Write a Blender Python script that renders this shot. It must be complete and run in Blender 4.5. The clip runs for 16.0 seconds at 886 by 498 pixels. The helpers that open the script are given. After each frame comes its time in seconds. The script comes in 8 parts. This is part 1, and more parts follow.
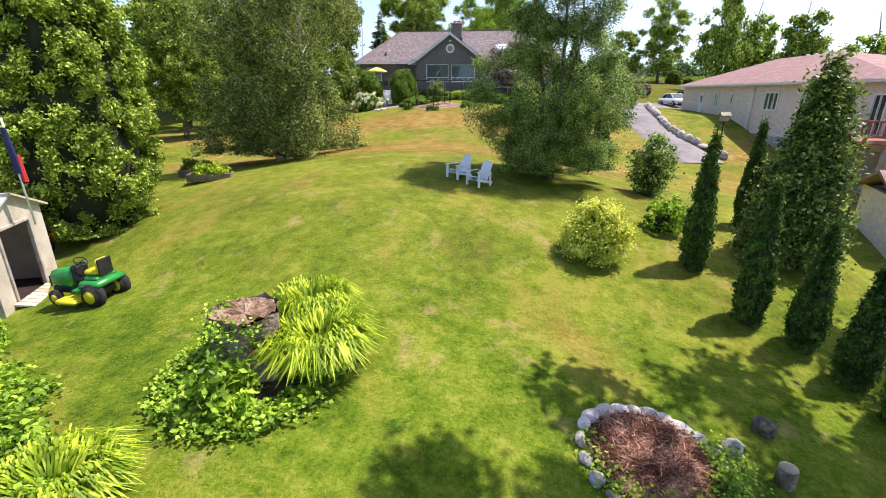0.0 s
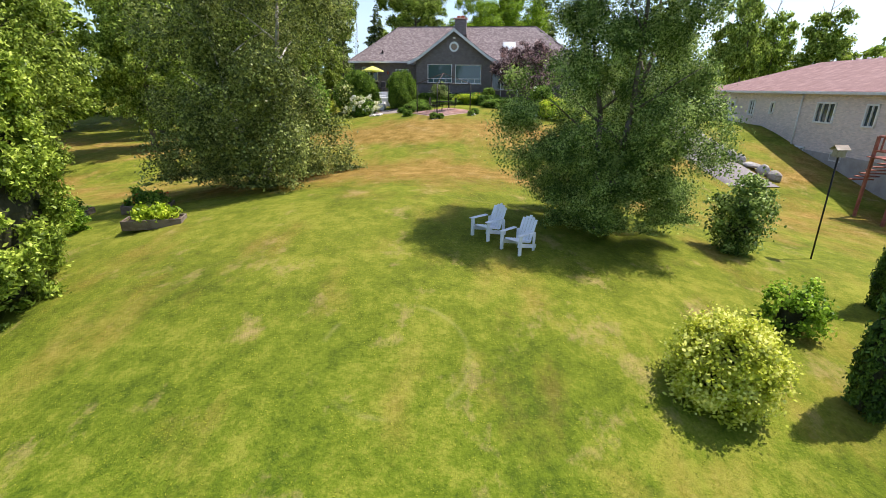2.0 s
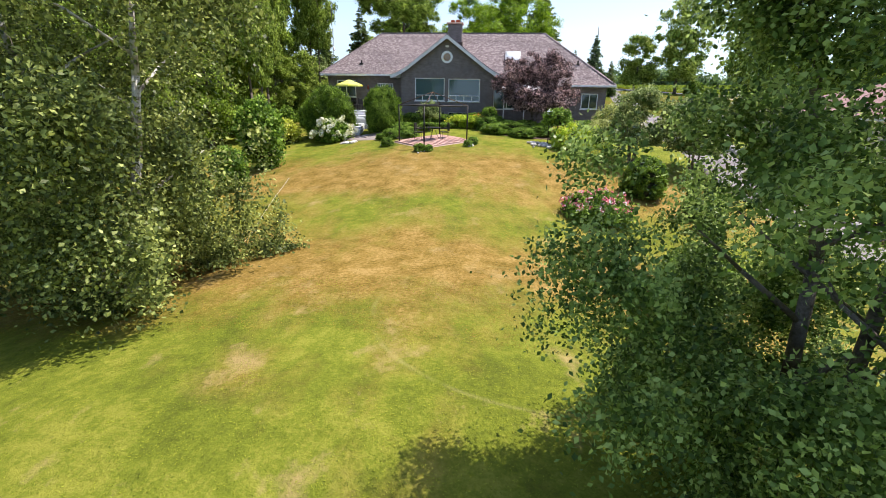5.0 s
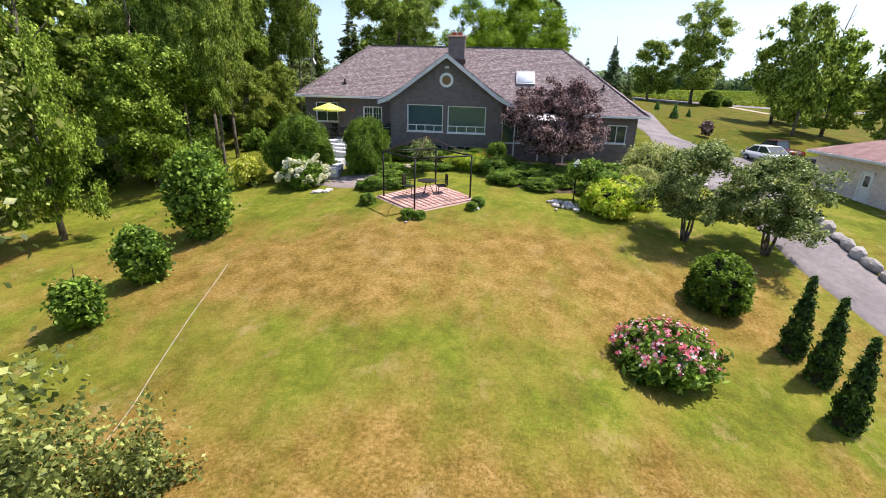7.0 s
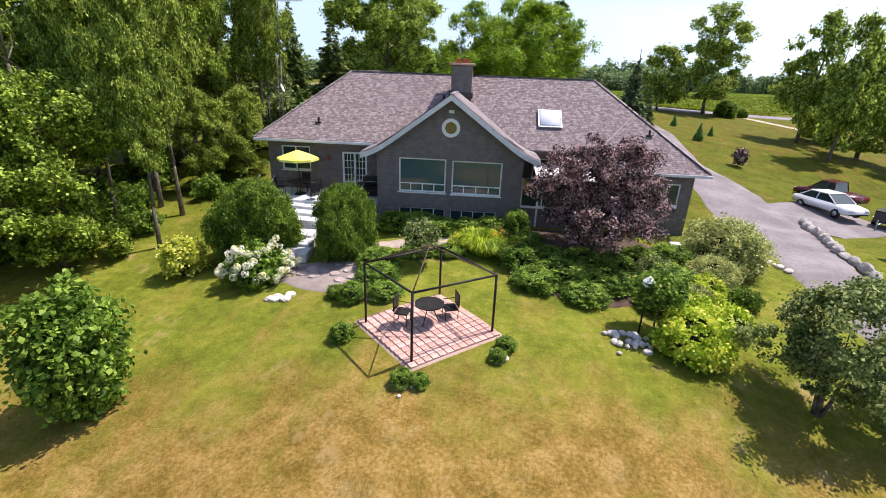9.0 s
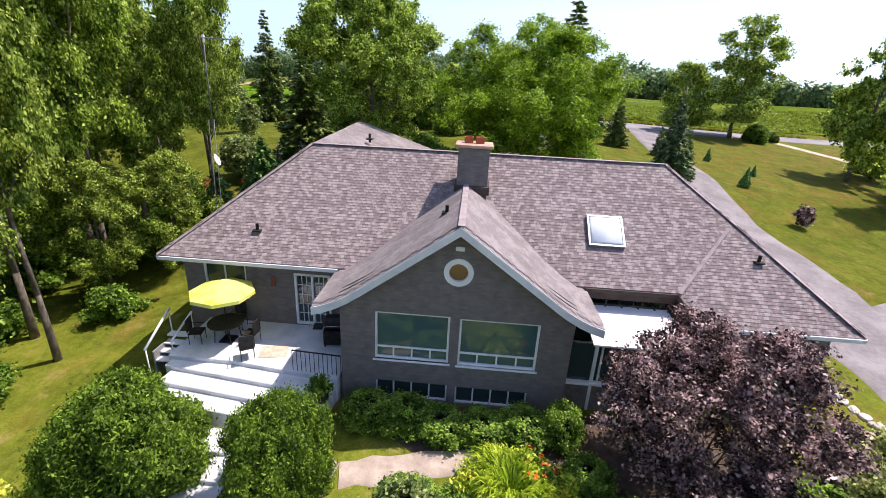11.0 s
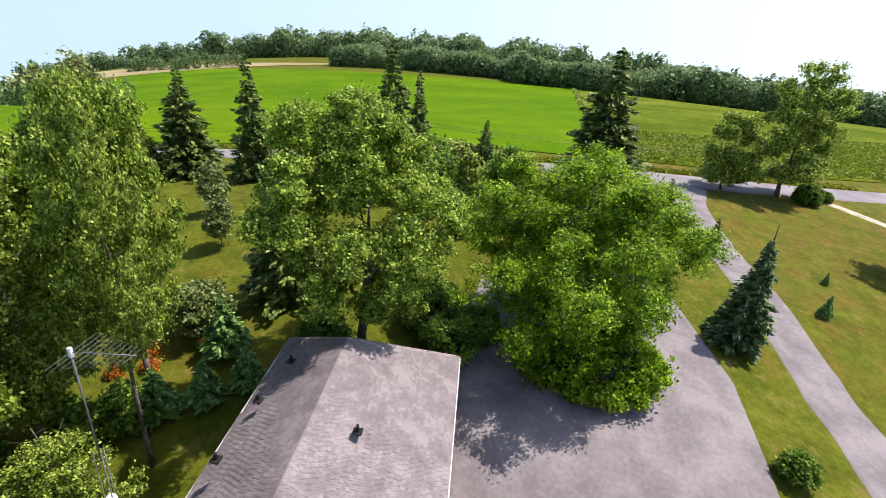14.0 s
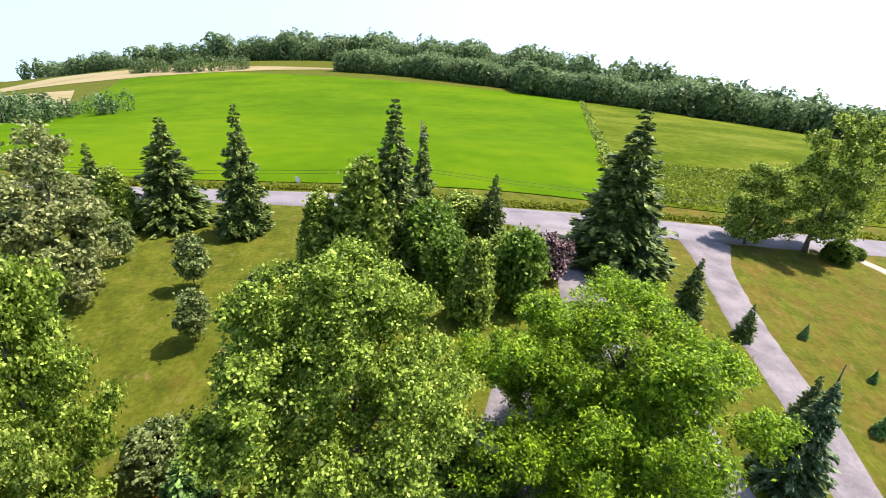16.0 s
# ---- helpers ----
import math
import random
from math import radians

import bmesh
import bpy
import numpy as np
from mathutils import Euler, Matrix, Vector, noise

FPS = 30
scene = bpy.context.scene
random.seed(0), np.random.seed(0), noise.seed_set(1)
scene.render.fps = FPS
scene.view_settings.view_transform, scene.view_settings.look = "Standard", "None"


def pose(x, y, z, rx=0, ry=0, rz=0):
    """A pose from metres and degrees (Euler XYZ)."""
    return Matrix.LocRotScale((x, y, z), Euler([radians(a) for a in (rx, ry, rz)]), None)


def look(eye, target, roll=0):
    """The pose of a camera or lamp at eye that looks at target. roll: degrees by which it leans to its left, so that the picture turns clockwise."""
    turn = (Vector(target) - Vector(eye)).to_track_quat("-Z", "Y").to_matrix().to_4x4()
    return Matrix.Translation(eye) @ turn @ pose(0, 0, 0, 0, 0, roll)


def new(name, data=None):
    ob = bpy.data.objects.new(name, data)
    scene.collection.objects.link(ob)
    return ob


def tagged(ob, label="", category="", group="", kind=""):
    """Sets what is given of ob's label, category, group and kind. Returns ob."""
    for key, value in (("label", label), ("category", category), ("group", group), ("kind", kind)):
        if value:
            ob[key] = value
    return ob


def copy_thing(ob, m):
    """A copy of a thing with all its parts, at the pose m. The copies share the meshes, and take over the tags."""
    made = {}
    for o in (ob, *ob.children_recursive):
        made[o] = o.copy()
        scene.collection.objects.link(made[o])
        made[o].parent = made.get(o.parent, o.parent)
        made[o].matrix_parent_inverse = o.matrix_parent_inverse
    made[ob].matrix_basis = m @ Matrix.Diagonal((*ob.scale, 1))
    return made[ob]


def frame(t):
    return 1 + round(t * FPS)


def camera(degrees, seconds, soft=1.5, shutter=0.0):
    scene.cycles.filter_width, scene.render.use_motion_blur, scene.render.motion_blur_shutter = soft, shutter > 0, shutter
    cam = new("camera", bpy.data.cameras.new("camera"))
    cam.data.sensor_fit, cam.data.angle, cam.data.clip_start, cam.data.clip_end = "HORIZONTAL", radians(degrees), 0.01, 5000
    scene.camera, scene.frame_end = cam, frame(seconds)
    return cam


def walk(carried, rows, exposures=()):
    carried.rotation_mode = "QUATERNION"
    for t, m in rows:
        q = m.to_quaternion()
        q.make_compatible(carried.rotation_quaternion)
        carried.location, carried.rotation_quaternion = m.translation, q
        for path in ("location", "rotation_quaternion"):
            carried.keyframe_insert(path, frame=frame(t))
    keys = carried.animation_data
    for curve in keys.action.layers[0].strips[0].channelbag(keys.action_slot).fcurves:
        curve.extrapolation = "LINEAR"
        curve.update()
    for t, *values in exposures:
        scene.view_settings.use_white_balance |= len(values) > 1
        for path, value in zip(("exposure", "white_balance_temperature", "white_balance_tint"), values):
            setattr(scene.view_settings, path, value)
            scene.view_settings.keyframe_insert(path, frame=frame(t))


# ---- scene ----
cam = camera(88.60, 16.0, soft=0.9)
# seconds, place, yaw (to the left), pitch (up), roll (to the left)
ROWS = [
    (0.0, 5.400, -3.730, 3.608, 6.867, -18.907, 0.079),
    (0.5, 4.983, -2.563, 3.749, 6.748, -19.053, 0.110),
    (1.0, 4.605, -1.423, 3.958, 6.568, -19.271, 0.133),
    (1.5, 4.271, -0.238, 4.154, 6.276, -19.419, 0.321),
    (2.0, 4.076, 1.017, 4.375, 6.119, -19.534, 0.551),
    (2.5, 3.853, 2.230, 4.667, 5.821, -19.829, 0.726),
    (3.0, 3.628, 3.363, 5.000, 5.306, -19.943, 0.844),
    (5.5, 3.430, 11.270, 5.478, 5.587, -18.670, 0.803),
    (6.0, 3.280, 13.008, 6.119, 5.469, -18.888, 1.123),
    (6.5, 3.162, 14.925, 6.824, 5.356, -19.186, 1.507),
    (7.0, 2.873, 16.648, 7.517, 5.243, -19.503, 1.667),
    (7.5, 2.528, 18.375, 8.213, 4.785, -19.671, 1.654),
    (8.0, 2.074, 20.119, 8.944, 4.383, -20.043, 1.830),
    (10.5, 0.505, 32.529, 12.344, 3.242, -20.861, 2.746),
    (11.0, 0.182, 34.825, 13.393, 3.198, -21.044, 2.941),
    (11.5, -0.236, 37.123, 14.533, 3.201, -21.216, 2.982),
    (12.0, -0.645, 39.122, 15.818, 3.177, -21.571, 3.233),
    (12.5, -1.019, 41.041, 17.373, 3.173, -22.213, 3.547),
    (13.0, -1.387, 42.979, 19.013, 3.105, -23.054, 3.787),
    (13.5, -1.703, 44.995, 20.370, 3.145, -23.409, 4.137),
    (14.0, -2.081, 46.612, 21.730, 3.209, -23.654, 4.424),
    (14.5, -2.495, 48.510, 22.888, 3.180, -23.684, 4.579),
    (15.0, -2.849, 50.143, 24.052, 3.213, -23.644, 4.779),
    (15.5, -3.002, 51.691, 25.205, 3.378, -23.597, 5.018),
    (16.0, -3.152, 53.171, 26.367, 3.531, -23.606, 5.286),
]
walk(cam, [(t, pose(x, y, z, 90 + pitch, 0, yaw) @ pose(0, 0, 0, 0, 0, roll)) for t, x, y, z, yaw, pitch, roll in ROWS],
     exposures=[(0.0, 0.78, 6500, 17), (2.5, 0.58, 6500, 14), (3.2, 0.6, 6500, 14), (5.5, 0.74, 6500, 15), (6.0, 0.68, 6500, 15), (7.0, 0.58, 6500, 17), (8.0, 0.54, 6500, 20), (10.5, 0.64, 6500, 19), (12.0, 0.59, 6500, 18), (14.3, 0.52, 6500, 17), (16.0, 0.82, 6500, 18)])

# ---- world, sun, exposure ----
SUN_ELEV, SUN_AZ = radians(62.0), radians(62.0)  # azimuth from +y towards +x
world = bpy.data.worlds.new("sky")
scene.world = world
world.use_nodes = True
wt = world.node_tree
wt.nodes.clear()
w_out = wt.nodes.new("ShaderNodeOutputWorld")
w_bg = wt.nodes.new("ShaderNodeBackground")
w_sky = wt.nodes.new("ShaderNodeTexSky")
w_sky.sky_type, w_sky.sun_disc = "NISHITA", False
w_sky.sun_elevation, w_sky.sun_rotation = SUN_ELEV, SUN_AZ
w_sky.air_density, w_sky.dust_density, w_sky.ozone_density = 1.0, 1.3, 1.5
w_bg.inputs["Strength"].default_value = 0.15
w_co, w_sep, w_max, w_com = (wt.nodes.new("ShaderNode" + k) for k in ("TexCoord", "SeparateXYZ", "Math", "CombineXYZ"))
w_max.operation = "MAXIMUM"  # clamped: the horizon's pale sky goes on below it, to fit the view
w_max.inputs[1].default_value = 0.12
wt.links.new(w_co.outputs["Generated"], w_sep.inputs[0])
wt.links.new(w_sep.outputs[2], w_max.inputs[0])
for i in (0, 1):
    wt.links.new(w_sep.outputs[i], w_com.inputs[i])
wt.links.new(w_max.outputs[0], w_com.inputs[2])
wt.links.new(w_com.outputs[0], w_sky.inputs["Vector"])
wt.links.new(w_sky.outputs["Color"], w_bg.inputs["Color"])
wt.links.new(w_bg.outputs["Background"], w_out.inputs["Surface"])
sun_data = bpy.data.lights.new("sun", "SUN")
sun_data.energy, sun_data.angle, sun_data.color = 4.6, radians(0.55), (1.0, 0.93, 0.83)
sun = new("sun", sun_data)
sun_dir = Vector((math.sin(SUN_AZ) * math.cos(SUN_ELEV), math.cos(SUN_AZ) * math.cos(SUN_ELEV), math.sin(SUN_ELEV)))
sun.matrix_world = look(sun_dir * 400, (0, 0, 0))

scene.view_settings.exposure = 0.55

# ---- materials ----
def material(name, colors, scale=2.0, rough=0.85, bump=0.2, bump_scale=None, metal=0.0, fine=0.35, island=0.0, obrand=0.0, detail=6.0, spec=0.3, coords="Object", dist=0.03):
    """A surface with a colour that wanders between the given ones at two scales, and fine relief."""
    m = bpy.data.materials.new(name)
    m.use_nodes = True
    nt = m.node_tree
    n, l = nt.nodes, nt.links
    b = n["Principled BSDF"]
    b.inputs["Roughness"].default_value, b.inputs["Metallic"].default_value = rough, metal
    b.inputs["Specular IOR Level"].default_value = spec
    tc = n.new("ShaderNodeTexCoord")
    big, small = n.new("ShaderNodeTexNoise"), n.new("ShaderNodeTexNoise")
    for node, s in ((big, scale), (small, scale * 9.0)):
        node.inputs["Scale"].default_value, node.inputs["Detail"].default_value = s, detail
        l.new(tc.outputs[coords], node.inputs["Vector"])
    add = n.new("ShaderNodeMath")
    add.operation = "MULTIPLY_ADD"
    add.inputs[1].default_value = fine
    l.new(small.outputs["Fac"], add.inputs[0])
    l.new(big.outputs["Fac"], add.inputs[2])
    last = add.outputs[0]
    shift = fine * 0.5
    for amount, kind in ((island, "isl"), (obrand, "obj")):
        if amount:
            src = n.new("ShaderNodeNewGeometry").outputs["Random Per Island"] if kind == "isl" else n.new("ShaderNodeObjectInfo").outputs["Random"]
            mix = n.new("ShaderNodeMath")
            mix.operation = "MULTIPLY_ADD"
            mix.inputs[1].default_value = amount
            l.new(src, mix.inputs[0])
            l.new(last, mix.inputs[2])
            last = mix.outputs[0]
            shift += amount * 0.5
    ramp = n.new("ShaderNodeValToRGB")
    cr = ramp.color_ramp
    k = len(colors)
    while len(cr.elements) < k:
        cr.elements.new(0.5)
    spread = 0.16 + 0.5 * (island + obrand)
    for i, c in enumerate(colors):
        cr.elements[i].position = min(max(0.5 + shift + spread * (2 * i / max(k - 1, 1) - 1), 0.0), 1.0)
        cr.elements[i].color = (*c, 1)
    l.new(last, ramp.inputs["Fac"])
    l.new(ramp.outputs["Color"], b.inputs["Base Color"])
    if bump:
        bm_ = n.new("ShaderNodeBump")
        bm_.inputs["Strength"].default_value, bm_.inputs["Distance"].default_value = bump, dist
        tex = n.new("ShaderNodeTexNoise")
        tex.inputs["Scale"].default_value, tex.inputs["Detail"].default_value = bump_scale or scale * 14, 4
        l.new(tc.outputs[coords], tex.inputs["Vector"])
        l.new(tex.outputs["Fac"], bm_.inputs["Height"])
        l.new(bm_.outputs["Normal"], b.inputs["Normal"])
    return m


def brick_material(name, colors, mortar, w=0.23, h=0.075):
    """Coursed brickwork on upright walls: three tones, joints a little recessed."""
    m = material(name, colors, 3, 0.9, 0.0, fine=0.5)
    nt = m.node_tree
    n, l = nt.nodes, nt.links
    b = n["Principled BSDF"]
    base = b.inputs["Base Color"].links[0].from_socket
    tc, sep, add, com = (n.new("ShaderNode" + k) for k in ("TexCoord", "SeparateXYZ", "Math", "CombineXYZ"))
    l.new(tc.outputs["Object"], sep.inputs[0])
    l.new(sep.outputs[0], add.inputs[0])
    l.new(sep.outputs[1], add.inputs[1])
    l.new(add.outputs[0], com.inputs[0])
    l.new(sep.outputs[2], com.inputs[1])
    br = n.new("ShaderNodeTexBrick")
    for k, v in (("Scale", 1.0), ("Mortar Size", 0.007), ("Mortar Smooth", 0.1), ("Brick Width", w), ("Row Height", h)):
        br.inputs[k].default_value = v
    br.inputs["Color1"].default_value, br.inputs["Color2"].default_value, br.inputs["Mortar"].default_value = (0.88, 0.88, 0.88, 1), (1.12, 1.1, 1.08, 1), (*mortar, 1)
    l.new(com.outputs[0], br.inputs["Vector"])
    mul, mix = n.new("ShaderNodeMix"), n.new("ShaderNodeMix")
    mul.data_type = mix.data_type = "RGBA"
    mul.blend_type = "MULTIPLY"
    mul.inputs[0].default_value = 1.0
    l.new(base, mul.inputs[6])
    l.new(br.outputs["Color"], mul.inputs[7])
    l.new(br.outputs["Fac"], mix.inputs[0])
    l.new(mul.outputs[2], mix.inputs[6])
    mix.inputs[7].default_value = (*mortar, 1)
    l.new(mix.outputs[2], b.inputs["Base Color"])
    bp = n.new("ShaderNodeBump")
    bp.invert = True
    bp.inputs["Strength"].default_value, bp.inputs["Distance"].default_value = 0.6, 0.01
    l.new(br.outputs["Fac"], bp.inputs["Height"])
    l.new(bp.outputs["Normal"], b.inputs["Normal"])
    return m


LEAF = 1.95  # how light the leaves are altogether


def leaf_material(name, colors, rough=0.55, through_=0.4):
    """Leaves: each one its own tone, a little light passing through."""
    m = bpy.data.materials.new(name)
    m.use_nodes = True
    nt = m.node_tree
    n, l = nt.nodes, nt.links
    b, out = n["Principled BSDF"], n["Material Output"]
    b.inputs["Roughness"].default_value = rough - 0.08
    b.inputs["Specular IOR Level"].default_value = 0.2
    geo, tc, nz = n.new("ShaderNodeNewGeometry"), n.new("ShaderNodeTexCoord"), n.new("ShaderNodeTexNoise")
    nz.inputs["Scale"].default_value, nz.inputs["Detail"].default_value = 2.4, 3.0  # patchy tone that stands for sunlit flecks against dark gaps in the crown
    l.new(tc.outputs["Object"], nz.inputs["Vector"])
    wide = n.new("ShaderNodeMath")
    wide.operation = "MULTIPLY_ADD"
    wide.inputs[1].default_value, wide.inputs[2].default_value = 1.7, -0.35
    l.new(nz.outputs["Fac"], wide.inputs[0])
    mx = n.new("ShaderNodeMath")
    mx.operation = "MULTIPLY_ADD"
    mx.inputs[1].default_value = 0.55
    l.new(geo.outputs["Random Per Island"], mx.inputs[0])
    l.new(wide.outputs[0], mx.inputs[2])
    ramp = n.new("ShaderNodeValToRGB")
    cr = ramp.color_ramp
    k = len(colors)
    while len(cr.elements) < k:
        cr.elements.new(0.5)
    for i, c in enumerate(colors):
        cr.elements[i].position = 0.42 + 0.72 * i / max(k - 1, 1) if k > 1 else 0.5
        # tones spread apart, the lightest painted in for bright glints on leaves
        cr.elements[i].color = (*[min(q * LEAF * (0.75, 1.0, 1.38)[min(i, 2)], 0.85) for q in (c[0] * 1.1, c[1], c[2] * 0.88)], 1)
    l.new(mx.outputs[0], ramp.inputs["Fac"])
    l.new(ramp.outputs["Color"], b.inputs["Base Color"])
    tr = n.new("ShaderNodeBsdfTranslucent")
    l.new(ramp.outputs["Color"], tr.inputs["Color"])
    mix = n.new("ShaderNodeMixShader")
    mix.inputs["Fac"].default_value = through_
    l.new(b.outputs["BSDF"], mix.inputs[1])
    l.new(tr.outputs["BSDF"], mix.inputs[2])
    l.new(mix.outputs["Shader"], out.inputs["Surface"])
    return m


def glass_material(name, tint=(0.03, 0.05, 0.05)):
    """A window pane before a dark room: it mirrors the sky and the garden."""
    m = bpy.data.materials.new(name)
    m.use_nodes = True
    b = m.node_tree.nodes["Principled BSDF"]
    b.inputs["Base Color"].default_value = (*tint, 1)
    b.inputs["Roughness"].default_value = 0.04
    b.inputs["Specular IOR Level"].default_value = 0.9
    return m


M = {}
M["leaf_birch"] = leaf_material("birch_leaves", [(0.028, 0.058, 0.012), (0.068, 0.12, 0.028), (0.15, 0.21, 0.07)], 0.5, 0.42)
M["leaf_birch_old"] = leaf_material("weeping_birch_leaves", [(0.032, 0.05, 0.014), (0.075, 0.105, 0.03), (0.15, 0.185, 0.06)], 0.5, 0.32)
M["leaf_willow"] = leaf_material("silvery_leaves", [(0.06, 0.08, 0.025), (0.11, 0.14, 0.05), (0.19, 0.22, 0.1)])
M["leaf_maple"] = leaf_material("maple_leaves", [(0.035, 0.07, 0.008), (0.088, 0.145, 0.016), (0.185, 0.258, 0.05)])
M["leaf_locust"] = leaf_material("locust_leaves", [(0.037, 0.082, 0.004), (0.078, 0.147, 0.007), (0.13, 0.214, 0.011)])
M["leaf_wood"] = leaf_material("wood_leaves", [(0.04, 0.074, 0.008), (0.094, 0.148, 0.02), (0.18, 0.24, 0.055)])
M["leaf_shrub"] = leaf_material("shrub_leaves", [(0.03, 0.07, 0.01), (0.06, 0.12, 0.016), (0.11, 0.18, 0.03)])
M["leaf_yew"] = leaf_material("yew_needles", [(0.03, 0.065, 0.008), (0.055, 0.105, 0.012), (0.09, 0.15, 0.02)])
M["leaf_gold"] = leaf_material("golden_leaves", [(0.14, 0.19, 0.02), (0.28, 0.33, 0.04), (0.45, 0.46, 0.1)])
M["leaf_lime"] = leaf_material("lime_leaves", [(0.12, 0.2, 0.015), (0.22, 0.33, 0.025), (0.34, 0.42, 0.06)])
M["leaf_purple"] = leaf_material("purple_leaves", [(0.014, 0.009, 0.011), (0.045, 0.03, 0.034), (0.2, 0.155, 0.17)])
M["leaf_lilac"] = leaf_material("lilac_leaves", [(0.036, 0.066, 0.02), (0.075, 0.115, 0.034), (0.15, 0.19, 0.085)])
M["leaf_ivy"] = leaf_material("ivy_leaves", [(0.042, 0.1, 0.009), (0.095, 0.18, 0.015), (0.165, 0.25, 0.03)])
M["leaf_lily"] = leaf_material("daylily_blades", [(0.08, 0.15, 0.008), (0.15, 0.23, 0.014), (0.23, 0.29, 0.032)])
M["leaf_cedar"] = leaf_material("cedar_sprays", [(0.014, 0.034, 0.006), (0.026, 0.056, 0.009), (0.046, 0.085, 0.015)], through_=0.12)
M["leaf_arbor"] = leaf_material("arborvitae_sprays", [(0.046, 0.085, 0.008), (0.1, 0.155, 0.017), (0.18, 0.24, 0.045)], through_=0.25)
M["leaf_spruce"] = leaf_material("spruce_needles", [(0.028, 0.055, 0.014), (0.06, 0.098, 0.024), (0.11, 0.15, 0.045)], through_=0.25)
M["leaf_bluespruce"] = leaf_material("blue_spruce_needles", [(0.022, 0.048, 0.02), (0.045, 0.082, 0.034), (0.08, 0.125, 0.06)], through_=0.2)
M["leaf_pine"] = leaf_material("pine_needles", [(0.035, 0.082, 0.02), (0.062, 0.135, 0.034), (0.105, 0.195, 0.058)], through_=0.15)
M["leaf_varieg"] = leaf_material("variegated_leaves", [(0.09, 0.13, 0.035), (0.16, 0.2, 0.07), (0.25, 0.28, 0.13)])
M["leaf_orange"] = leaf_material("orange_leaves", [(0.06, 0.07, 0.012), (0.22, 0.07, 0.012), (0.28, 0.13, 0.02)])
M["petal_white"] = leaf_material("cream_petals", [(0.36, 0.39, 0.2), (0.42, 0.45, 0.32), (0.4, 0.42, 0.38)], through_=0.15)
M["petal_pink"] = leaf_material("pink_petals", [(0.42, 0.07, 0.12), (0.6, 0.15, 0.22), (0.7, 0.34, 0.36)])
M["petal_gold"] = leaf_material("yellow_petals", [(0.4, 0.3, 0.02), (0.5, 0.38, 0.03), (0.55, 0.42, 0.08)])
M["petal_red"] = leaf_material("red_petals", [(0.5, 0.03, 0.015), (0.65, 0.07, 0.02), (0.7, 0.16, 0.03)])
M["twig"] = leaf_material("dry_twigs", [(0.04, 0.018, 0.014), (0.1, 0.045, 0.032), (0.24, 0.15, 0.12)], through_=0.05)
# near-black tone for the shade inside crowns, also used on far trunks
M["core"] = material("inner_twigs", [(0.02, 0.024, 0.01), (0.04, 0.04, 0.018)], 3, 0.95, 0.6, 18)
M["bark"] = material("bark", [(0.07, 0.055, 0.04), (0.14, 0.115, 0.09), (0.2, 0.17, 0.14)], 4, 0.92, 0.8, 22)
M["bark_birch"] = material("birch_bark", [(0.12, 0.1, 0.08), (0.45, 0.42, 0.37), (0.62, 0.6, 0.55)], 5, 0.8, 0.4, 20)
M["stump_side"] = material("weathered_stump", [(0.11, 0.08, 0.055), (0.22, 0.17, 0.125), (0.38, 0.31, 0.24)], 3, 0.95, 1.0, 16, dist=0.06)
M["stump_top"] = material("rotten_wood", [(0.08, 0.045, 0.028), (0.19, 0.115, 0.07), (0.34, 0.24, 0.17)], 4, 0.95, 0.9, 20, dist=0.05)
M["asphalt"] = material("gravelled_asphalt", [(0.16, 0.142, 0.145), (0.205, 0.185, 0.188), (0.25, 0.228, 0.228)], 0.5, 0.92, 0.35, 60, fine=0.5, coords="Object")
M["road"] = material("grey_road", [(0.185, 0.17, 0.18), (0.22, 0.203, 0.212), (0.25, 0.233, 0.24)], 0.3, 0.92, 0.2, 40, fine=0.4)
M["path"] = material("dirt_track", [(0.34, 0.28, 0.2), (0.42, 0.36, 0.27), (0.5, 0.44, 0.34)], 1.0, 0.95, 0.3, 30)
M["stone"] = material("field_stone", [(0.24, 0.22, 0.2), (0.38, 0.355, 0.33), (0.52, 0.49, 0.46)], 3, 0.9, 0.6, 24, obrand=0.3)
M["stone_pale"] = material("pale_stone", [(0.42, 0.38, 0.34), (0.58, 0.53, 0.49), (0.7, 0.66, 0.62)], 3, 0.9, 0.5, 24, obrand=0.3)
M["brick_house"] = brick_material("grey_brown_brick", [(0.15, 0.128, 0.124), (0.175, 0.152, 0.146), (0.2, 0.175, 0.168)], (0.165, 0.148, 0.145))
M["foundation"] = material("grey_foundation", [(0.2, 0.2, 0.21), (0.26, 0.26, 0.27)], 2, 0.9, 0.2, 30)
M["shingle"] = material("brown_grey_shingle", [(0.135, 0.104, 0.106), (0.215, 0.172, 0.172), (0.33, 0.277, 0.27)], 7.0, 0.93, 0.3, 70, fine=0.4, island=0.3, obrand=0.0)
M["shingle_piece"] = material("brown_grey_shingle_piece", [(0.135, 0.104, 0.106), (0.215, 0.172, 0.172), (0.33, 0.277, 0.27)], 7.0, 0.93, 0.3, 70, fine=0.4, obrand=0.3)
M["shingle_light"] = material("weathered_shingle", [(0.165, 0.14, 0.142), (0.215, 0.187, 0.189), (0.275, 0.243, 0.243)], 1.2, 0.93, 0.35, 60, fine=0.5, island=0.2)
M["ridge_cap"] = material("ridge_shingle", [(0.25, 0.205, 0.207), (0.34, 0.29, 0.288)], 3, 0.93, 0.3, 50)
M["roof_red"] = material("reddish_brown_shingle", [(0.21, 0.12, 0.11), (0.27, 0.165, 0.155), (0.33, 0.21, 0.195)], 2, 0.93, 0.4, 40, fine=0.5, island=0.25)
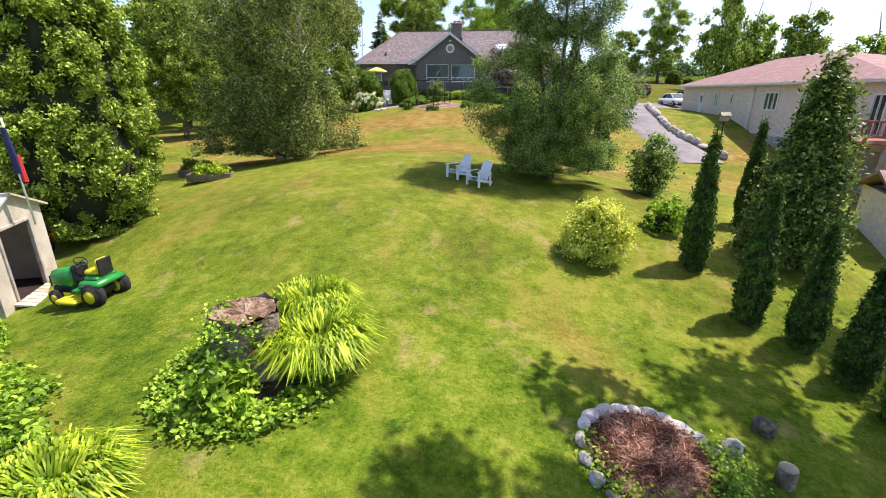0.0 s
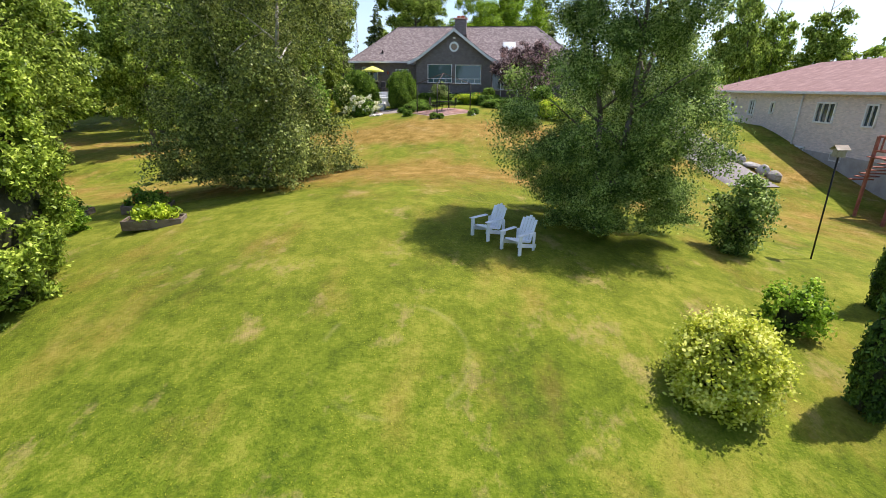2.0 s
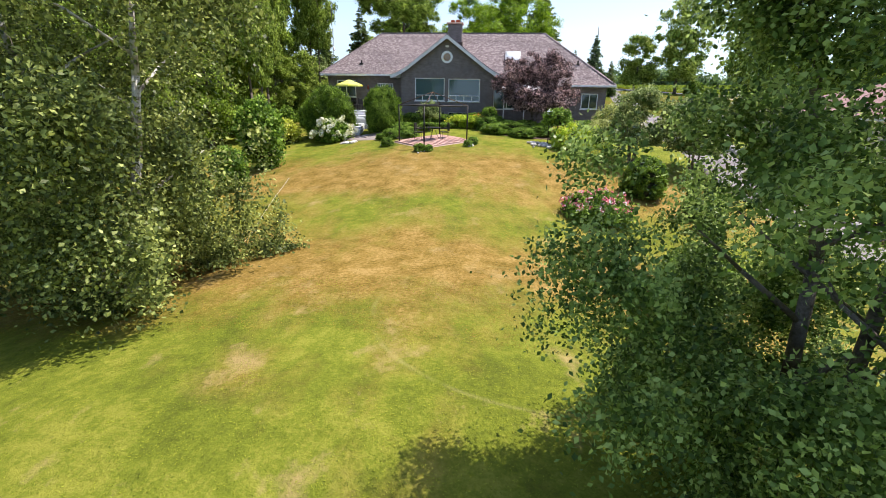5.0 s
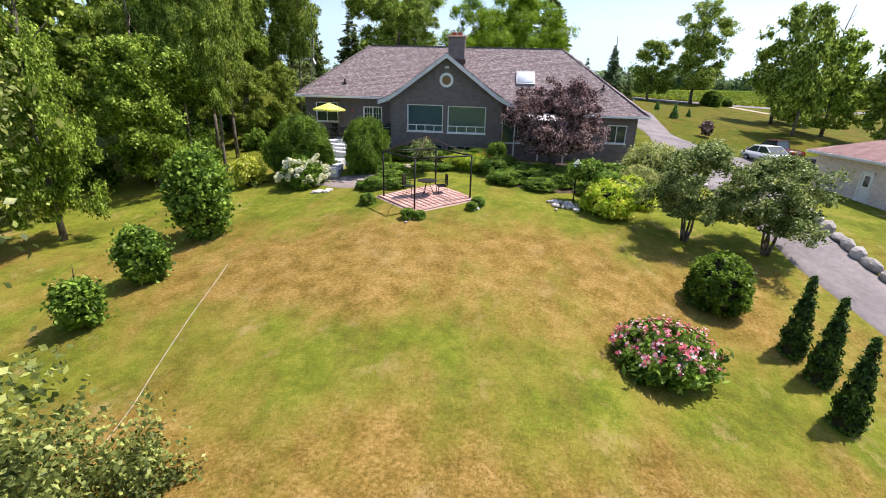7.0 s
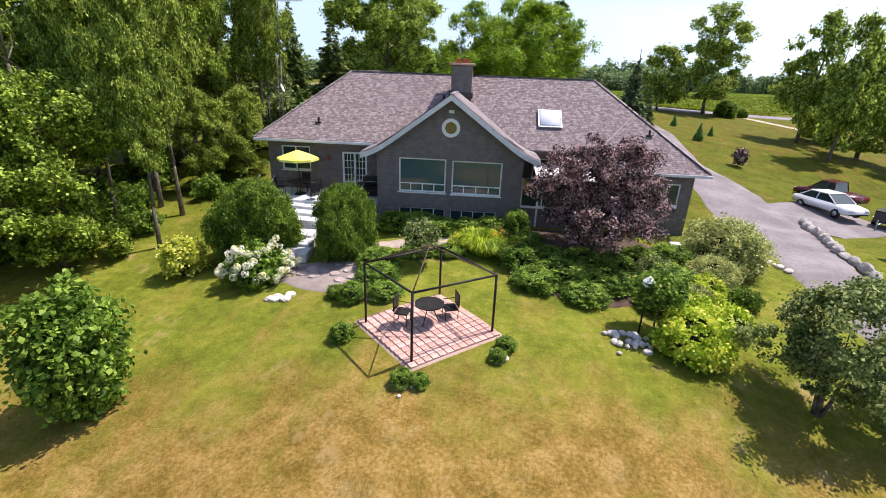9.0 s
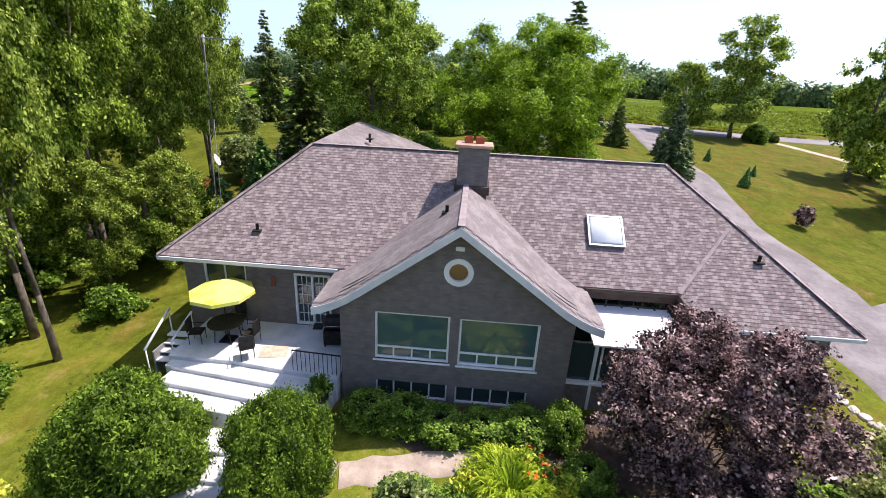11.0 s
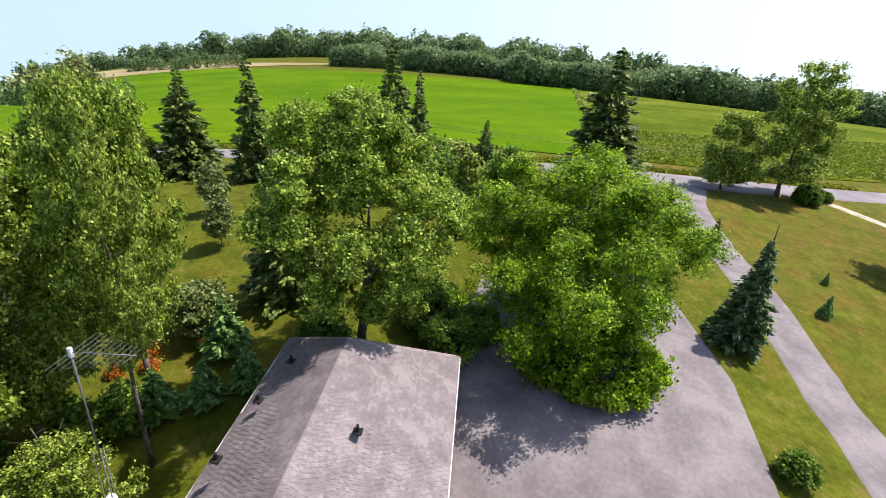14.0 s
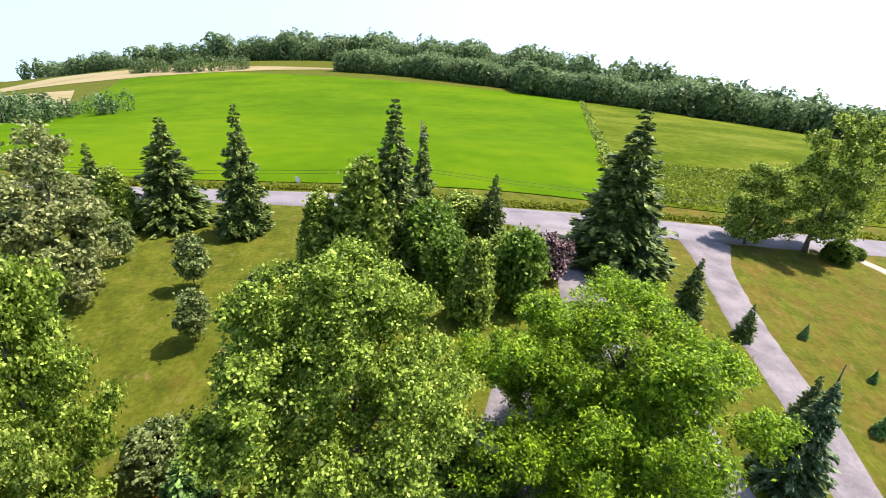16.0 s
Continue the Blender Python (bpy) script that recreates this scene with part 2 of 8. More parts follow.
M["beige_brick"] = brick_material("beige_brick", [(0.66, 0.56, 0.52), (0.7, 0.6, 0.56), (0.74, 0.64, 0.6)], (0.68, 0.61, 0.58))
M["grey_block"] = material("grey_block", [(0.33, 0.3, 0.28), (0.42, 0.39, 0.37)], 2, 0.9, 0.3, 20)
M["white_paint"] = material("white_paint", [(0.72, 0.72, 0.71), (0.8, 0.8, 0.79)], 3, 0.55, 0.05, 30)
M["white_plastic"] = material("white_resin", [(0.7, 0.73, 0.78), (0.78, 0.8, 0.84)], 3, 0.4, 0.03, 30, spec=0.5)
M["white_fascia"] = material("white_fascia", [(0.6, 0.6, 0.61), (0.7, 0.7, 0.7)], 3, 0.5, 0.05, 30)
M["white_sheet"] = material("white_roof_panel", [(0.74, 0.72, 0.74), (0.82, 0.8, 0.82)], 1, 0.5, 0.05, 20)
M["gutter_dark"] = material("dark_brown_trim", [(0.05, 0.035, 0.028), (0.08, 0.058, 0.048)], 3, 0.6, 0.05, 30)
M["metal_dark"] = material("dark_metal", [(0.015, 0.015, 0.014), (0.035, 0.032, 0.03)], 5, 0.5, 0.1, 30, metal=0.4)
M["metal_grey"] = material("galvanised_metal", [(0.4, 0.41, 0.42), (0.55, 0.56, 0.57)], 4, 0.4, 0.1, 30, metal=0.8)
M["rust"] = material("rusty_brown_steel", [(0.05, 0.028, 0.02), (0.1, 0.055, 0.038)], 5, 0.7, 0.1, 30)
M["mast"] = material("weathered_steel", [(0.12, 0.12, 0.12), (0.2, 0.2, 0.2)], 4, 0.6, 0.1, 30, metal=0.3)
M["flag_slab"] = material("pink_grey_slab", [(0.24, 0.2, 0.19), (0.31, 0.26, 0.245), (0.39, 0.33, 0.31)], 3, 0.85, 0.3, 20, obrand=0.4)
M["path_beige"] = material("beige_stone", [(0.3, 0.24, 0.2), (0.38, 0.31, 0.26), (0.45, 0.38, 0.32)], 2, 0.9, 0.2, 24)
M["glass"] = glass_material("dark_glass")
M["glass_teal"] = glass_material("teal_glass", (0.05, 0.1, 0.11))
M["skylight"] = material("frosted_dome", [(0.55, 0.6, 0.64), (0.66, 0.7, 0.73)], 1.5, 0.12, 0.02, 10, spec=0.8)
M["copper"] = material("copper_flashing", [(0.36, 0.2, 0.14), (0.46, 0.29, 0.215), (0.54, 0.37, 0.29)], 3, 0.6, 0.1, 20)
M["clay"] = material("terracotta", [(0.3, 0.07, 0.035), (0.42, 0.11, 0.055)], 4, 0.8, 0.2, 30)
M["concrete"] = material("painted_concrete", [(0.52, 0.53, 0.56), (0.62, 0.63, 0.66), (0.68, 0.69, 0.71)], 1.5, 0.85, 0.1, 30)
M["pink_brick"] = material("pink_paver", [(0.4, 0.24, 0.2), (0.5, 0.31, 0.26), (0.58, 0.38, 0.33)], 2, 0.9, 0.3, 40, obrand=0.35)
M["mortar"] = material("sand_joint", [(0.38, 0.27, 0.22), (0.46, 0.33, 0.28)], 4, 0.95, 0.2, 40)
M["flagstone"] = material("slate_blue_flagstone", [(0.22, 0.18, 0.165), (0.29, 0.245, 0.225), (0.36, 0.31, 0.285)], 2, 0.85, 0.3, 20, obrand=0.3)
M["umbrella"] = leaf_material("lime_canvas", [(0.5, 0.52, 0.05), (0.58, 0.6, 0.07), (0.62, 0.64, 0.1)], 0.8, 0.3)
M["wood_grey"] = material("weathered_wood", [(0.26, 0.22, 0.18), (0.36, 0.31, 0.26), (0.46, 0.41, 0.36)], 4, 0.85, 0.4, 30, obrand=0.3)
M["wood_plank"] = material("pale_planks", [(0.36, 0.28, 0.2), (0.46, 0.37, 0.28), (0.55, 0.46, 0.37)], 4, 0.85, 0.3, 30, obrand=0.4)
M["wood_red"] = material("red_stained_deck", [(0.2, 0.065, 0.045), (0.28, 0.1, 0.07), (0.34, 0.14, 0.1)], 4, 0.75, 0.2, 30)
M["shed_wall"] = material("beige_shed_sheet", [(0.42, 0.36, 0.29), (0.5, 0.44, 0.36), (0.56, 0.5, 0.42)], 2, 0.7, 0.15, 20)
# near-black brown that stands for the shade inside the shed
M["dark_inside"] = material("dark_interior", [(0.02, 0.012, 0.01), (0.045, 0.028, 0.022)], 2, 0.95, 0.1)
M["mower_green"] = material("green_enamel", [(0.015, 0.19, 0.03), (0.02, 0.25, 0.045)], 3, 0.28, 0.02, 30, spec=0.6)
M["mower_yellow"] = material("yellow_enamel", [(0.62, 0.5, 0.01), (0.7, 0.58, 0.02)], 3, 0.35, 0.02, 30, spec=0.5)
M["black_plastic"] = material("black_plastic", [(0.012, 0.012, 0.012), (0.03, 0.03, 0.03)], 5, 0.5, 0.1, 30)
M["rubber"] = material("tyre_rubber", [(0.015, 0.015, 0.015), (0.035, 0.034, 0.032)], 6, 0.85, 0.4, 40)
M["car_white"] = material("white_car_paint", [(0.74, 0.75, 0.77), (0.8, 0.81, 0.82)], 1, 0.2, 0.0, spec=0.6)
M["car_dark"] = material("dark_car_paint", [(0.015, 0.016, 0.022), (0.03, 0.03, 0.04)], 1, 0.2, 0.0, spec=0.6)
M["car_maroon"] = material("maroon_car_paint", [(0.07, 0.012, 0.015), (0.1, 0.02, 0.022)], 1, 0.22, 0.0, spec=0.6)
M["lamp_red"] = material("red_lens", [(0.4, 0.01, 0.01), (0.5, 0.02, 0.02)], 3, 0.2, 0.0)
M["flag_red"] = material("red_cloth", [(0.45, 0.02, 0.025), (0.55, 0.04, 0.04)], 3, 0.8, 0.1)
M["flag_blue"] = material("navy_cloth", [(0.01, 0.015, 0.06), (0.02, 0.025, 0.1)], 3, 0.8, 0.1)
M["soil"] = material("garden_soil", [(0.05, 0.032, 0.022), (0.1, 0.07, 0.05)], 3, 0.95, 0.6, 20)
M["rope"] = material("white_cord", [(0.6, 0.6, 0.56), (0.7, 0.7, 0.66)], 4, 0.8, 0.1)
M["crop"] = leaf_material("corn_rows", [(0.065, 0.1, 0.01), (0.09, 0.135, 0.014), (0.115, 0.155, 0.022)])
# greyed with blue: the haze of distance put into the leaf colour
M["leaf_far"] = leaf_material("far_forest", [(0.035, 0.07, 0.03), (0.06, 0.105, 0.045), (0.09, 0.14, 0.06)])
M["oculus"] = glass_material("amber_glass", (0.22, 0.12, 0.05))
M["blade_green"] = leaf_material("mown_grass", [(0.055, 0.085, 0.006), (0.085, 0.115, 0.009), (0.11, 0.13, 0.013)], 0.7)
M["blade_dry"] = leaf_material("scorched_grass", [(0.062, 0.055, 0.006), (0.1, 0.072, 0.012), (0.12, 0.086, 0.018)], 0.7)
M["wood_old"] = material("old_boards", [(0.09, 0.065, 0.05), (0.15, 0.115, 0.09), (0.22, 0.18, 0.145)], 4, 0.9, 0.4, 30, obrand=0.3)

# ---- lie of the land ----
GY = [-40, -12, 5, 9, 14, 24, 31, 38, 47, 54, 64, 80, 105, 130, 180]
GZ = [-3.5, -1.549, -0.277, 0.616, 1.116, 0.763, 1.838, 2.721, 3.252, 3.323, 5.353, 7.516, 7.659, 8.701, 9.536]
DY, DZ = [0, 15, 35, 52, 70, 105], [0.279, 0.235, 0.191, 0.096, 0.189, 0.103]
SY, SZ = [12, 28, 40, 52, 70, 115], [-0.004, -0.017, 0.023, -0.006, -0.043, 0.002]
FAR = [6.92, 4.92, -2.47, -2.1, 0.69, -1.93]


def ground_z(x, y):
    """Height of the land, shaped to fit the camera's view: a lawn that climbs to the house and droops to both sides,
    and fields that roll away beyond the road.
    """
    x, y = np.asarray(x, float), np.asarray(y, float)
    q = x - 1.5
    s = np.interp(y, [0, 40, 60, 110], [12, 12, 25, 50])
    u = (q / s) ** 2
    near = np.interp(y, GY, GZ) - np.interp(y, DY, DZ) * s * u / (1 + u) + np.interp(y, SY, SZ) * np.clip(q, -60, 60)
    fx, fy = np.clip(x, -540, 540) / 100, (np.clip(y, 120, 550) - 180) / 100
    far = FAR[0] + FAR[1] * fx + FAR[2] * fx * fx + FAR[3] * fy + FAR[4] * fy * fy + FAR[5] * fx * fy
    k = np.clip((y - 125) / 60, 0, 1)
    k = k * k * (3 - 2 * k)
    beyond = 0.11 * np.clip(y - 640, 0, None) + 0.08 * np.clip(-x - 520, 0, None)  # land drops behind the wooded ridge, shaped so the skyline fits the camera's view
    return near * (1 - k) + far * k - beyond


def gz(x, y):
    return float(ground_z(x, y))


# ---- building blocks ----
def mesh_object(name, verts, faces, mat, parent=None, label="", smooth=False):
    me = bpy.data.meshes.new(name)
    me.from_pydata([tuple(v) for v in verts], [], faces)
    me.materials.append(mat)
    if smooth:
        me.polygons.foreach_set("use_smooth", [True] * len(me.polygons))
    me.update()
    ob = new(name, me)
    if parent is not None:
        ob.parent = parent
    return tagged(ob, label)


def part(name, bm, mat, parent=None, label="", smooth=False):
    """Links a bmesh as one mesh object, under a thing or a part."""
    me = bpy.data.meshes.new(name)
    bm.to_mesh(me)
    bm.free()
    me.materials.append(mat)
    if smooth:
        me.polygons.foreach_set("use_smooth", [True] * len(me.polygons))
    ob = new(name, me)
    if parent is not None:
        ob.parent = parent
    return tagged(ob, label)


def thing(name, m, label, category, group="", kind=""):
    ob = new(name)
    ob.empty_display_size = 0.3
    ob.matrix_world = m
    return tagged(ob, label, category, group, kind)


def box(bm, cx, cy, cz, sx, sy, sz, bevel=0.0, m=None):
    """Adds a box (centre, full sizes), bevelled, to a bmesh."""
    r = bmesh.ops.create_cube(bm, size=1.0)
    vs = r["verts"]
    bmesh.ops.scale(bm, vec=(sx, sy, sz), verts=vs)
    bmesh.ops.translate(bm, vec=(cx, cy, cz), verts=vs)
    if bevel:
        es = list({e for v in vs for e in v.link_edges})
        r2 = bmesh.ops.bevel(bm, geom=es, offset=bevel, segments=1, affect="EDGES")
        vs = list({v for f in r2["faces"] for v in f.verts} | {v for v in vs if v.is_valid})
    if m is not None:
        bmesh.ops.transform(bm, matrix=m, verts=vs)
    return vs


def rod(bm, a, b, r0, r1=None, seg=8):
    """Adds a tapered rod from a to b."""
    a, b = Vector(a), Vector(b)
    d = b - a
    r = bmesh.ops.create_cone(bm, cap_ends=True, segments=seg, radius1=r0, radius2=r0 if r1 is None else r1, depth=d.length)
    m = Matrix.Translation((a + b) / 2) @ d.to_track_quat("Z", "Y").to_matrix().to_4x4()
    bmesh.ops.transform(bm, matrix=m, verts=r["verts"])
    return r["verts"]


def tube(pts, r, seg=5):
    """One unbroken round line along points."""
    bm = bmesh.new()
    rings = []
    for i, p in enumerate(pts):
        d = (Vector(pts[min(i + 1, len(pts) - 1)]) - Vector(pts[max(i - 1, 0)])).normalized()
        q = d.to_track_quat("Z", "Y")
        rings.append([bm.verts.new(Vector(p) + q @ Vector((r * math.cos(a), r * math.sin(a), 0))) for a in (2 * math.pi * k / seg for k in range(seg))])
    for a, b in zip(rings[:-1], rings[1:]):
        for k in range(seg):
            bm.faces.new((a[k], a[(k + 1) % seg], b[(k + 1) % seg], b[k]))
    return bm


def boxpart(name, c, s, mat, parent, bevel=0.0, label="", m=None):
    bm = bmesh.new()
    box(bm, *c, *s, bevel, m)
    return part(name, bm, mat, parent, label)


def rodpart(name, a, b, r0, mat, parent, r1=None, seg=8, label=""):
    bm = bmesh.new()
    rod(bm, a, b, r0, r1, seg)
    return part(name, bm, mat, parent, label, True)


def quads(name, v, mats, midx=None):
    """A mesh of loose four-cornered pieces, v: (n, 4, 3)."""
    n = len(v)
    me = bpy.data.meshes.new(name)
    me.vertices.add(4 * n)
    me.vertices.foreach_set("co", np.ascontiguousarray(v, np.float32).ravel())
    me.loops.add(4 * n)
    me.loops.foreach_set("vertex_index", np.arange(4 * n, dtype=np.int32))
    me.polygons.add(n)
    me.polygons.foreach_set("loop_start", np.arange(0, 4 * n, 4, dtype=np.int32))
    for mm in mats:
        me.materials.append(mm)
    if midx is not None:
        me.polygons.foreach_set("material_index", midx.astype(np.int32))
    me.update(calc_edges=True)
    return me


def unit(v):
    return v / (np.linalg.norm(v, axis=-1, keepdims=True) + 1e-9)


def leaf_quads(rng, pos, out, size, stretch=1.6, out_bias=0.5, up_bias=0.35):
    """Leaf blades at pos, facing roughly out and up, with a pointed kite shape."""
    n = len(pos)
    nrm = unit(unit(rng.normal(size=(n, 3))) + out * out_bias + np.array([0, 0, up_bias]))
    a = unit(np.cross(nrm, rng.normal(size=(n, 3))))
    b = np.cross(nrm, a)
    s = size * rng.uniform(0.65, 1.35, (n, 1))
    l, w = s * stretch * 0.5, s * 0.5
    fold = nrm * s * 0.12
    return np.stack([pos - a * l, pos + b * w - a * l * 0.1 + fold, pos + a * l, pos - b * w - a * l * 0.1 + fold], 1)


PROFILES = {
    "oval": lambda h: np.sqrt(np.clip(np.sin(np.pi * np.clip(h * 0.94 + 0.04, 0, 1)), 0, 1)),
    "dome": lambda h: np.sqrt(np.clip(1 - (np.abs(h - 0.32) / np.where(h > 0.32, 0.69, 0.5)) ** 2, 0, 1)),
    "broad": lambda h: np.sqrt(np.clip(1 - (np.abs(h - 0.45) / 0.56) ** 2.4, 0, 1)),
    "cone": lambda h: np.clip(1.02 - h, 0, 1) ** 0.85 * np.clip(h / 0.06 + 0.6, 0, 1),
    "flame": lambda h: np.clip(np.minimum(0.72 + h * 1.3, 1.0), 0, 1) * np.clip((1.01 - h) * 1.35, 0, 1) ** 0.72,
    "pillar": lambda h: np.clip((1.02 - h) * 1.15, 0, 1) ** 0.62 * np.clip(0.7 + h * 2, 0, 1),
    "tent": lambda h: np.sqrt(np.clip(h * 9 + 0.25, 0, 1)) * (1 - 0.58 * np.clip(h, 0, 1) ** 1.1) * np.sqrt(np.clip((1.0 - h) * 4.5, 0, 1)),
    "weep": lambda h: np.sqrt(np.clip(1 - (np.abs(h - 0.4) / 0.62) ** 2, 0, 1)) * (0.9 + 0.1 * np.cos(h * 9)),
}


def crown_mesh(name, mat, height, radius, seed, profile="oval", clumps=260, per=40, leaf=0.16, clump=0.42, depth=0.5, lobes=0.22, stretch=1.6,
               hang=0.0, core=0.0, shape_xy=(1, 1), out_bias=0.5, up_bias=0.35, gaps=0.0, extra=None, boughs=0, bough=0.3):
    """A crown of leaf clumps, its base at z = 0; boughs gathers the clumps into leafy limbs with gaps between; hang
    drags leaves down into weeping strands; core sets a dark heart inside that stands for the shade between the leaves."""
    rng = np.random.default_rng(seed)
    m = boughs or clumps
    h = rng.uniform(0, 1, m * 4)
    w = PROFILES[profile](h) + 0.08
    h = h[rng.uniform(0, 1.1, len(h)) < w][:m]
    n = len(h)
    ang = rng.uniform(0, 2 * np.pi, n) if not boughs else np.arange(n) * 2.399 + rng.normal(0, 0.35, n)
    ph = rng.uniform(0, 6.28, 6)
    lobe = 1 + lobes * (np.sin(2 * ang + ph[0] + 3 * h) * 0.5 + np.sin(3 * ang + ph[1] - 5 * h) * 0.45 + np.sin(5 * ang + ph[2] + 9 * h) * 0.4)
    if gaps:
        keep = (np.sin(3 * ang + ph[3]) * np.sin(7 * h + ph[4]) + rng.normal(0, 0.25, n)) > gaps - 1.0
        h, ang, lobe = h[keep], ang[keep], lobe[keep]
        n = len(h)
    f = 1 - depth * rng.uniform(0, 1, n) ** (1.8 if not boughs else 1.2)
    r = radius * PROFILES[profile](h) * lobe * f
    c = np.stack([np.cos(ang) * r * shape_xy[0], np.sin(ang) * r * shape_xy[1], h * height + rng.normal(0, 0.02 * height, n)], 1)
    mid = np.array([0, 0, height * 0.42])
    if boughs:
        q = rng.integers(0, n, clumps)
        bs = bough * radius * rng.uniform(0.55, 1.25, n)[q][:, None]
        d = unit(rng.normal(size=(clumps, 3)) + np.array([0, 0, 0.45])) * rng.uniform(0.45, 1.0, (clumps, 1))
        home = c[q] - np.array([0, 0, 1.0]) * bs * 0.3
        c = c[q] + d * bs * np.array([1, 1, 0.85])
        n = clumps
    cs = clump * rng.uniform(0.6, 1.35, n)
    pos = np.repeat(c, per, 0) + rng.normal(size=(n * per, 3)) * np.repeat(cs, per)[:, None] * np.array([0.62, 0.62, 0.5])
    if hang:
        pos[:, 2] -= np.abs(rng.normal(0, hang, n * per))
    pos[:, 2] = np.maximum(pos[:, 2], 0.03)
    out = unit(pos - mid)
    if boughs:
        out = unit(out * 0.5 + unit(pos - np.repeat(home, per, 0)))
    v = leaf_quads(rng, pos, out, leaf, stretch, out_bias, up_bias)
    mats, idx = [mat], None
    # dark inner shell that stands for the shade deep in the crown
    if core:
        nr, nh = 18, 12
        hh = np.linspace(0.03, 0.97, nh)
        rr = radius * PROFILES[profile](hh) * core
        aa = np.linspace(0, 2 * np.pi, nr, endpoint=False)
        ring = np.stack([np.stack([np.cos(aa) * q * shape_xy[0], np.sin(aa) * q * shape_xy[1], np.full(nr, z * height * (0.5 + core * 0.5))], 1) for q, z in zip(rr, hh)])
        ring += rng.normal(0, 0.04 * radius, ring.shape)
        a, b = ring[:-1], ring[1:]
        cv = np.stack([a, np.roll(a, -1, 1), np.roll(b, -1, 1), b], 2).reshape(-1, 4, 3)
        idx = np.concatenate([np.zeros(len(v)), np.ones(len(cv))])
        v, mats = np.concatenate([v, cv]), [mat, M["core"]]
    if extra is not None:
        emat, ecount, esize, eh = extra
        sel = rng.choice(len(pos), ecount)
        p = pos[sel] + unit(pos[sel] - mid) * (0.22 if esize > 0.1 else 0.12) * radius
        p = p[p[:, 2] > eh * height]
        k = 110 if esize > 0.1 else 7
        pp = np.repeat(p, k, 0) + (unit(rng.normal(size=(len(p) * k, 3))) if k > 7 else rng.normal(size=(len(p) * k, 3)) * 0.5) * esize
        ev = leaf_quads(rng, pp, unit(pp - np.repeat(p, k, 0)) if k > 7 else unit(pp - mid), esize * (0.42 if k > 7 else 1.0), 1.0, 1.4, 0.6)
        idx = np.concatenate([np.zeros(len(v)) if idx is None else idx, np.full(len(ev), len(mats))])
        v, mats = np.concatenate([v, ev]), mats + [emat]
    return quads(name, v, mats, idx)


def conifer_mesh(name, mat, height, radius, seed, tiers=26, arms=11, per=26, leaf=0.3, droop=0.25, base=0.04, ragged=0.2):
    """A crown of drooping boughs in tiers round a stem, its base at z = 0."""
    rng = np.random.default_rng(seed)
    allv = []
    for i in range(tiers):
        h = base + (1 - base) * (i + 0.3 * rng.uniform()) / tiers
        rad = radius * (1 - h) ** 0.9 * rng.uniform(1 - ragged, 1 + 0.5 * ragged) + 0.05 * radius
        m = max(4, int(arms * (0.45 + 0.75 * (1 - h))))
        ang = rng.uniform(0, 6.28, m) + np.linspace(0, 6.28, m)
        ln = rad * rng.uniform(0.62, 1.12, m)
        k = max(6, int(per * (0.35 + 0.8 * (1 - h))))
        t = rng.uniform(0.12, 1, (m, k)) ** 0.7
        d = np.stack([np.cos(ang), np.sin(ang)], 1)
        xy = d[:, None] * (t * ln[:, None])[..., None]
        side = np.stack([-d[:, 1], d[:, 0]], 1)[:, None] * (rng.normal(0, 0.13, (m, k)) * ln[:, None] * (1.15 - t))[..., None]
        z = h * height - droop * (t * ln[:, None]) + 0.12 * ln[:, None] * t**3 + rng.normal(0, 0.05 * rad + 0.03, (m, k))
        pos = np.concatenate([xy + side, z[..., None]], 2).reshape(-1, 3)
        out = np.repeat(np.concatenate([d, np.full((m, 1), -0.25)], 1), k, 0) + rng.normal(0, 0.35, (m * k, 3))
        a = unit(out)
        b = unit(np.cross(a, np.array([0, 0, 1.0]) + rng.normal(0, 0.45, a.shape)))
        s = leaf * rng.uniform(0.7, 1.3, (len(pos), 1)) * (0.55 + 0.6 * (1 - h))
        allv.append(np.stack([pos - a * s * 0.6, pos + b * s * 0.32, pos + a * s * 0.75, pos - b * s * 0.32], 1))
    v = np.concatenate(allv)
    v[..., 2] = np.maximum(v[..., 2], 0.02)
    return quads(name, v, [mat])


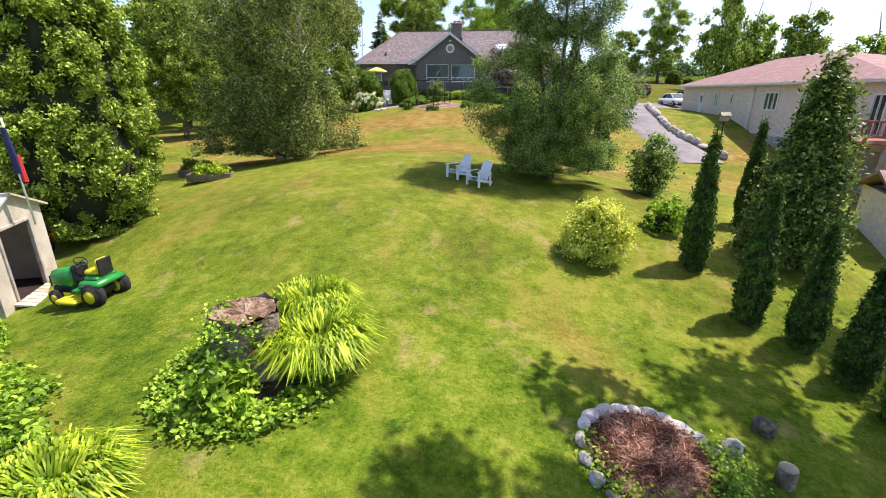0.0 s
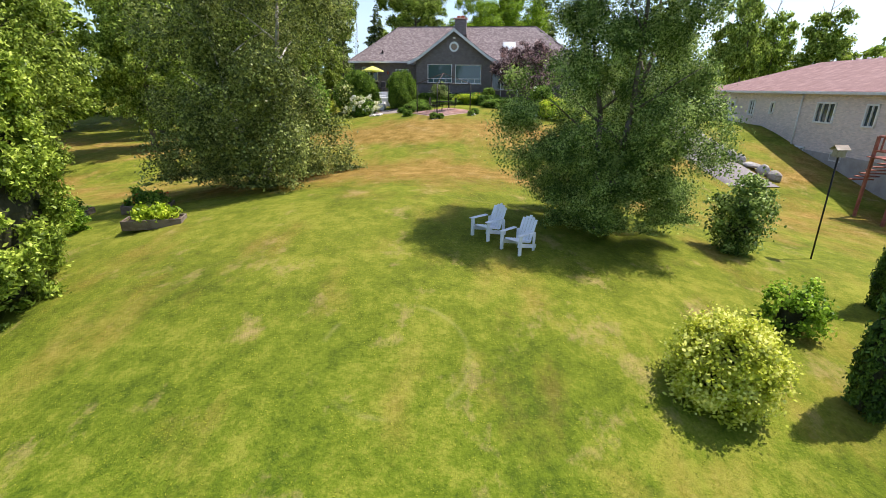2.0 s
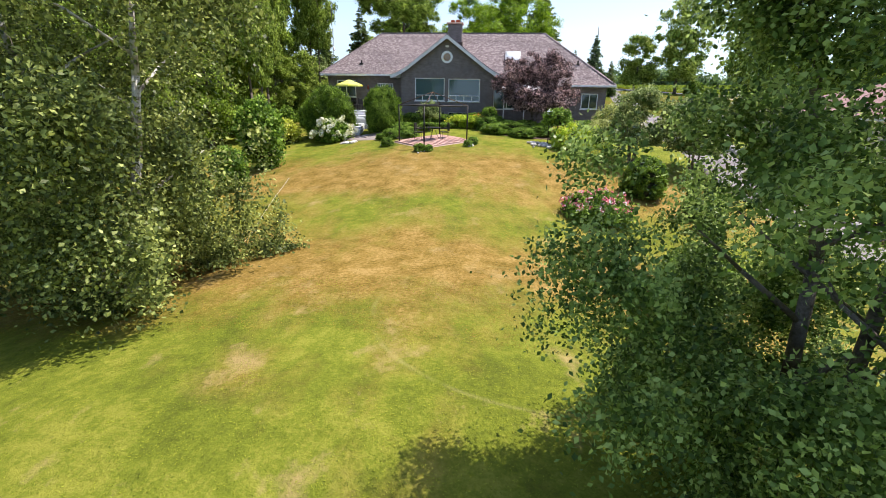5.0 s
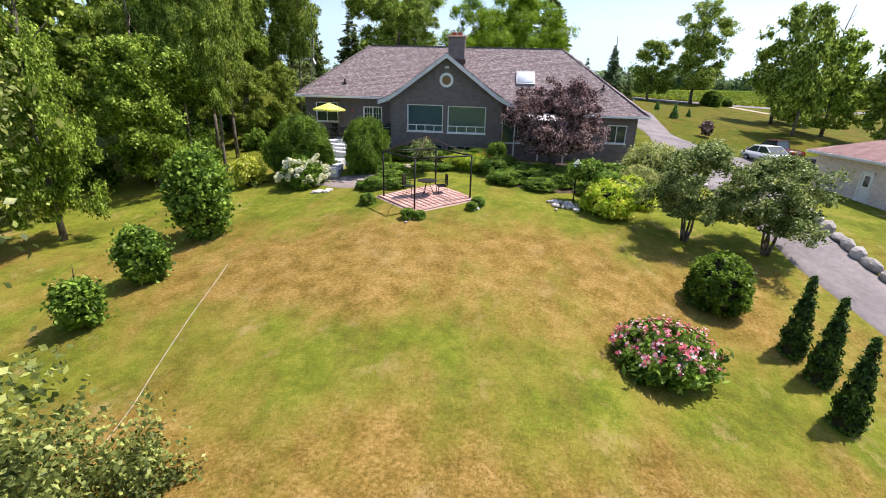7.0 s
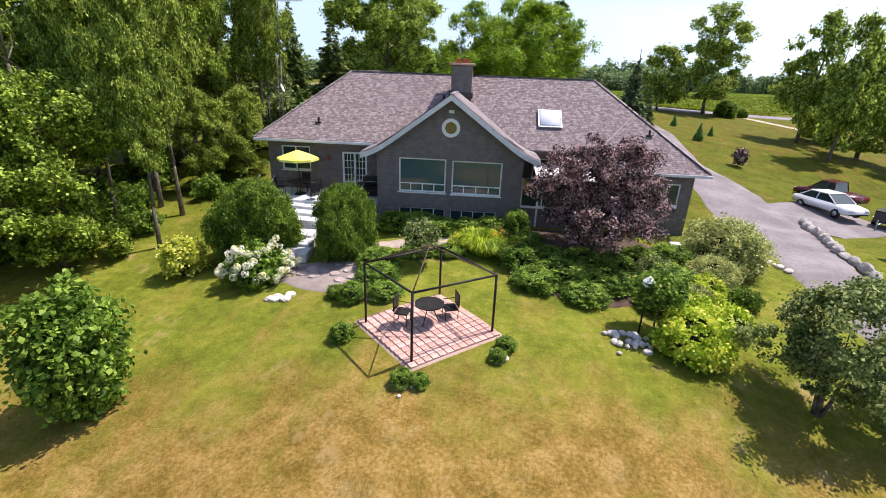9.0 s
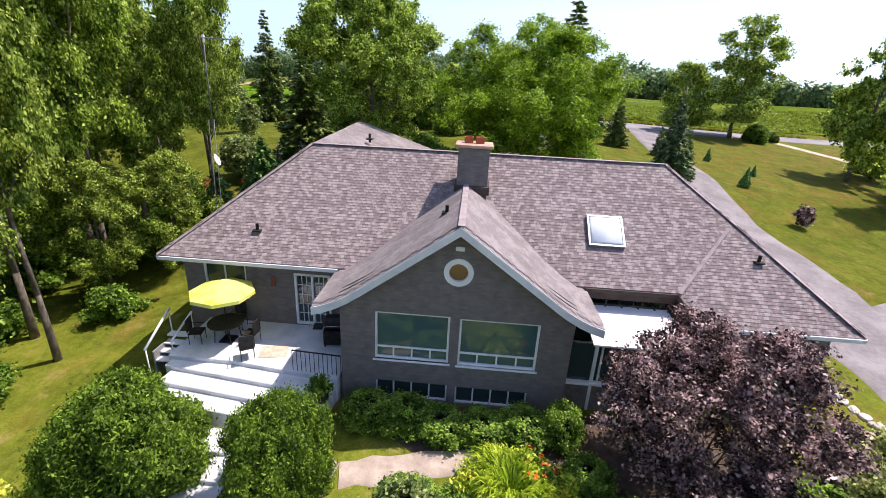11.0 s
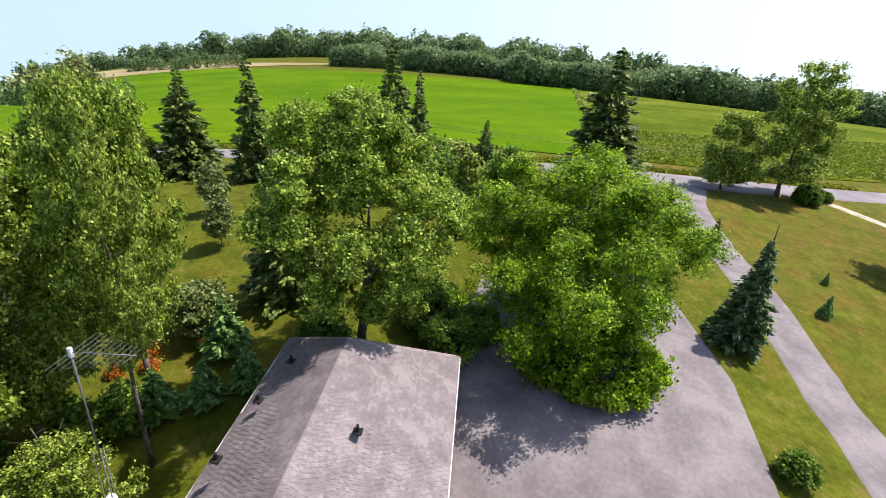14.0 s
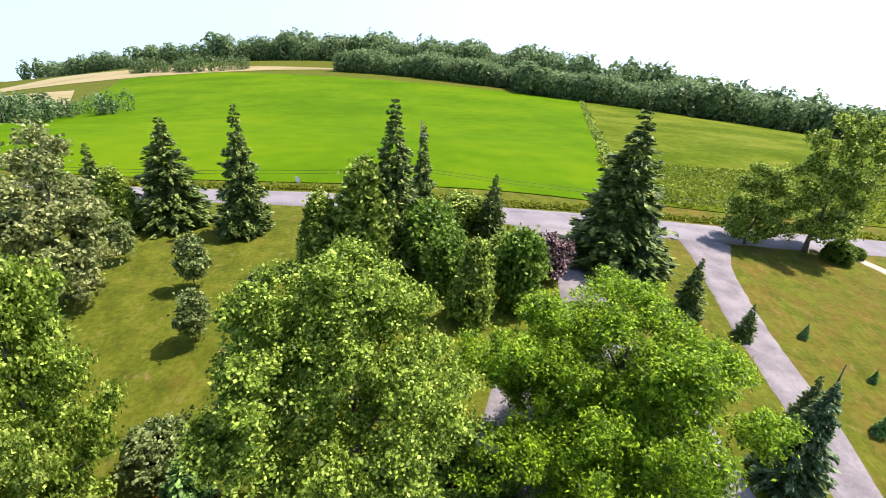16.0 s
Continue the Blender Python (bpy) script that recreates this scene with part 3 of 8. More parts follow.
def trunk_mesh(name, mat, height, r0, seed, limbs=7, spread=2.0, first=0.35, lean=0.03, stems=1):
    """A tapered trunk with limbs, base at z = 0."""
    rng = np.random.default_rng(seed)
    bm = bmesh.new()
    for s in range(stems):
        a0 = s * 6.28 / stems + rng.uniform(0, 1)
        off = Vector((math.cos(a0), math.sin(a0), 0)) * (0.0 if stems == 1 else r0 * 1.4)
        tilt = Vector((math.cos(a0), math.sin(a0), 0)) * (lean if stems == 1 else 0.16)
        pts = [off + Vector((tilt.x * z + rng.normal(0, 0.012) * height * (i > 0), tilt.y * z + rng.normal(0, 0.012) * height * (i > 0), z)) for i, z in enumerate(np.linspace(0, height, 6))]
        rr = [r0 * (1.25 if i == 0 else 1 - 0.85 * i / 5) for i in range(6)]
        for i in range(5):
            rod(bm, pts[i], pts[i + 1], rr[i], rr[i + 1], 9)
        for j in range(limbs):
            h = first + (0.95 - first) * j / max(limbs - 1, 1)
            i = min(int(h * 5), 4)
            p = pts[i].lerp(pts[i + 1], h * 5 - i)
            ang = j * 2.4 + rng.uniform(0, 1)
            ln = spread * (1.1 - 0.75 * h) * rng.uniform(0.7, 1.15)
            q = p + Vector((math.cos(ang) * ln * 0.55, math.sin(ang) * ln * 0.55, ln * 0.42))
            e = q + Vector((math.cos(ang + rng.normal(0, 0.4)) * ln * 0.5, math.sin(ang + rng.normal(0, 0.4)) * ln * 0.5, ln * rng.uniform(0.1, 0.4)))
            k = r0 * (1 - 0.8 * h) * 0.5
            rod(bm, p, q, k, k * 0.65, 6)
            rod(bm, q, e, k * 0.65, k * 0.2, 5)
    me = bpy.data.meshes.new(name)
    bm.to_mesh(me)
    bm.free()
    me.materials.append(mat)
    me.polygons.foreach_set("use_smooth", [True] * len(me.polygons))
    return me


def plant(name, label, category, x, y, crown, trunk=None, lift=0.0, scale=(1, 1, 1), turn=0.0, group="", crown_name="crown"):
    """Sets a tree or shrub on the ground: a trunk and a crown under one thing."""
    root = thing(name, pose(x, y, gz(x, y) - 0.02, 0, 0, turn) @ Matrix.Diagonal((*scale, 1)), label, category, group)
    if trunk is not None:
        t = new("trunk", trunk)
        t.parent = root
    c = new(crown_name, crown)
    c.parent = root
    c.location = (0, 0, lift)
    return root


# ---- the ground, one sheet to the horizon ----
def lawn_material():
    m = bpy.data.materials.new("lawn")
    m.use_nodes = True
    nt = m.node_tree
    n, l = nt.nodes, nt.links
    b = n["Principled BSDF"]
    b.inputs["Roughness"].default_value = 0.9
    b.inputs["Specular IOR Level"].default_value = 0.06
    tc = n.new("ShaderNodeTexCoord")

    def tex(scale, detail=5.0, rough=0.55, stretch=None):
        t = n.new("ShaderNodeTexNoise")
        t.inputs["Scale"].default_value, t.inputs["Detail"].default_value, t.inputs["Roughness"].default_value = scale, detail, rough
        if stretch:
            mp = n.new("ShaderNodeMapping")
            mp.inputs["Scale"].default_value = stretch
            l.new(tc.outputs["Object"], mp.inputs["Vector"])
            l.new(mp.outputs["Vector"], t.inputs["Vector"])
        else:
            l.new(tc.outputs["Object"], t.inputs["Vector"])
        return t.outputs["Fac"]

    def ramp(src, stops):
        r = n.new("ShaderNodeValToRGB")
        while len(r.color_ramp.elements) < len(stops):
            r.color_ramp.elements.new(0.5)
        for e, (p, c) in zip(r.color_ramp.elements, stops):
            e.position, e.color = p, (*c, 1) if len(c) == 3 else c
        l.new(src, r.inputs["Fac"])
        return r.outputs["Color"]

    def maths(op, a, b_, clamp=False):
        q = n.new("ShaderNodeMath")
        q.operation, q.use_clamp = op, clamp
        for i, s in enumerate((a, b_)):
            if isinstance(s, (int, float)):
                q.inputs[i].default_value = s
            else:
                l.new(s, q.inputs[i])
        return q.outputs[0]

    def mixc(fac, a, b_):
        q = n.new("ShaderNodeMix")
        q.data_type = "RGBA"
        for i, s in ((0, fac), (6, a), (7, b_)):
            if isinstance(s, tuple):
                q.inputs[i].default_value = (*s, 1)
            elif isinstance(s, (int, float)):
                q.inputs[i].default_value = s
            else:
                l.new(s, q.inputs[i])
        return q.outputs[2]

    sep = n.new("ShaderNodeSeparateXYZ")
    l.new(tc.outputs["Object"], sep.inputs[0])
    # lush and dry grass: the middle of the lawn is scorched, the edges stay green
    green = ramp(maths("ADD", maths("MULTIPLY", tex(0.5), 0.32), maths("ADD", maths("MULTIPLY", tex(2.6, 6, 0.72), 0.38), maths("MULTIPLY", tex(14.0, 5, 0.78), 0.3))), [(0.41, (0.04, 0.084, 0.006)), (0.5, (0.112, 0.168, 0.011)), (0.585, (0.225, 0.25, 0.034))])
    tired = n.new("ShaderNodeMapRange")  # the grass yellows towards the middle of the lawn
    for i, v in enumerate((3.0, 11.0, 0.0, 0.24)):
        tired.inputs[i + 1].default_value = v
    l.new(sep.outputs[1], tired.inputs[0])
    green = mixc(tired.outputs[0], green, (0.25, 0.195, 0.04))
    dry = ramp(maths("ADD", maths("MULTIPLY", tex(1.4), 0.5), maths("MULTIPLY", tex(11.0, 4), 0.5)), [(0.38, (0.14, 0.092, 0.018)), (0.5, (0.245, 0.155, 0.04)), (0.62, (0.37, 0.245, 0.085))])
    along = n.new("ShaderNodeMapRange")  # the belt of scorched grass, along the lawn
    for i, v in enumerate((16.5, 20.5, 0.0, 1.0)):
        along.inputs[i + 1].default_value = v
    l.new(sep.outputs[1], along.inputs[0])
    back = n.new("ShaderNodeMapRange")
    for i, v in enumerate((33.0, 37.0, 1.0, 0.0)):
        back.inputs[i + 1].default_value = v
    l.new(sep.outputs[1], back.inputs[0])
    side = n.new("ShaderNodeMapRange")
    for i, v in enumerate((7.0, 12.0, 1.0, 0.6)):
        side.inputs[i + 1].default_value = v
    l.new(maths("ABSOLUTE", maths("SUBTRACT", sep.outputs[0], 1.5), 0), side.inputs[0])
    moist = n.new("ShaderNodeMapRange")  # a greener strip across the scorched belt
    for i, v in enumerate((0.8, 3.0, 0.3, 1.0)):
        moist.inputs[i + 1].default_value = v
    l.new(maths("ABSOLUTE", maths("SUBTRACT", sep.outputs[1], 26.3), 0), moist.inputs[0])
    belt = maths("MULTIPLY", maths("MULTIPLY", maths("MULTIPLY", along.outputs[0], moist.outputs[0]), back.outputs[0]), side.outputs[0])
    front = n.new("ShaderNodeMapRange")  # the open verges towards the road are dry too
    for i, v in enumerate((66.0, 80.0, 0.0, 0.3)):
        front.inputs[i + 1].default_value = v
    l.new(sep.outputs[1], front.inputs[0])
    right = n.new("ShaderNodeMapRange")
    for i, v in enumerate((8.0, 26.0, -0.45, 1.0)):
        right.inputs[i + 1].default_value = v
    l.new(sep.outputs[0], right.inputs[0])
    belt = maths("ADD", belt, maths("MULTIPLY", front.outputs[0], right.outputs[0]))
    patch = maths("ADD", maths("MULTIPLY", tex(0.32, 6, 0.62), 0.75), maths("MULTIPLY", tex(0.8, 5, 0.6, (1.0, 0.28, 1.0)), 0.5))
    fac = maths("ADD", maths("MULTIPLY", maths("SUBTRACT", patch, 0.65), 3.6), maths("MULTIPLY", belt, 1.12), False)
    lawn = mixc(maths("MULTIPLY", maths("ADD", fac, 0.02, True), 0.92), green, dry)
    # bare worn spots
    bare = maths("MULTIPLY", maths("SUBTRACT", tex(0.85, 7, 0.7, (1.0, 0.75, 1.0)), 0.575), 8.0, True)
    lawn = mixc(maths("MULTIPLY", bare, 0.72), lawn, (0.36, 0.265, 0.115))
    # pale rings and lines left by mower wheels
    for cx, cy, ring in ((2.6, 7.4, 1.25), (4.4, 18.4, 3.2)):
        dx, dy = maths("SUBTRACT", sep.outputs[0], cx), maths("SUBTRACT", sep.outputs[1], cy)
        far = maths("SQRT", maths("ADD", maths("MULTIPLY", dx, dx), maths("MULTIPLY", dy, dy)), 0)
        line = maths("SUBTRACT", 1.0, maths("MULTIPLY", maths("ABSOLUTE", maths("SUBTRACT", far, ring), 0), 14.0), True)
        worn = maths("MULTIPLY", maths("SUBTRACT", tex(0.9, 4, 0.6), 0.44), 5.0, True)
        lawn = mixc(maths("MULTIPLY", maths("MULTIPLY", line, worn), 0.45), lawn, (0.33, 0.3, 0.11))
    rough = n.new("ShaderNodeMapRange")  # beyond the back garden the grass is made darker and duller
    for i, v in enumerate((42.0, 58.0, 0.0, 0.75)):
        rough.inputs[i + 1].default_value = v
    l.new(sep.outputs[1], rough.inputs[0])
    shade = n.new("ShaderNodeMix")
    shade.data_type, shade.blend_type = "RGBA", "MULTIPLY"
    l.new(rough.outputs[0], shade.inputs[0])
    l.new(lawn, shade.inputs[6])
    shade.inputs[7].default_value = (0.46, 0.48, 0.3, 1)
    lawn = shade.outputs[2]
    l.new(lawn, b.inputs["Base Color"])
    bp = n.new("ShaderNodeBump")
    bp.inputs["Strength"].default_value, bp.inputs["Distance"].default_value = 0.6, 0.06
    l.new(maths("ADD", tex(26.0, 5, 0.7), maths("MULTIPLY", tex(5.0, 4), 0.6)), bp.inputs["Height"])
    l.new(bp.outputs["Normal"], b.inputs["Normal"])
    return m


M["lawn"] = lawn_material()
gx = np.unique(np.concatenate([np.arange(-30, 36.1, 0.6), np.arange(-80, 90, 2.5), np.arange(-400, 420, 15), np.linspace(-2600, 2600, 40)]))
gy = np.unique(np.concatenate([np.arange(-12, 84, 0.6), np.arange(-60, 190, 2.5), np.arange(180, 640, 10), np.linspace(-700, 3600, 50)]))
nx_, ny_ = len(gx), len(gy)
XX, YY = np.meshgrid(gx, gy)
GV = np.stack([XX, YY, ground_z(XX, YY)], -1).reshape(-1, 3)
idx = np.arange(nx_ * ny_).reshape(ny_, nx_)
GF = np.stack([idx[:-1, :-1], idx[:-1, 1:], idx[1:, 1:], idx[1:, :-1]], -1).reshape(-1, 4)
g_me = bpy.data.meshes.new("ground")
g_me.from_pydata(GV.tolist(), [], GF.tolist())
g_me.polygons.foreach_set("use_smooth", [True] * len(g_me.polygons))
g_me.materials.append(M["lawn"])
tagged(new("ground", g_me), "sunlit mown lawn, green with scorched straw-coloured patches", "lawn", kind="structure")


def drape(name, pts, width, mat, label, category, lift=0.05, cols=5, step=1.0, kind="structure"):
    """A strip laid on the ground along a line of points, width a number or one for each point."""
    pts = np.array(pts, float)
    ws = np.full(len(pts), width, float) if np.isscalar(width) else np.array(width, float)
    seg = np.concatenate([[0], np.cumsum(np.linalg.norm(np.diff(pts, axis=0), axis=1))])
    s = np.linspace(0, seg[-1], max(int(seg[-1] / step), 2))
    px, py, pw = np.interp(s, seg, pts[:, 0]), np.interp(s, seg, pts[:, 1]), np.interp(s, seg, ws)
    k = np.ones(7) / 7
    if len(s) > 14:
        for a in (px, py):
            a[3:-3] = np.convolve(a, k, "valid")
    d = unit(np.stack([np.gradient(px), np.gradient(py)], 1))
    rng = np.random.default_rng(len(s))
    v, f = [], []
    wob = rng.normal(0, 0.05, (2, len(s)))
    for j in range(-1, cols + 2):  # the outermost lines are the shoulders, below the grass
        k = min(max(j, 0), cols)
        o = (k / cols - 0.5) * pw + (wob[0] if k == 0 else wob[1] if k == cols else 0) + (j - k) * 0.12
        x, y = px + d[:, 1] * o, py - d[:, 0] * o
        v.append(np.stack([x, y, ground_z(x, y) + (lift if j == k else -0.05)], 1))
    n = len(s)
    for j in range(cols + 2):
        f += [(j * n + i, (j + 1) * n + i, (j + 1) * n + i + 1, j * n + i + 1) for i in range(n - 1)]
    ob = mesh_object(name, np.concatenate(v), f, mat, smooth=True)
    return tagged(ob, label, category, kind=kind)


def drape_blob(name, outline, mat, label, category, lift=0.05, step=0.8, kind="structure", wobble=0.0):
    """A patch laid on the ground inside an outline that is seen whole from its middle."""
    o = np.array(outline, float)
    c = o.mean(0)
    seg = np.concatenate([[0], np.cumsum(np.linalg.norm(np.diff(np.vstack([o, o[:1]]), axis=0), axis=1))])
    m = max(int(seg[-1] / step), 12)
    s = np.linspace(0, seg[-1], m, endpoint=False)
    oc = np.vstack([o, o[:1]])
    ex, ey = np.interp(s, seg, oc[:, 0]), np.interp(s, seg, oc[:, 1])
    if wobble:
        rng = np.random.default_rng(m)
        ex, ey = ex + rng.normal(0, wobble, m), ey + rng.normal(0, wobble, m)
    rings = max(int(np.hypot(ex - c[0], ey - c[1]).max() / step), 3)
    v = [np.array([[c[0], c[1], gz(*c) + lift]])]
    for r in range(1, rings + 2):
        out_ = r / rings if r <= rings else 1 + 0.12 / (np.hypot(ex - c[0], ey - c[1]) + 0.1)
        x, y = c[0] + (ex - c[0]) * out_, c[1] + (ey - c[1]) * out_
        v.append(np.stack([x, y, ground_z(x, y) + (lift if r <= rings else -0.05)], 1))
    f = [(0, 1 + i, 1 + (i + 1) % m) for i in range(m)]
    for r in range(rings):
        a, b = 1 + r * m, 1 + (r + 1) * m
        f += [(a + i, b + i, b + (i + 1) % m, a + (i + 1) % m) for i in range(m)]
    ob = mesh_object(name, np.concatenate(v), f, mat, smooth=True)
    return tagged(ob, label, category, kind=kind)


# roads and drives
drape("road", [(-160, 94), (-110, 100), (-51, 107), (-28, 109.3), (1.4, 108), (27, 113), (57, 119.5), (110, 131), (200, 150)], 5.6, M["road"], "pale grey country road along the fields", "road", 0.06, step=2.0)
drape("driveway", [(18.6, 27.5), (17.1, 33), (16.9, 38), (18.0, 46), (19.5, 53), (20.4, 60), (20.8, 67), (21.3, 74.3), (22.4, 88.6), (23.4, 95), (25, 104), (26.6, 111)],
      [2.9, 2.9, 3.0, 3.4, 5.3, 5.0, 3.6, 3.5, 3.5, 3.6, 4.2, 7.0], M["asphalt"], "grey asphalt driveway running beside the lawn", "driveway", 0.05)
drape_blob("forecourt", [(-1.9, 57), (12.4, 57), (13.2, 62), (14.6, 70), (13.4, 77), (10.5, 83), (3.5, 83), (-0.5, 77), (-1.9, 70)], M["asphalt"], "grey asphalt forecourt behind the house", "driveway", 0.055)
drape("drive_to_road", [(7, 80), (7.6, 86), (7.4, 93), (6.4, 100), (5.6, 106)], [6, 5, 3.6, 4.5, 8], M["asphalt"], "grey asphalt drive curving up to the road", "driveway", 0.045)
drape("parking", [(22, 55), (28.5, 58.5)], 6.0, M["asphalt"], "grey asphalt parking strip beside the driveway", "driveway", 0.045)
drape("dirt_track", [(47, 115.5), (49.5, 111), (53, 105), (58, 97)], 1.6, M["path"], "pale dirt track across dry grass", "path", 0.05)


def drape_patch(name, corners, nu, nv, mat, label, category, lift=0.12, kind="structure"):
    """A field between four corners, laid on the ground."""
    a, b, c, d = [np.array(p, float) for p in corners]
    u, v = np.meshgrid(np.linspace(0, 1, nu), np.linspace(0, 1, nv))
    u, v = u[..., None], v[..., None]
    p = (a * (1 - u) + b * u) * (1 - v) + (d * (1 - u) + c * u) * v
    vs = np.concatenate([p, ground_z(p[..., 0], p[..., 1])[..., None] + lift], -1).reshape(-1, 3)
    i = np.arange(nu * nv).reshape(nv, nu)
    f = np.stack([i[:-1, :-1], i[:-1, 1:], i[1:, 1:], i[1:, :-1]], -1).reshape(-1, 4)
    return tagged(mesh_object(name, vs, f.tolist(), mat, smooth=True), label, category, kind=kind)


M["field_green"] = material("lush_field", [(0.058, 0.134, 0.001), (0.078, 0.162, 0.001), (0.108, 0.187, 0.002)], 0.02, 0.98, 0.5, 3.0, fine=0.5, dist=0.3, spec=0.03)
M["field_corn"] = material("young_corn_field", [(0.062, 0.1, 0.004), (0.095, 0.132, 0.008), (0.14, 0.165, 0.018)], 0.05, 0.98, 0.6, 2.0, fine=0.6, dist=0.4, spec=0.03)
M["field_straw"] = material("cut_straw_field", [(0.26, 0.21, 0.09), (0.33, 0.27, 0.13), (0.3, 0.28, 0.14)], 0.02, 0.95, 0.3, 2.0)
M["verge"] = material("rough_verge", [(0.1, 0.15, 0.02), (0.16, 0.2, 0.035), (0.25, 0.25, 0.07)], 0.5, 0.95, 0.6, 8.0, dist=0.1)
drape_patch("field_green", [(-95, 112), (17, 119), (52, 345), (-330, 470)], 60, 60, M["field_green"], "bright green hay field beyond the road", "field")
drape_patch("field_corn", [(20, 121), (260, 170), (300, 300), (55, 345)], 50, 50, M["field_corn"], "green field of young corn beyond the road", "field")
drape_patch("field_straw", [(-560, 330), (-200, 445), (-110, 470), (-600, 560)], 30, 20, M["field_straw"], "cut straw field far behind the hay", "field", 0.3)
drape_patch("field_west", [(-420, 170), (-150, 205), (-260, 330), (-560, 330)], 30, 20, M["field_straw"], "pale stubble field far to the side", "field", 0.3)

# ---- the house ----
E_Y, E_Z, R_Y, R_Z = 49.2, 6.85, 53.6, 10.45  # front eave and ridge of the main roof
SL = (R_Z - E_Z) / (R_Y - E_Y)
XL, XR = -10.9, 13.05  # eave corners
RL, RR = -6.5, 7.85  # ends of the ridge
BY = 2 * R_Y - E_Y
WZ = 2.4  # walls go down into the ground
house = thing("house", pose(0, 0, 0), "long grey-brown brick bungalow with a hipped brown shingle roof", "house")


def slab(bm, pts, t):
    """A plate with thickness t downwards, from its upper corners."""
    top = [bm.verts.new(p) for p in pts]
    bot = [bm.verts.new((p[0], p[1], p[2] - t)) for p in pts]
    bm.faces.new(top)
    bm.faces.new(bot[::-1])
    n = len(pts)
    for i in range(n):
        bm.faces.new((top[i], bot[i], bot[(i + 1) % n], top[(i + 1) % n]))


def wall_with_holes(bm, x0, x1, z0, z1, y, t, holes, flip=False):
    """A wall along x from z0 to z1, thickness t away from the front, with rectangular holes (x0, x1, z0, z1)."""
    xs = sorted({x0, x1, *[h[0] for h in holes], *[h[1] for h in holes]})
    zs = sorted({z0, z1, *[h[2] for h in holes], *[h[3] for h in holes]})
    for i in range(len(xs) - 1):
        for j in range(len(zs) - 1):
            cx, cz = (xs[i] + xs[i + 1]) / 2, (zs[j] + zs[j + 1]) / 2
            if any(h[0] < cx < h[1] and h[2] < cz < h[3] for h in holes):
                continue
            box(bm, cx, y + t / 2, cz, xs[i + 1] - xs[i], t, zs[j + 1] - zs[j])
    bmesh.ops.remove_doubles(bm, verts=bm.verts, dist=0.0005)


def window(parent, x0, x1, z0, z1, y, bars_x=(), bars_z=(), glass="glass", frame_w=0.07, name="window", sill=True):
    """A white framed window facing -y with mullions and a pane, set in its opening."""
    w = new(name)
    w.parent = parent
    bm = bmesh.new()
    cx, cz, W, H = (x0 + x1) / 2, (z0 + z1) / 2, x1 - x0, z1 - z0
    for a in ((cx, z0 + frame_w / 2, W, frame_w), (cx, z1 - frame_w / 2, W, frame_w)):
        box(bm, a[0], y, a[1], a[2], 0.1, a[3], 0.008)
    for a in (x0 + frame_w / 2, x1 - frame_w / 2):
        box(bm, a, y, cz, frame_w, 0.1, H - 2 * frame_w, 0.008)
    for bx, za, zb in bars_x:
        box(bm, bx, y + 0.01, (za + zb) / 2, 0.05, 0.07, zb - za, 0.006)
    for bz in bars_z:
        box(bm, cx, y + 0.01, bz, W - 2 * frame_w, 0.075, 0.055, 0.006)
    part("window_frame", bm, M["white_paint"], w)
    boxpart("pane", (cx, y + 0.03, cz), (W - 0.06, 0.012, H - 0.06), M[glass], w)
    if sill:
        boxpart("window_sill", (cx, y - 0.06, z0 - 0.03), (W + 0.12, 0.16, 0.06), M["white_paint"], w, 0.01)
    return w


# openings of the gable front
GW, GY0 = 3.6, 47.0
win = [(-2.51, -0.16, 4.8, 6.5), (0.13, 2.6, 4.78, 6.46)]
base_win = [(-2.5, -0.15, 3.3, 3.98), (0.12, 2.45, 3.28, 3.95)]
bm = bmesh.new()
wall_with_holes(bm, -GW, GW, WZ, 7.05, GY0, 0.3, win + base_win)
# gable triangle with a round hole, as a ring of wedges round it
hole_r = 0.34
edge = [(-GW, 7.05), (GW, 7.05), (0.0, 9.36)]


def gable_ring():
    n = 24
    inner = [(hole_r * math.cos(a), 8.0 + hole_r * math.sin(a)) for a in [2 * math.pi * i / n for i in range(n)]]
    outer = []
    for ix, iz in inner:
        d = Vector((ix, iz - 8.0)).normalized()
        best = 1e9
        for k in range(3):
            p, q = Vector(edge[k]), Vector(edge[(k + 1) % 3])
            e = q - p
            den = d.x * e.y - d.y * e.x
            if abs(den) > 1e-6:
                w = p - Vector((0, 8.0))
                t = (w.x * e.y - w.y * e.x) / den
                if t > 0:
                    best = min(best, t)
        outer.append((d.x * best, 8.0 + d.y * best))
    return inner, outer


inner, outer = gable_ring()
for cx, cz in edge:  # bring the nearest rim points to the corners
    k = min(range(len(outer)), key=lambda i: (outer[i][0] - cx) ** 2 + (outer[i][1] - cz) ** 2)
    outer[k] = (cx, cz)
for i in range(len(inner)):
    j = (i + 1) % len(inner)
    for yy, rev in ((GY0, False), (GY0 + 0.3, True)):
        vs = [bm.verts.new((p[0], yy, p[1])) for p in (inner[i], outer[i], outer[j], inner[j])]
        bm.faces.new(vs if rev else vs[::-1])
    vs = [bm.verts.new((p[0], yy, p[1])) for p, yy in ((inner[i], GY0), (inner[j], GY0), (inner[j], GY0 + 0.3), (inner[i], GY0 + 0.3))]
    bm.faces.new(vs)
part("gable_wall", bm, M["brick_house"], house)
for x0, x1, z0, z1 in win:
    t = z0 + 0.42
    window(house, x0, x1, z0, z1, GY0 + 0.1, [(x0 + (x1 - x0) * k, z0, t) for k in (0.25, 0.5, 0.75)], [t], "glass_teal")
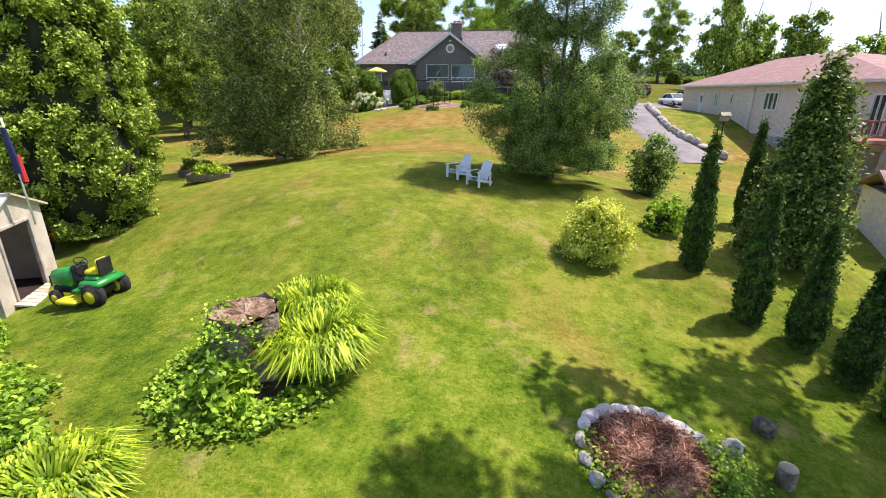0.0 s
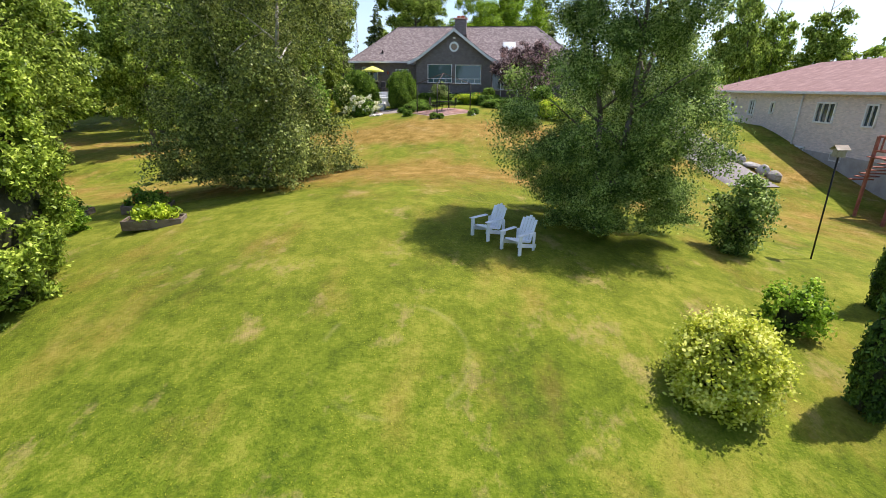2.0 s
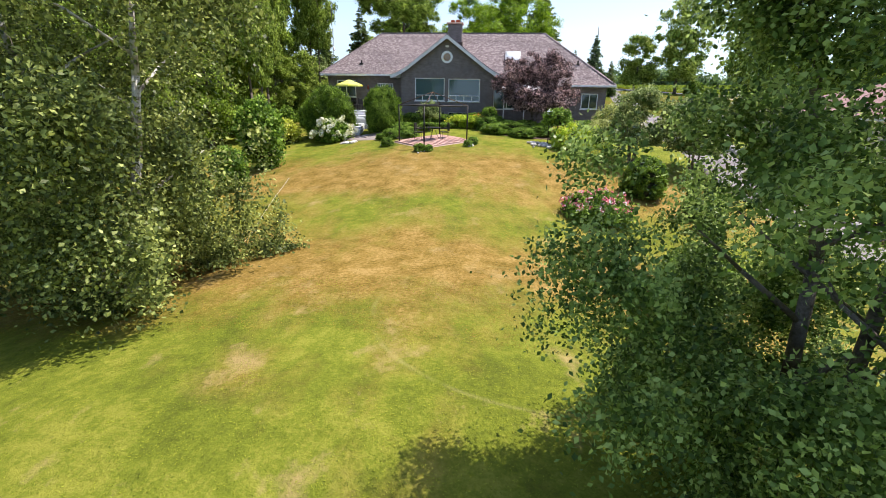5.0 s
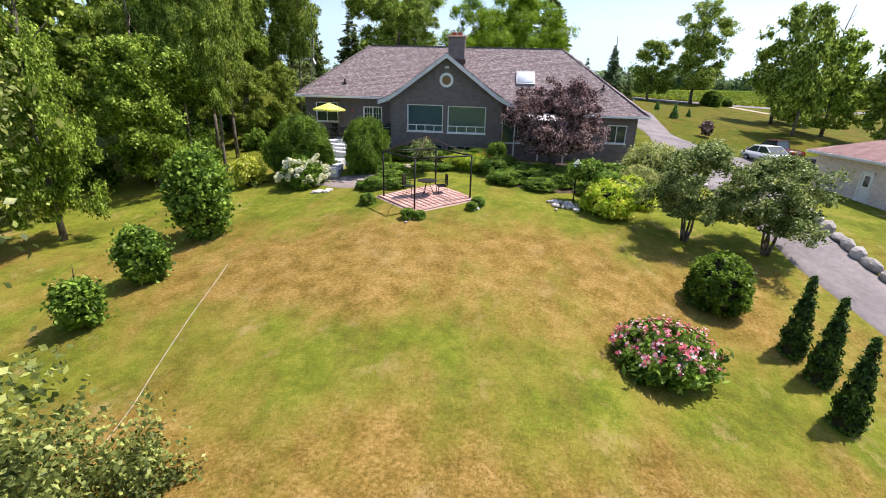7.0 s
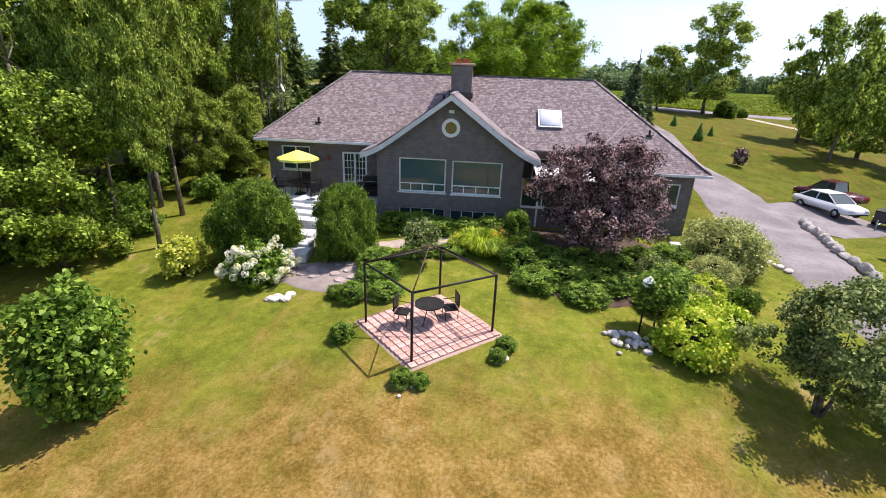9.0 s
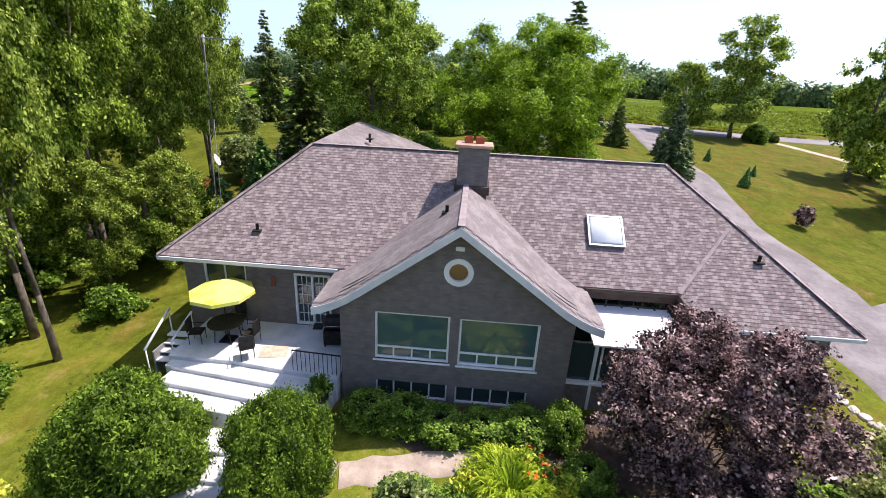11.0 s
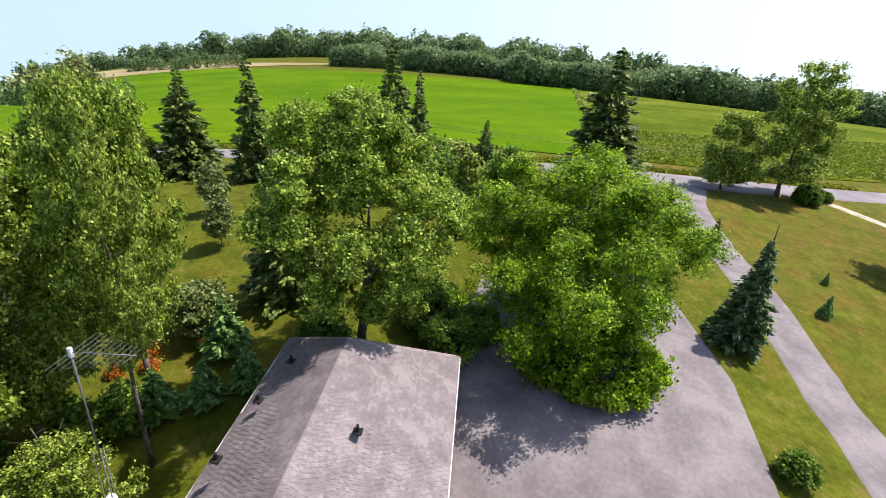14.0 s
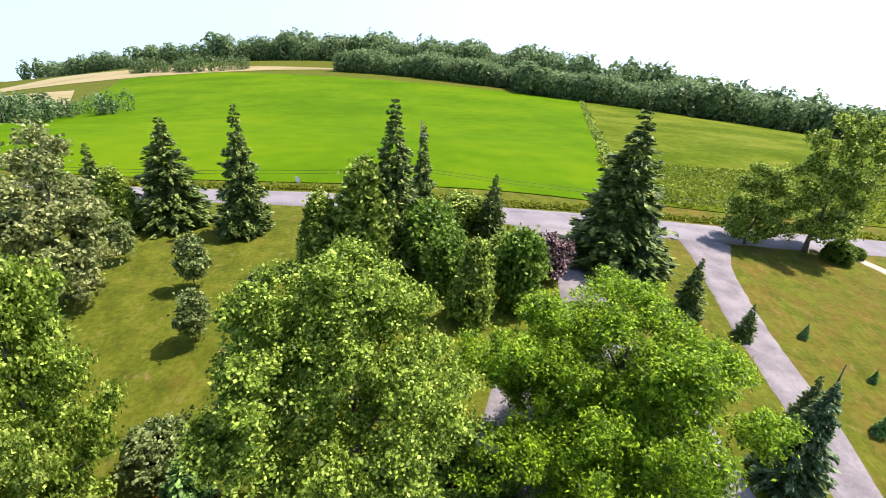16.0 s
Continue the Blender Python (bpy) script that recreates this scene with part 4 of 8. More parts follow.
for x0, x1, z0, z1 in base_win:
    window(house, x0, x1, z0, z1, GY0 + 0.12, [(x0 + (x1 - x0) * k, z0, z1) for k in (0.25, 0.5, 0.75)], name="basement_window", frame_w=0.05, sill=False)
# round window
oc = new("round_window")
oc.parent = house
bm = bmesh.new()
seg = 24
for i in range(seg):
    a0, a1 = 2 * math.pi * i / seg, 2 * math.pi * (i + 1) / seg
    q = []
    for a in (a0, a1):
        for rr_, yy in ((hole_r + 0.1, GY0 - 0.04), (hole_r - 0.06, GY0 - 0.04), (hole_r - 0.06, GY0 + 0.1), (hole_r + 0.1, GY0 + 0.02)):
            q.append(bm.verts.new((rr_ * math.cos(a), yy, 8.0 + rr_ * math.sin(a))))
    for k in range(4):
        bm.faces.new((q[k], q[(k + 1) % 4], q[4 + (k + 1) % 4], q[4 + k]))
bmesh.ops.remove_doubles(bm, verts=bm.verts, dist=0.0005)
bmesh.ops.recalc_face_normals(bm, faces=bm.faces)
part("window_frame", bm, M["white_paint"], oc)
bm = bmesh.new()
r = bmesh.ops.create_cone(bm, cap_ends=True, segments=24, radius1=hole_r - 0.03, radius2=hole_r - 0.03, depth=0.02)
bmesh.ops.transform(bm, matrix=pose(0, GY0 + 0.06, 8.0, 90), verts=r["verts"])
part("pane", bm, M["oculus"], oc, "amber round pane")
boxpart("gable_vent", (0, GY0 - 0.02, 8.75), (0.26, 0.05, 0.14), M["white_paint"], house, 0.01)
# main walls
FWY = 50.0  # front wall of the wings
bm = bmesh.new()
left_win, door_hole = (-9.75, -8.1, 5.0, 6.35), (-6.25, -4.85, 3.98, 6.15)
wall_with_holes(bm, -10.5, -GW, WZ, 6.75, FWY, 0.3, [left_win, door_hole])
part("front_wall", bm, M["brick_house"], house)
window(house, *left_win, FWY + 0.08, [(-8.95, 5.0, 6.35)], [], "glass")
bm = bmesh.new()
wing_win = (10.7, 12.0, 4.3, 5.5)
wall_with_holes(bm, GW, 8.2, WZ, 6.75, FWY, 0.3, [(4.4, 7.4, 4.1, 6.3)])
part("front_wall", bm, M["brick_house"], house)
bm = bmesh.new()
wall_with_holes(bm, 8.2, 12.6, WZ, 6.1, 48.9, 0.3, [wing_win])
part("front_wall", bm, M["brick_house"], house)
window(house, *wing_win, 48.98, [(11.35, 4.3, 5.5)], [], "glass")
window(house, 4.4, 7.4, 4.1, 6.3, FWY + 0.08, [(5.4, 4.1, 6.3), (6.4, 4.1, 6.3)], [], "glass")
boxpart("side_wall", (-10.35, 53.9, (WZ + 6.7) / 2), (0.3, 7.5, 6.7 - WZ), M["brick_house"], house)
boxpart("side_wall", (12.45, 53.5, (WZ + 6.1) / 2), (0.3, 8.6, 6.1 - WZ), M["brick_house"], house)
boxpart("side_wall", (8.35, 49.6, (WZ + 6.1) / 2), (0.3, 1.1, 6.1 - WZ), M["brick_house"], house)
boxpart("side_wall", (-GW + 0.15, 48.7, (WZ + 6.8) / 2), (0.3, 2.8, 6.8 - WZ), M["brick_house"], house)
boxpart("side_wall", (GW - 0.15, 48.7, (WZ + 6.8) / 2), (0.3, 2.8, 6.8 - WZ), M["brick_house"], house)
boxpart("side_wall", (1.0, 57.6, (WZ + 6.7) / 2), (23.0, 0.3, 6.7 - WZ), M["brick_house"], house)
# french door
fd = new("french_door")
fd.parent = house
bm = bmesh.new()
for x in (-6.2, -5.55, -4.9):
    box(bm, x, FWY + 0.06, 5.06, 0.1, 0.12, 2.15, 0.01)
for z in (4.02, 6.1):
    box(bm, -5.55, FWY + 0.06, z, 1.3, 0.12, 0.1, 0.01)
part("door_frame", bm, M["white_paint"], fd)
bm = bmesh.new()
for c in (-5.88, -5.22):
    for k in range(1, 3):
        box(bm, c - 0.27 + 0.18 * k, FWY + 0.075, 5.06, 0.025, 0.03, 2.0)
    for k in range(1, 5):
        box(bm, c, FWY + 0.075, 4.05 + 0.4 * k, 0.55, 0.03, 0.025)
part("glazing_bar", bm, M["white_paint"], fd)
boxpart("pane", (-5.55, FWY + 0.1, 5.06), (1.25, 0.012, 2.05), M["glass"], fd)
bm = bmesh.new()
rod(bm, (-5.62, FWY - 0.02, 4.95), (-5.62, FWY - 0.02, 5.12), 0.02)
part("handle", bm, M["metal_grey"], fd)
rodpart("wall_lamp", (-7.0, FWY - 0.12, 5.65), (-7.0, FWY - 0.12, 5.95), 0.09, M["clay"], house, 0.05, 10)

# roofs: plates with thickness
TH = 0.14


def rz(y):
    return R_Z - SL * abs(R_Y - y)


bm = bmesh.new()
slab(bm, [(XL, E_Y, E_Z), (7.45, E_Y, E_Z), (9.65, 51.35, rz(51.35)), (RR, R_Y, R_Z), (RL, R_Y, R_Z)], TH)
part("roof", bm, M["shingle"], house, "brown-grey shingled front roof slope")
bm = bmesh.new()
slab(bm, [(7.45, E_Y, E_Z - 0.02), (8.0, 48.35, 6.14), (XR + 0.1, 48.35, 6.14), (XR + 0.1, 48.5, 6.2), (RR + 0.05, R_Y, R_Z), (9.65, 51.35, rz(51.35))], TH)
part("roof", bm, M["shingle"], house)
bm = bmesh.new()
slab(bm, [(XR + 0.1, 48.4, 6.16), (XR + 0.1, BY + 0.8, 6.16), (RR, R_Y, R_Z)], TH)
part("roof", bm, M["shingle_light"], house)
bm = bmesh.new()
slab(bm, [(XR + 0.1, BY + 0.8, 6.16), (-2.2, BY + 0.8, 6.16), (RL, R_Y, R_Z), (RR, R_Y, R_Z)], TH)
part("roof", bm, M["shingle_light"], house)
# side slope that runs on over the garage
GP = Vector((-6.6, 61.9, 10.6))
bm = bmesh.new()
slab(bm, [(XL, E_Y, E_Z), (RL, R_Y, R_Z), tuple(GP), (-10.0, 64.0, 8.7), (-10.05, 62.0, 8.5), (-10.4, 56.0, 7.7)], TH)
part("roof", bm, M["shingle_light"], house, "weathered side slope over house and garage")
bm = bmesh.new()
slab(bm, [(-6.55, R_Y + 0.02, R_Z), (-1.9, 55.6, 8.62), (-1.9, 64.0, 8.7), tuple(GP)], TH)
part("roof", bm, M["shingle_light"], house, "weathered garage roof slope")
bm = bmesh.new()
slab(bm, [tuple(GP), (-1.9, 64.0, 8.7), (-10.0, 64.0, 8.7)], TH)
part("roof", bm, M["shingle_light"], house)
boxpart("garage_wall", (-5.95, 63.6, 5.9), (7.6, 0.3, 5.2), M["brick_house"], house)
boxpart("garage_wall", (-2.3, 60.6, 5.9), (0.3, 6.0, 5.2), M["brick_house"], house)
boxpart("garage_wall", (-9.7, 60.6, 5.7), (0.3, 6.0, 4.8), M["brick_house"], house)

# cross gable with flared eaves
def flare(x):
    """Height of the cross roof at x from its middle."""
    a = abs(x)
    z = 9.55 - 0.73 * a
    return z + 0.16 * max(0.0, a - 2.9) ** 2


bm = bmesh.new()
xs = [-4.35 + 8.7 * i / 24 for i in range(25)]
for a, b in zip(xs[:-1], xs[1:]):
    if a < 0 < b:
        pairs = ((a, 0.0), (0.0, b))
    else:
        pairs = ((a, b),)
    for p, q in pairs:
        zp, zq = flare(p), flare(q)
        yp, yq = (min(R_Y - (R_Z - z) / SL, R_Y) for z in (zp, zq))
        slab(bm, [(p, 46.6, zp), (q, 46.6, zq), (q, yq + 0.02, zq), (p, yp + 0.02, zp)], TH)
bmesh.ops.remove_doubles(bm, verts=bm.verts, dist=0.002)
part("gable_roof", bm, M["shingle_light"], house, "weathered grey shingle cross gable with flared eaves")
bm = bmesh.new()
for a, b in zip(xs[:-1], xs[1:]):
    za, zb = flare(a) - 0.02, flare(b) - 0.02
    vs = [(a, 46.56, za), (b, 46.56, zb), (b, 46.56, zb - 0.26), (a, 46.56, za - 0.26)]
    f = [bm.verts.new(v) for v in vs]
    g = [bm.verts.new((v[0], 46.62, v[2])) for v in vs]
    bm.faces.new(f[::-1])
    bm.faces.new(g)
    for i in range(4):
        bm.faces.new((f[i], f[(i + 1) % 4], g[(i + 1) % 4], g[i]))
bmesh.ops.remove_doubles(bm, verts=bm.verts, dist=0.0005)
bmesh.ops.recalc_face_normals(bm, faces=bm.faces)
part("bargeboard", bm, M["white_fascia"], house, "white curved bargeboard")
for s in (-1, 1):
    bm = bmesh.new()
    vs = [(s * 3.55, 46.62, 6.75), (s * 4.35, 46.62, 6.5), (s * 4.35, 49.4, 6.5), (s * 3.55, 49.4, 6.75)]
    bm.faces.new([bm.verts.new(v) for v in (vs if s > 0 else vs[::-1])])
    part("soffit", bm, M["white_fascia"], house)
# fascias and gutters
for a, b in (((XL, E_Y, E_Z), (-4.3, E_Y, E_Z)), ((4.3, E_Y, E_Z), (7.45, E_Y, E_Z)), ((7.45, E_Y, E_Z), (8.0, 48.35, 6.14)), ((8.0, 48.35, 6.14), (XR + 0.1, 48.35, 6.14)),
             ((XL, E_Y, E_Z), (-10.4, 56.0, 7.7)), ((-10.4, 56.0, 7.7), (-10.0, 64.0, 8.7)), ((-1.9, 55.7, 8.62), (-1.9, 64.0, 8.7)), ((-10.0, 64.0, 8.7), (-1.9, 64.0, 8.7)), ((XR + 0.1, 48.35, 6.14), (XR + 0.1, BY + 0.8, 6.14))):
    a, b = Vector(a) - Vector((0, 0, 0.1)), Vector(b) - Vector((0, 0, 0.1))
    d = b - a
    m = Matrix.Translation((a + b) / 2) @ d.to_track_quat("X", "Z").to_matrix().to_4x4()
    recess = 4.2 < a.x < 8.1 and b.x < 8.1
    boxpart("gutter", (0, 0, 0), (d.length, 0.12, 0.14), M["gutter_dark" if recess else "white_fascia"], house, 0.01, "dark brown gutter" if recess else "white gutter", m)
bm = bmesh.new()
box(bm, 5.9, E_Y + 0.12, E_Z - 0.3, 3.2, 0.1, 0.3)
rod(bm, (7.5, 49.1, 6.6), (8.2, 47.9, 6.0), 0.06)
part("trim", bm, M["gutter_dark"], house)
# hip and ridge caps
for a, b in (((RL, R_Y, R_Z), (RR, R_Y, R_Z)), ((RL, R_Y, R_Z), (XL, E_Y, E_Z)), ((RR, R_Y, R_Z), (XR + 0.1, 48.4, 6.16)), ((0, 46.6, 9.55), (0, 52.4, 9.55)), (tuple(GP), (-1.9, 64, 8.7)), (tuple(GP), (-10, 64, 8.7)), ((7.45, E_Y, E_Z), (9.65, 51.35, rz(51.35)))):
    a, b = Vector(a) + Vector((0, 0, 0.01)), Vector(b) + Vector((0, 0, 0.01))
    d = b - a
    n = max(int(d.length / 0.3), 1)
    for i in range(n):
        c = a.lerp(b, (i + 0.5) / n)
        m = Matrix.Translation(c) @ d.to_track_quat("X", "Z").to_matrix().to_4x4()
        boxpart("ridge_cap", (0, 0, 0.006), (d.length / n * 1.02, 0.2, 0.014 + 0.004 * (i % 2)), M["ridge_cap"], house, 0.0, "", m)
# chimney
ch = new("chimney")
ch.parent = house
boxpart("shaft", (0.2, 52.15, 9.9), (1.16, 0.9, 2.0), M["brick_house"], ch, 0.01)
boxpart("cap", (0.2, 52.15, 10.98), (1.4, 1.1, 0.12), M["copper"], ch, 0.02, "pale copper chimney cap")
for x in (-0.02, 0.4):
    bm = bmesh.new()
    for dx, dy, sx, sy in ((-0.14, 0, 0.04, 0.3), (0.14, 0, 0.04, 0.3), (0, -0.14, 0.24, 0.04), (0, 0.14, 0.24, 0.04)):
        box(bm, x + dx, 52.2 + dy, 11.15, sx, sy, 0.24, 0.006)
    part("flue_pot", bm, M["clay"], ch, "square terracotta flue pot")
bm = bmesh.new()
slab(bm, [(-0.46, 51.6, 9.5), (0.86, 51.6, 9.5), (0.86, 52.3, 9.62), (-0.46, 52.3, 9.62)], 0.3)
part("flashing", bm, M["gutter_dark"], ch)
# skylight, vents
bm = bmesh.new()
mt = Matrix.Translation((5.17, 50.92, rz(50.92) + 0.06)) @ Matrix.Rotation(math.atan(SL), 4, "X")
for cx, cy, sx, sy in ((0, -0.62, 1.3, 0.08), (0, 0.62, 1.3, 0.08), (-0.61, 0, 0.08, 1.16), (0.61, 0, 0.08, 1.16)):
    box(bm, cx, cy, 0.03, sx, sy, 0.12, 0.01, mt)
sk = new("skylight")
sk.parent = house
part("skylight_frame", bm, M["metal_grey"], sk)
bm = bmesh.new()
box(bm, 0, 0, 0.06, 1.14, 1.16, 0.14, 0.06, mt)
part("dome", bm, M["skylight"], sk, "frosted skylight dome", True)
for x, y in ((-7.56, 50.2), (-9.3, 56.5), (-9.2, 59.2), (-8.9, 61.6), (-5.0, 57.5), (-0.55, 49.1), (10.4, 50.3)):
    if y > 55:
        z = 9.35 if x < -6 else 10.2
    elif abs(x) < 2:
        z = flare(x)
    else:
        z = rz(y)
    bm = bmesh.new()
    rod(bm, (x, y, z - 0.15), (x, y, z + 0.28), 0.06)
    box(bm, x, y, z + 0.02, 0.32, 0.3, 0.06, 0.01)
    part("roof_vent", bm, M["metal_dark"], house)
# white canopy in the recess
bm = bmesh.new()
slab(bm, [(4.35, 47.3, 5.75), (7.3, 47.3, 5.75), (7.3, 49.4, 6.1), (4.35, 49.4, 6.1)], 0.06)
part("canopy_roof", bm, M["white_sheet"], house, "white translucent porch roof")
bm = bmesh.new()
for x in (4.5, 6.1, 7.75):
    box(bm, x, 47.4, 4.3, 0.09, 0.09, 2.8)
box(bm, 6.1, 47.4, 4.3, 3.3, 0.06, 0.08)
part("canopy_post", bm, M["white_paint"], house)

for i in range(6):
    x = 4.6 + 0.56 * i
    rodpart("canopy_joist", (x, 49.3, 6.07), (x, 49.98, 6.22), 0.035, M["gutter_dark"], house, seg=6, label="dark brown joist")
for i in range(5):
    y = 47.45 + 0.45 * i
    rodpart("canopy_joist", (7.25, y, 5.78 + 0.165 * (y - 47.3)), (7.9, y, 5.78 + 0.165 * (y - 47.3)), 0.035, M["gutter_dark"], house, seg=6, label="dark brown joist")
rodpart("canopy_rail", (4.35, 49.42, 6.12), (7.35, 49.42, 6.12), 0.045, M["gutter_dark"], house, seg=6, label="dark brown rail")
rodpart("canopy_rail", (7.34, 47.3, 5.78), (7.34, 49.42, 6.12), 0.045, M["gutter_dark"], house, seg=6, label="dark brown rail")

# low wall under the canopy; dark panes added to stand for its shaded interior
boxpart("porch_wall", (5.78, 47.5, 3.3), (4.2, 0.2, 1.8), M["brick_house"], house)
boxpart("porch_wall", (7.85, 48.6, 3.3), (0.2, 2.0, 1.8), M["brick_house"], house)
boxpart("porch_sill", (5.78, 47.46, 4.23), (4.3, 0.3, 0.07), M["white_paint"], house, 0.01)
for i in range(4):
    boxpart("porch_glazing", (4.2 + 1.03 * i, 47.5, 4.98), (0.96, 0.02, 1.38), M["glass"], house)
for i in range(5):
    boxpart("porch_mullion", (3.69 + 1.03 * i, 47.5, 4.98), (0.06, 0.08, 1.42), M["white_paint"], house, 0.005)

# terrace, steps, furniture
terrace = tagged(thing("terrace", pose(0, 0, 0), "pale painted concrete terrace with wide steps", "terrace"), kind="structure")
turn = Matrix.Translation((-6.7, 47.4, 0)) @ Matrix.Rotation(radians(-7.5), 4, "Z")
boxpart("slab", (-6.68, 48.68, 3.2), (6.2, 2.65, 1.5), M["concrete"], terrace, 0.02)
boxpart("slab", (0, 0.1, 3.2), (6.0, 0.5, 1.492), M["concrete"], terrace, 0.02, "", turn)
for i in range(3):
    boxpart("step", (0.12 * i, -0.42 - 0.62 * i, 3.95 - 0.16 * (i + 1) - 0.5), (5.9 - 0.25 * i, 0.66, 1.0), M["concrete"], terrace, 0.025, "", turn)
for i in range(3):
    boxpart("step", (-6.95 + 0.16 * i, 44.75 - 0.85 * i, 3.1 - 0.14 * i - 0.4), (1.55, 0.9, 0.8), M["concrete"], terrace, 0.02)
for i in range(4):
    boxpart("side_step", (-10.25, 48.75 - 0.28 * i, 3.9 - 0.18 * i), (0.8, 0.3, 0.06), M["white_paint"], terrace, 0.008)
for x in (-10.62, -9.9):
    boxpart("stringer", (x, 48.33, 3.3), (0.05, 1.2, 0.9), M["foundation"], terrace, 0.0)
rail = tagged(thing("handrail", pose(0, 0, 0), "white metal handrail beside the terrace", "railing"))
rodpart("rail", (-10.72, 47.5, 3.95), (-10.68, 49.0, 4.8), 0.045, M["white_paint"], rail)
rodpart("rail", (-9.9, 47.75, 4.2), (-9.75, 48.9, 4.8), 0.04, M["white_paint"], rail)
for x, y, z in ((-10.72, 47.55, 4.0), (-10.68, 48.95, 4.75), (-9.9, 47.8, 4.22), (-9.76, 48.85, 4.78)):
    rodpart("post", (x, y, 2.4), (x, y, z), 0.025, M["white_paint"], rail)
mat_ = thing("outdoor_rug", pose(-6.35, 48.05, 3.955, 0, 0, 12), "tan woven rug on the terrace", "rug")
boxpart("weave", (0, 0, 0.008), (0.95, 0.7, 0.012), M["wood_plank"], mat_, 0.003)
bq = thing("barbecue_grill", pose(-4.35, 48.9, 3.95, 0, 0, 8), "black covered barbecue grill beside the door", "grill")
boxpart("cart", (0, 0, 0.36), (0.85, 0.5, 0.55), M["metal_dark"], bq, 0.02)
boxpart("lid", (0, 0.02, 0.92), (0.9, 0.55, 0.42), M["black_plastic"], bq, 0.12)
boxpart("side_shelf", (-0.62, 0, 0.72), (0.34, 0.42, 0.04), M["black_plastic"], bq, 0.01)
rodpart("handle", (-0.3, -0.32, 0.9), (0.3, -0.32, 0.9), 0.015, M["metal_grey"], bq)
for x in (-0.38, 0.38):
    for y in (-0.2, 0.2):
        rodpart("leg", (x, y, 0), (x, y, 0.12), 0.03, M["metal_dark"], bq, seg=6)
pot = thing("flower_pot", pose(-4.05, 46.2, 3.63), "dark round planter with a leafy plant on the steps", "planter")
rodpart("pot", (0, 0, 0), (0, 0, 0.38), 0.22, M["black_plastic"], pot, 0.29, 16)
fol = new("foliage", crown_mesh("foliage", M["leaf_shrub"], 0.45, 0.34, 131, "dome", 40, 24, 0.07, 0.1, 0.5, 0.2, 1.6))
fol.parent = pot
fol.location = (0, 0, 0.34)
rl2 = tagged(thing("railing", pose(0, 0, 0), "black iron railing at the terrace edge", "railing"))
rodpart("rail", (-5.3, 47.15, 4.72), (-3.65, 47.05, 4.72), 0.025, M["metal_dark"], rl2)
for i in range(12):
    rodpart("baluster", (-5.3 + 0.15 * i, 47.15 - 0.009 * i, 3.9), (-5.3 + 0.15 * i, 47.15 - 0.009 * i, 4.71), 0.012, M["metal_dark"], rl2, seg=5)

umb = thing("patio_umbrella", pose(-8.25, 48.55, 3.95), "open lime-yellow patio umbrella on a dark pole", "umbrella")
bm = bmesh.new()
top, ring, low = (0, 0, 2.42), [], []
for i in range(8):
    a = 2 * math.pi * i / 8 + 0.2
    ring.append((1.1 * math.cos(a), 1.1 * math.sin(a), 2.0))
    low.append((1.11 * math.cos(a), 1.11 * math.sin(a), 1.88))
tv = bm.verts.new(top)
rv, lv = [bm.verts.new(p) for p in ring], [bm.verts.new(p) for p in low]
for i in range(8):
    j = (i + 1) % 8
    bm.faces.new((tv, rv[i], rv[j]))
    bm.faces.new((rv[i], lv[i], lv[j], rv[j]))
part("canopy", bm, M["umbrella"], umb)
rodpart("pole", (0, 0, 0), (0, 0, 2.5), 0.022, M["metal_dark"], umb)
boxpart("base_plate", (0, 0, 0.04), (0.5, 0.5, 0.08), M["metal_dark"], umb, 0.02)
for i in range(8):
    a = 2 * math.pi * i / 8 + 0.2
    rodpart("rib", (0, 0, 2.38), (1.08 * math.cos(a), 1.08 * math.sin(a), 1.98), 0.008, M["metal_grey"], umb, seg=5)


def patio_chair(name, m, label, group):
    c = thing(name, m, label, "chair", group)
    boxpart("seat", (0, 0, 0.43), (0.48, 0.46, 0.05), M["metal_dark"], c, 0.015)
    boxpart("backrest", (0, 0.24, 0.72), (0.46, 0.04, 0.5), M["metal_dark"], c, 0.015)
    for x in (-0.21, 0.21):
        for y in (-0.2, 0.22):
            rodpart("leg", (x, y, 0), (x, y, 0.43), 0.014, M["metal_dark"], c, seg=6)
        rodpart("armrest", (x * 1.12, -0.2, 0.64), (x * 1.12, 0.24, 0.66), 0.015, M["metal_dark"], c, seg=6)
    return c


ptab = thing("patio_table", pose(-8.3, 48.6, 3.95), "round dark metal patio table under the umbrella", "table")
bm = bmesh.new()
r = bmesh.ops.create_cone(bm, cap_ends=True, segments=24, radius1=0.62, radius2=0.62, depth=0.035)
bmesh.ops.translate(bm, vec=(0, 0, 0.72), verts=r["verts"])
part("tabletop", bm, M["metal_dark"], ptab)
for i in range(4):
    a = i * 1.571 + 0.7
    rodpart("leg", (0.45 * math.cos(a), 0.45 * math.sin(a), 0), (0.38 * math.cos(a), 0.38 * math.sin(a), 0.71), 0.018, M["metal_dark"], ptab, seg=6)
pc = patio_chair("patio_chair", pose(-8.3, 49.45, 3.95, 0, 0, 0), "dark metal patio chair on the terrace", "terrace chairs")
for x, y, a in ((-7.35, 48.5, -95), (-7.1, 47.65, -150), (-9.25, 48.3, 100)):
    copy_thing(pc, pose(x, y, 3.95, 0, 0, a))

# ---- trees and shrubs ----
T_BIG = trunk_mesh("trunk", M["bark"], 9.5, 0.3, 1, 9, 4.2, 0.3)
T_MID = trunk_mesh("trunk", M["bark"], 8.0, 0.17, 2, 7, 2.4, 0.45)
T_SLIM = trunk_mesh("trunk", M["bark"], 11.0, 0.19, 3, 8, 2.6, 0.45)
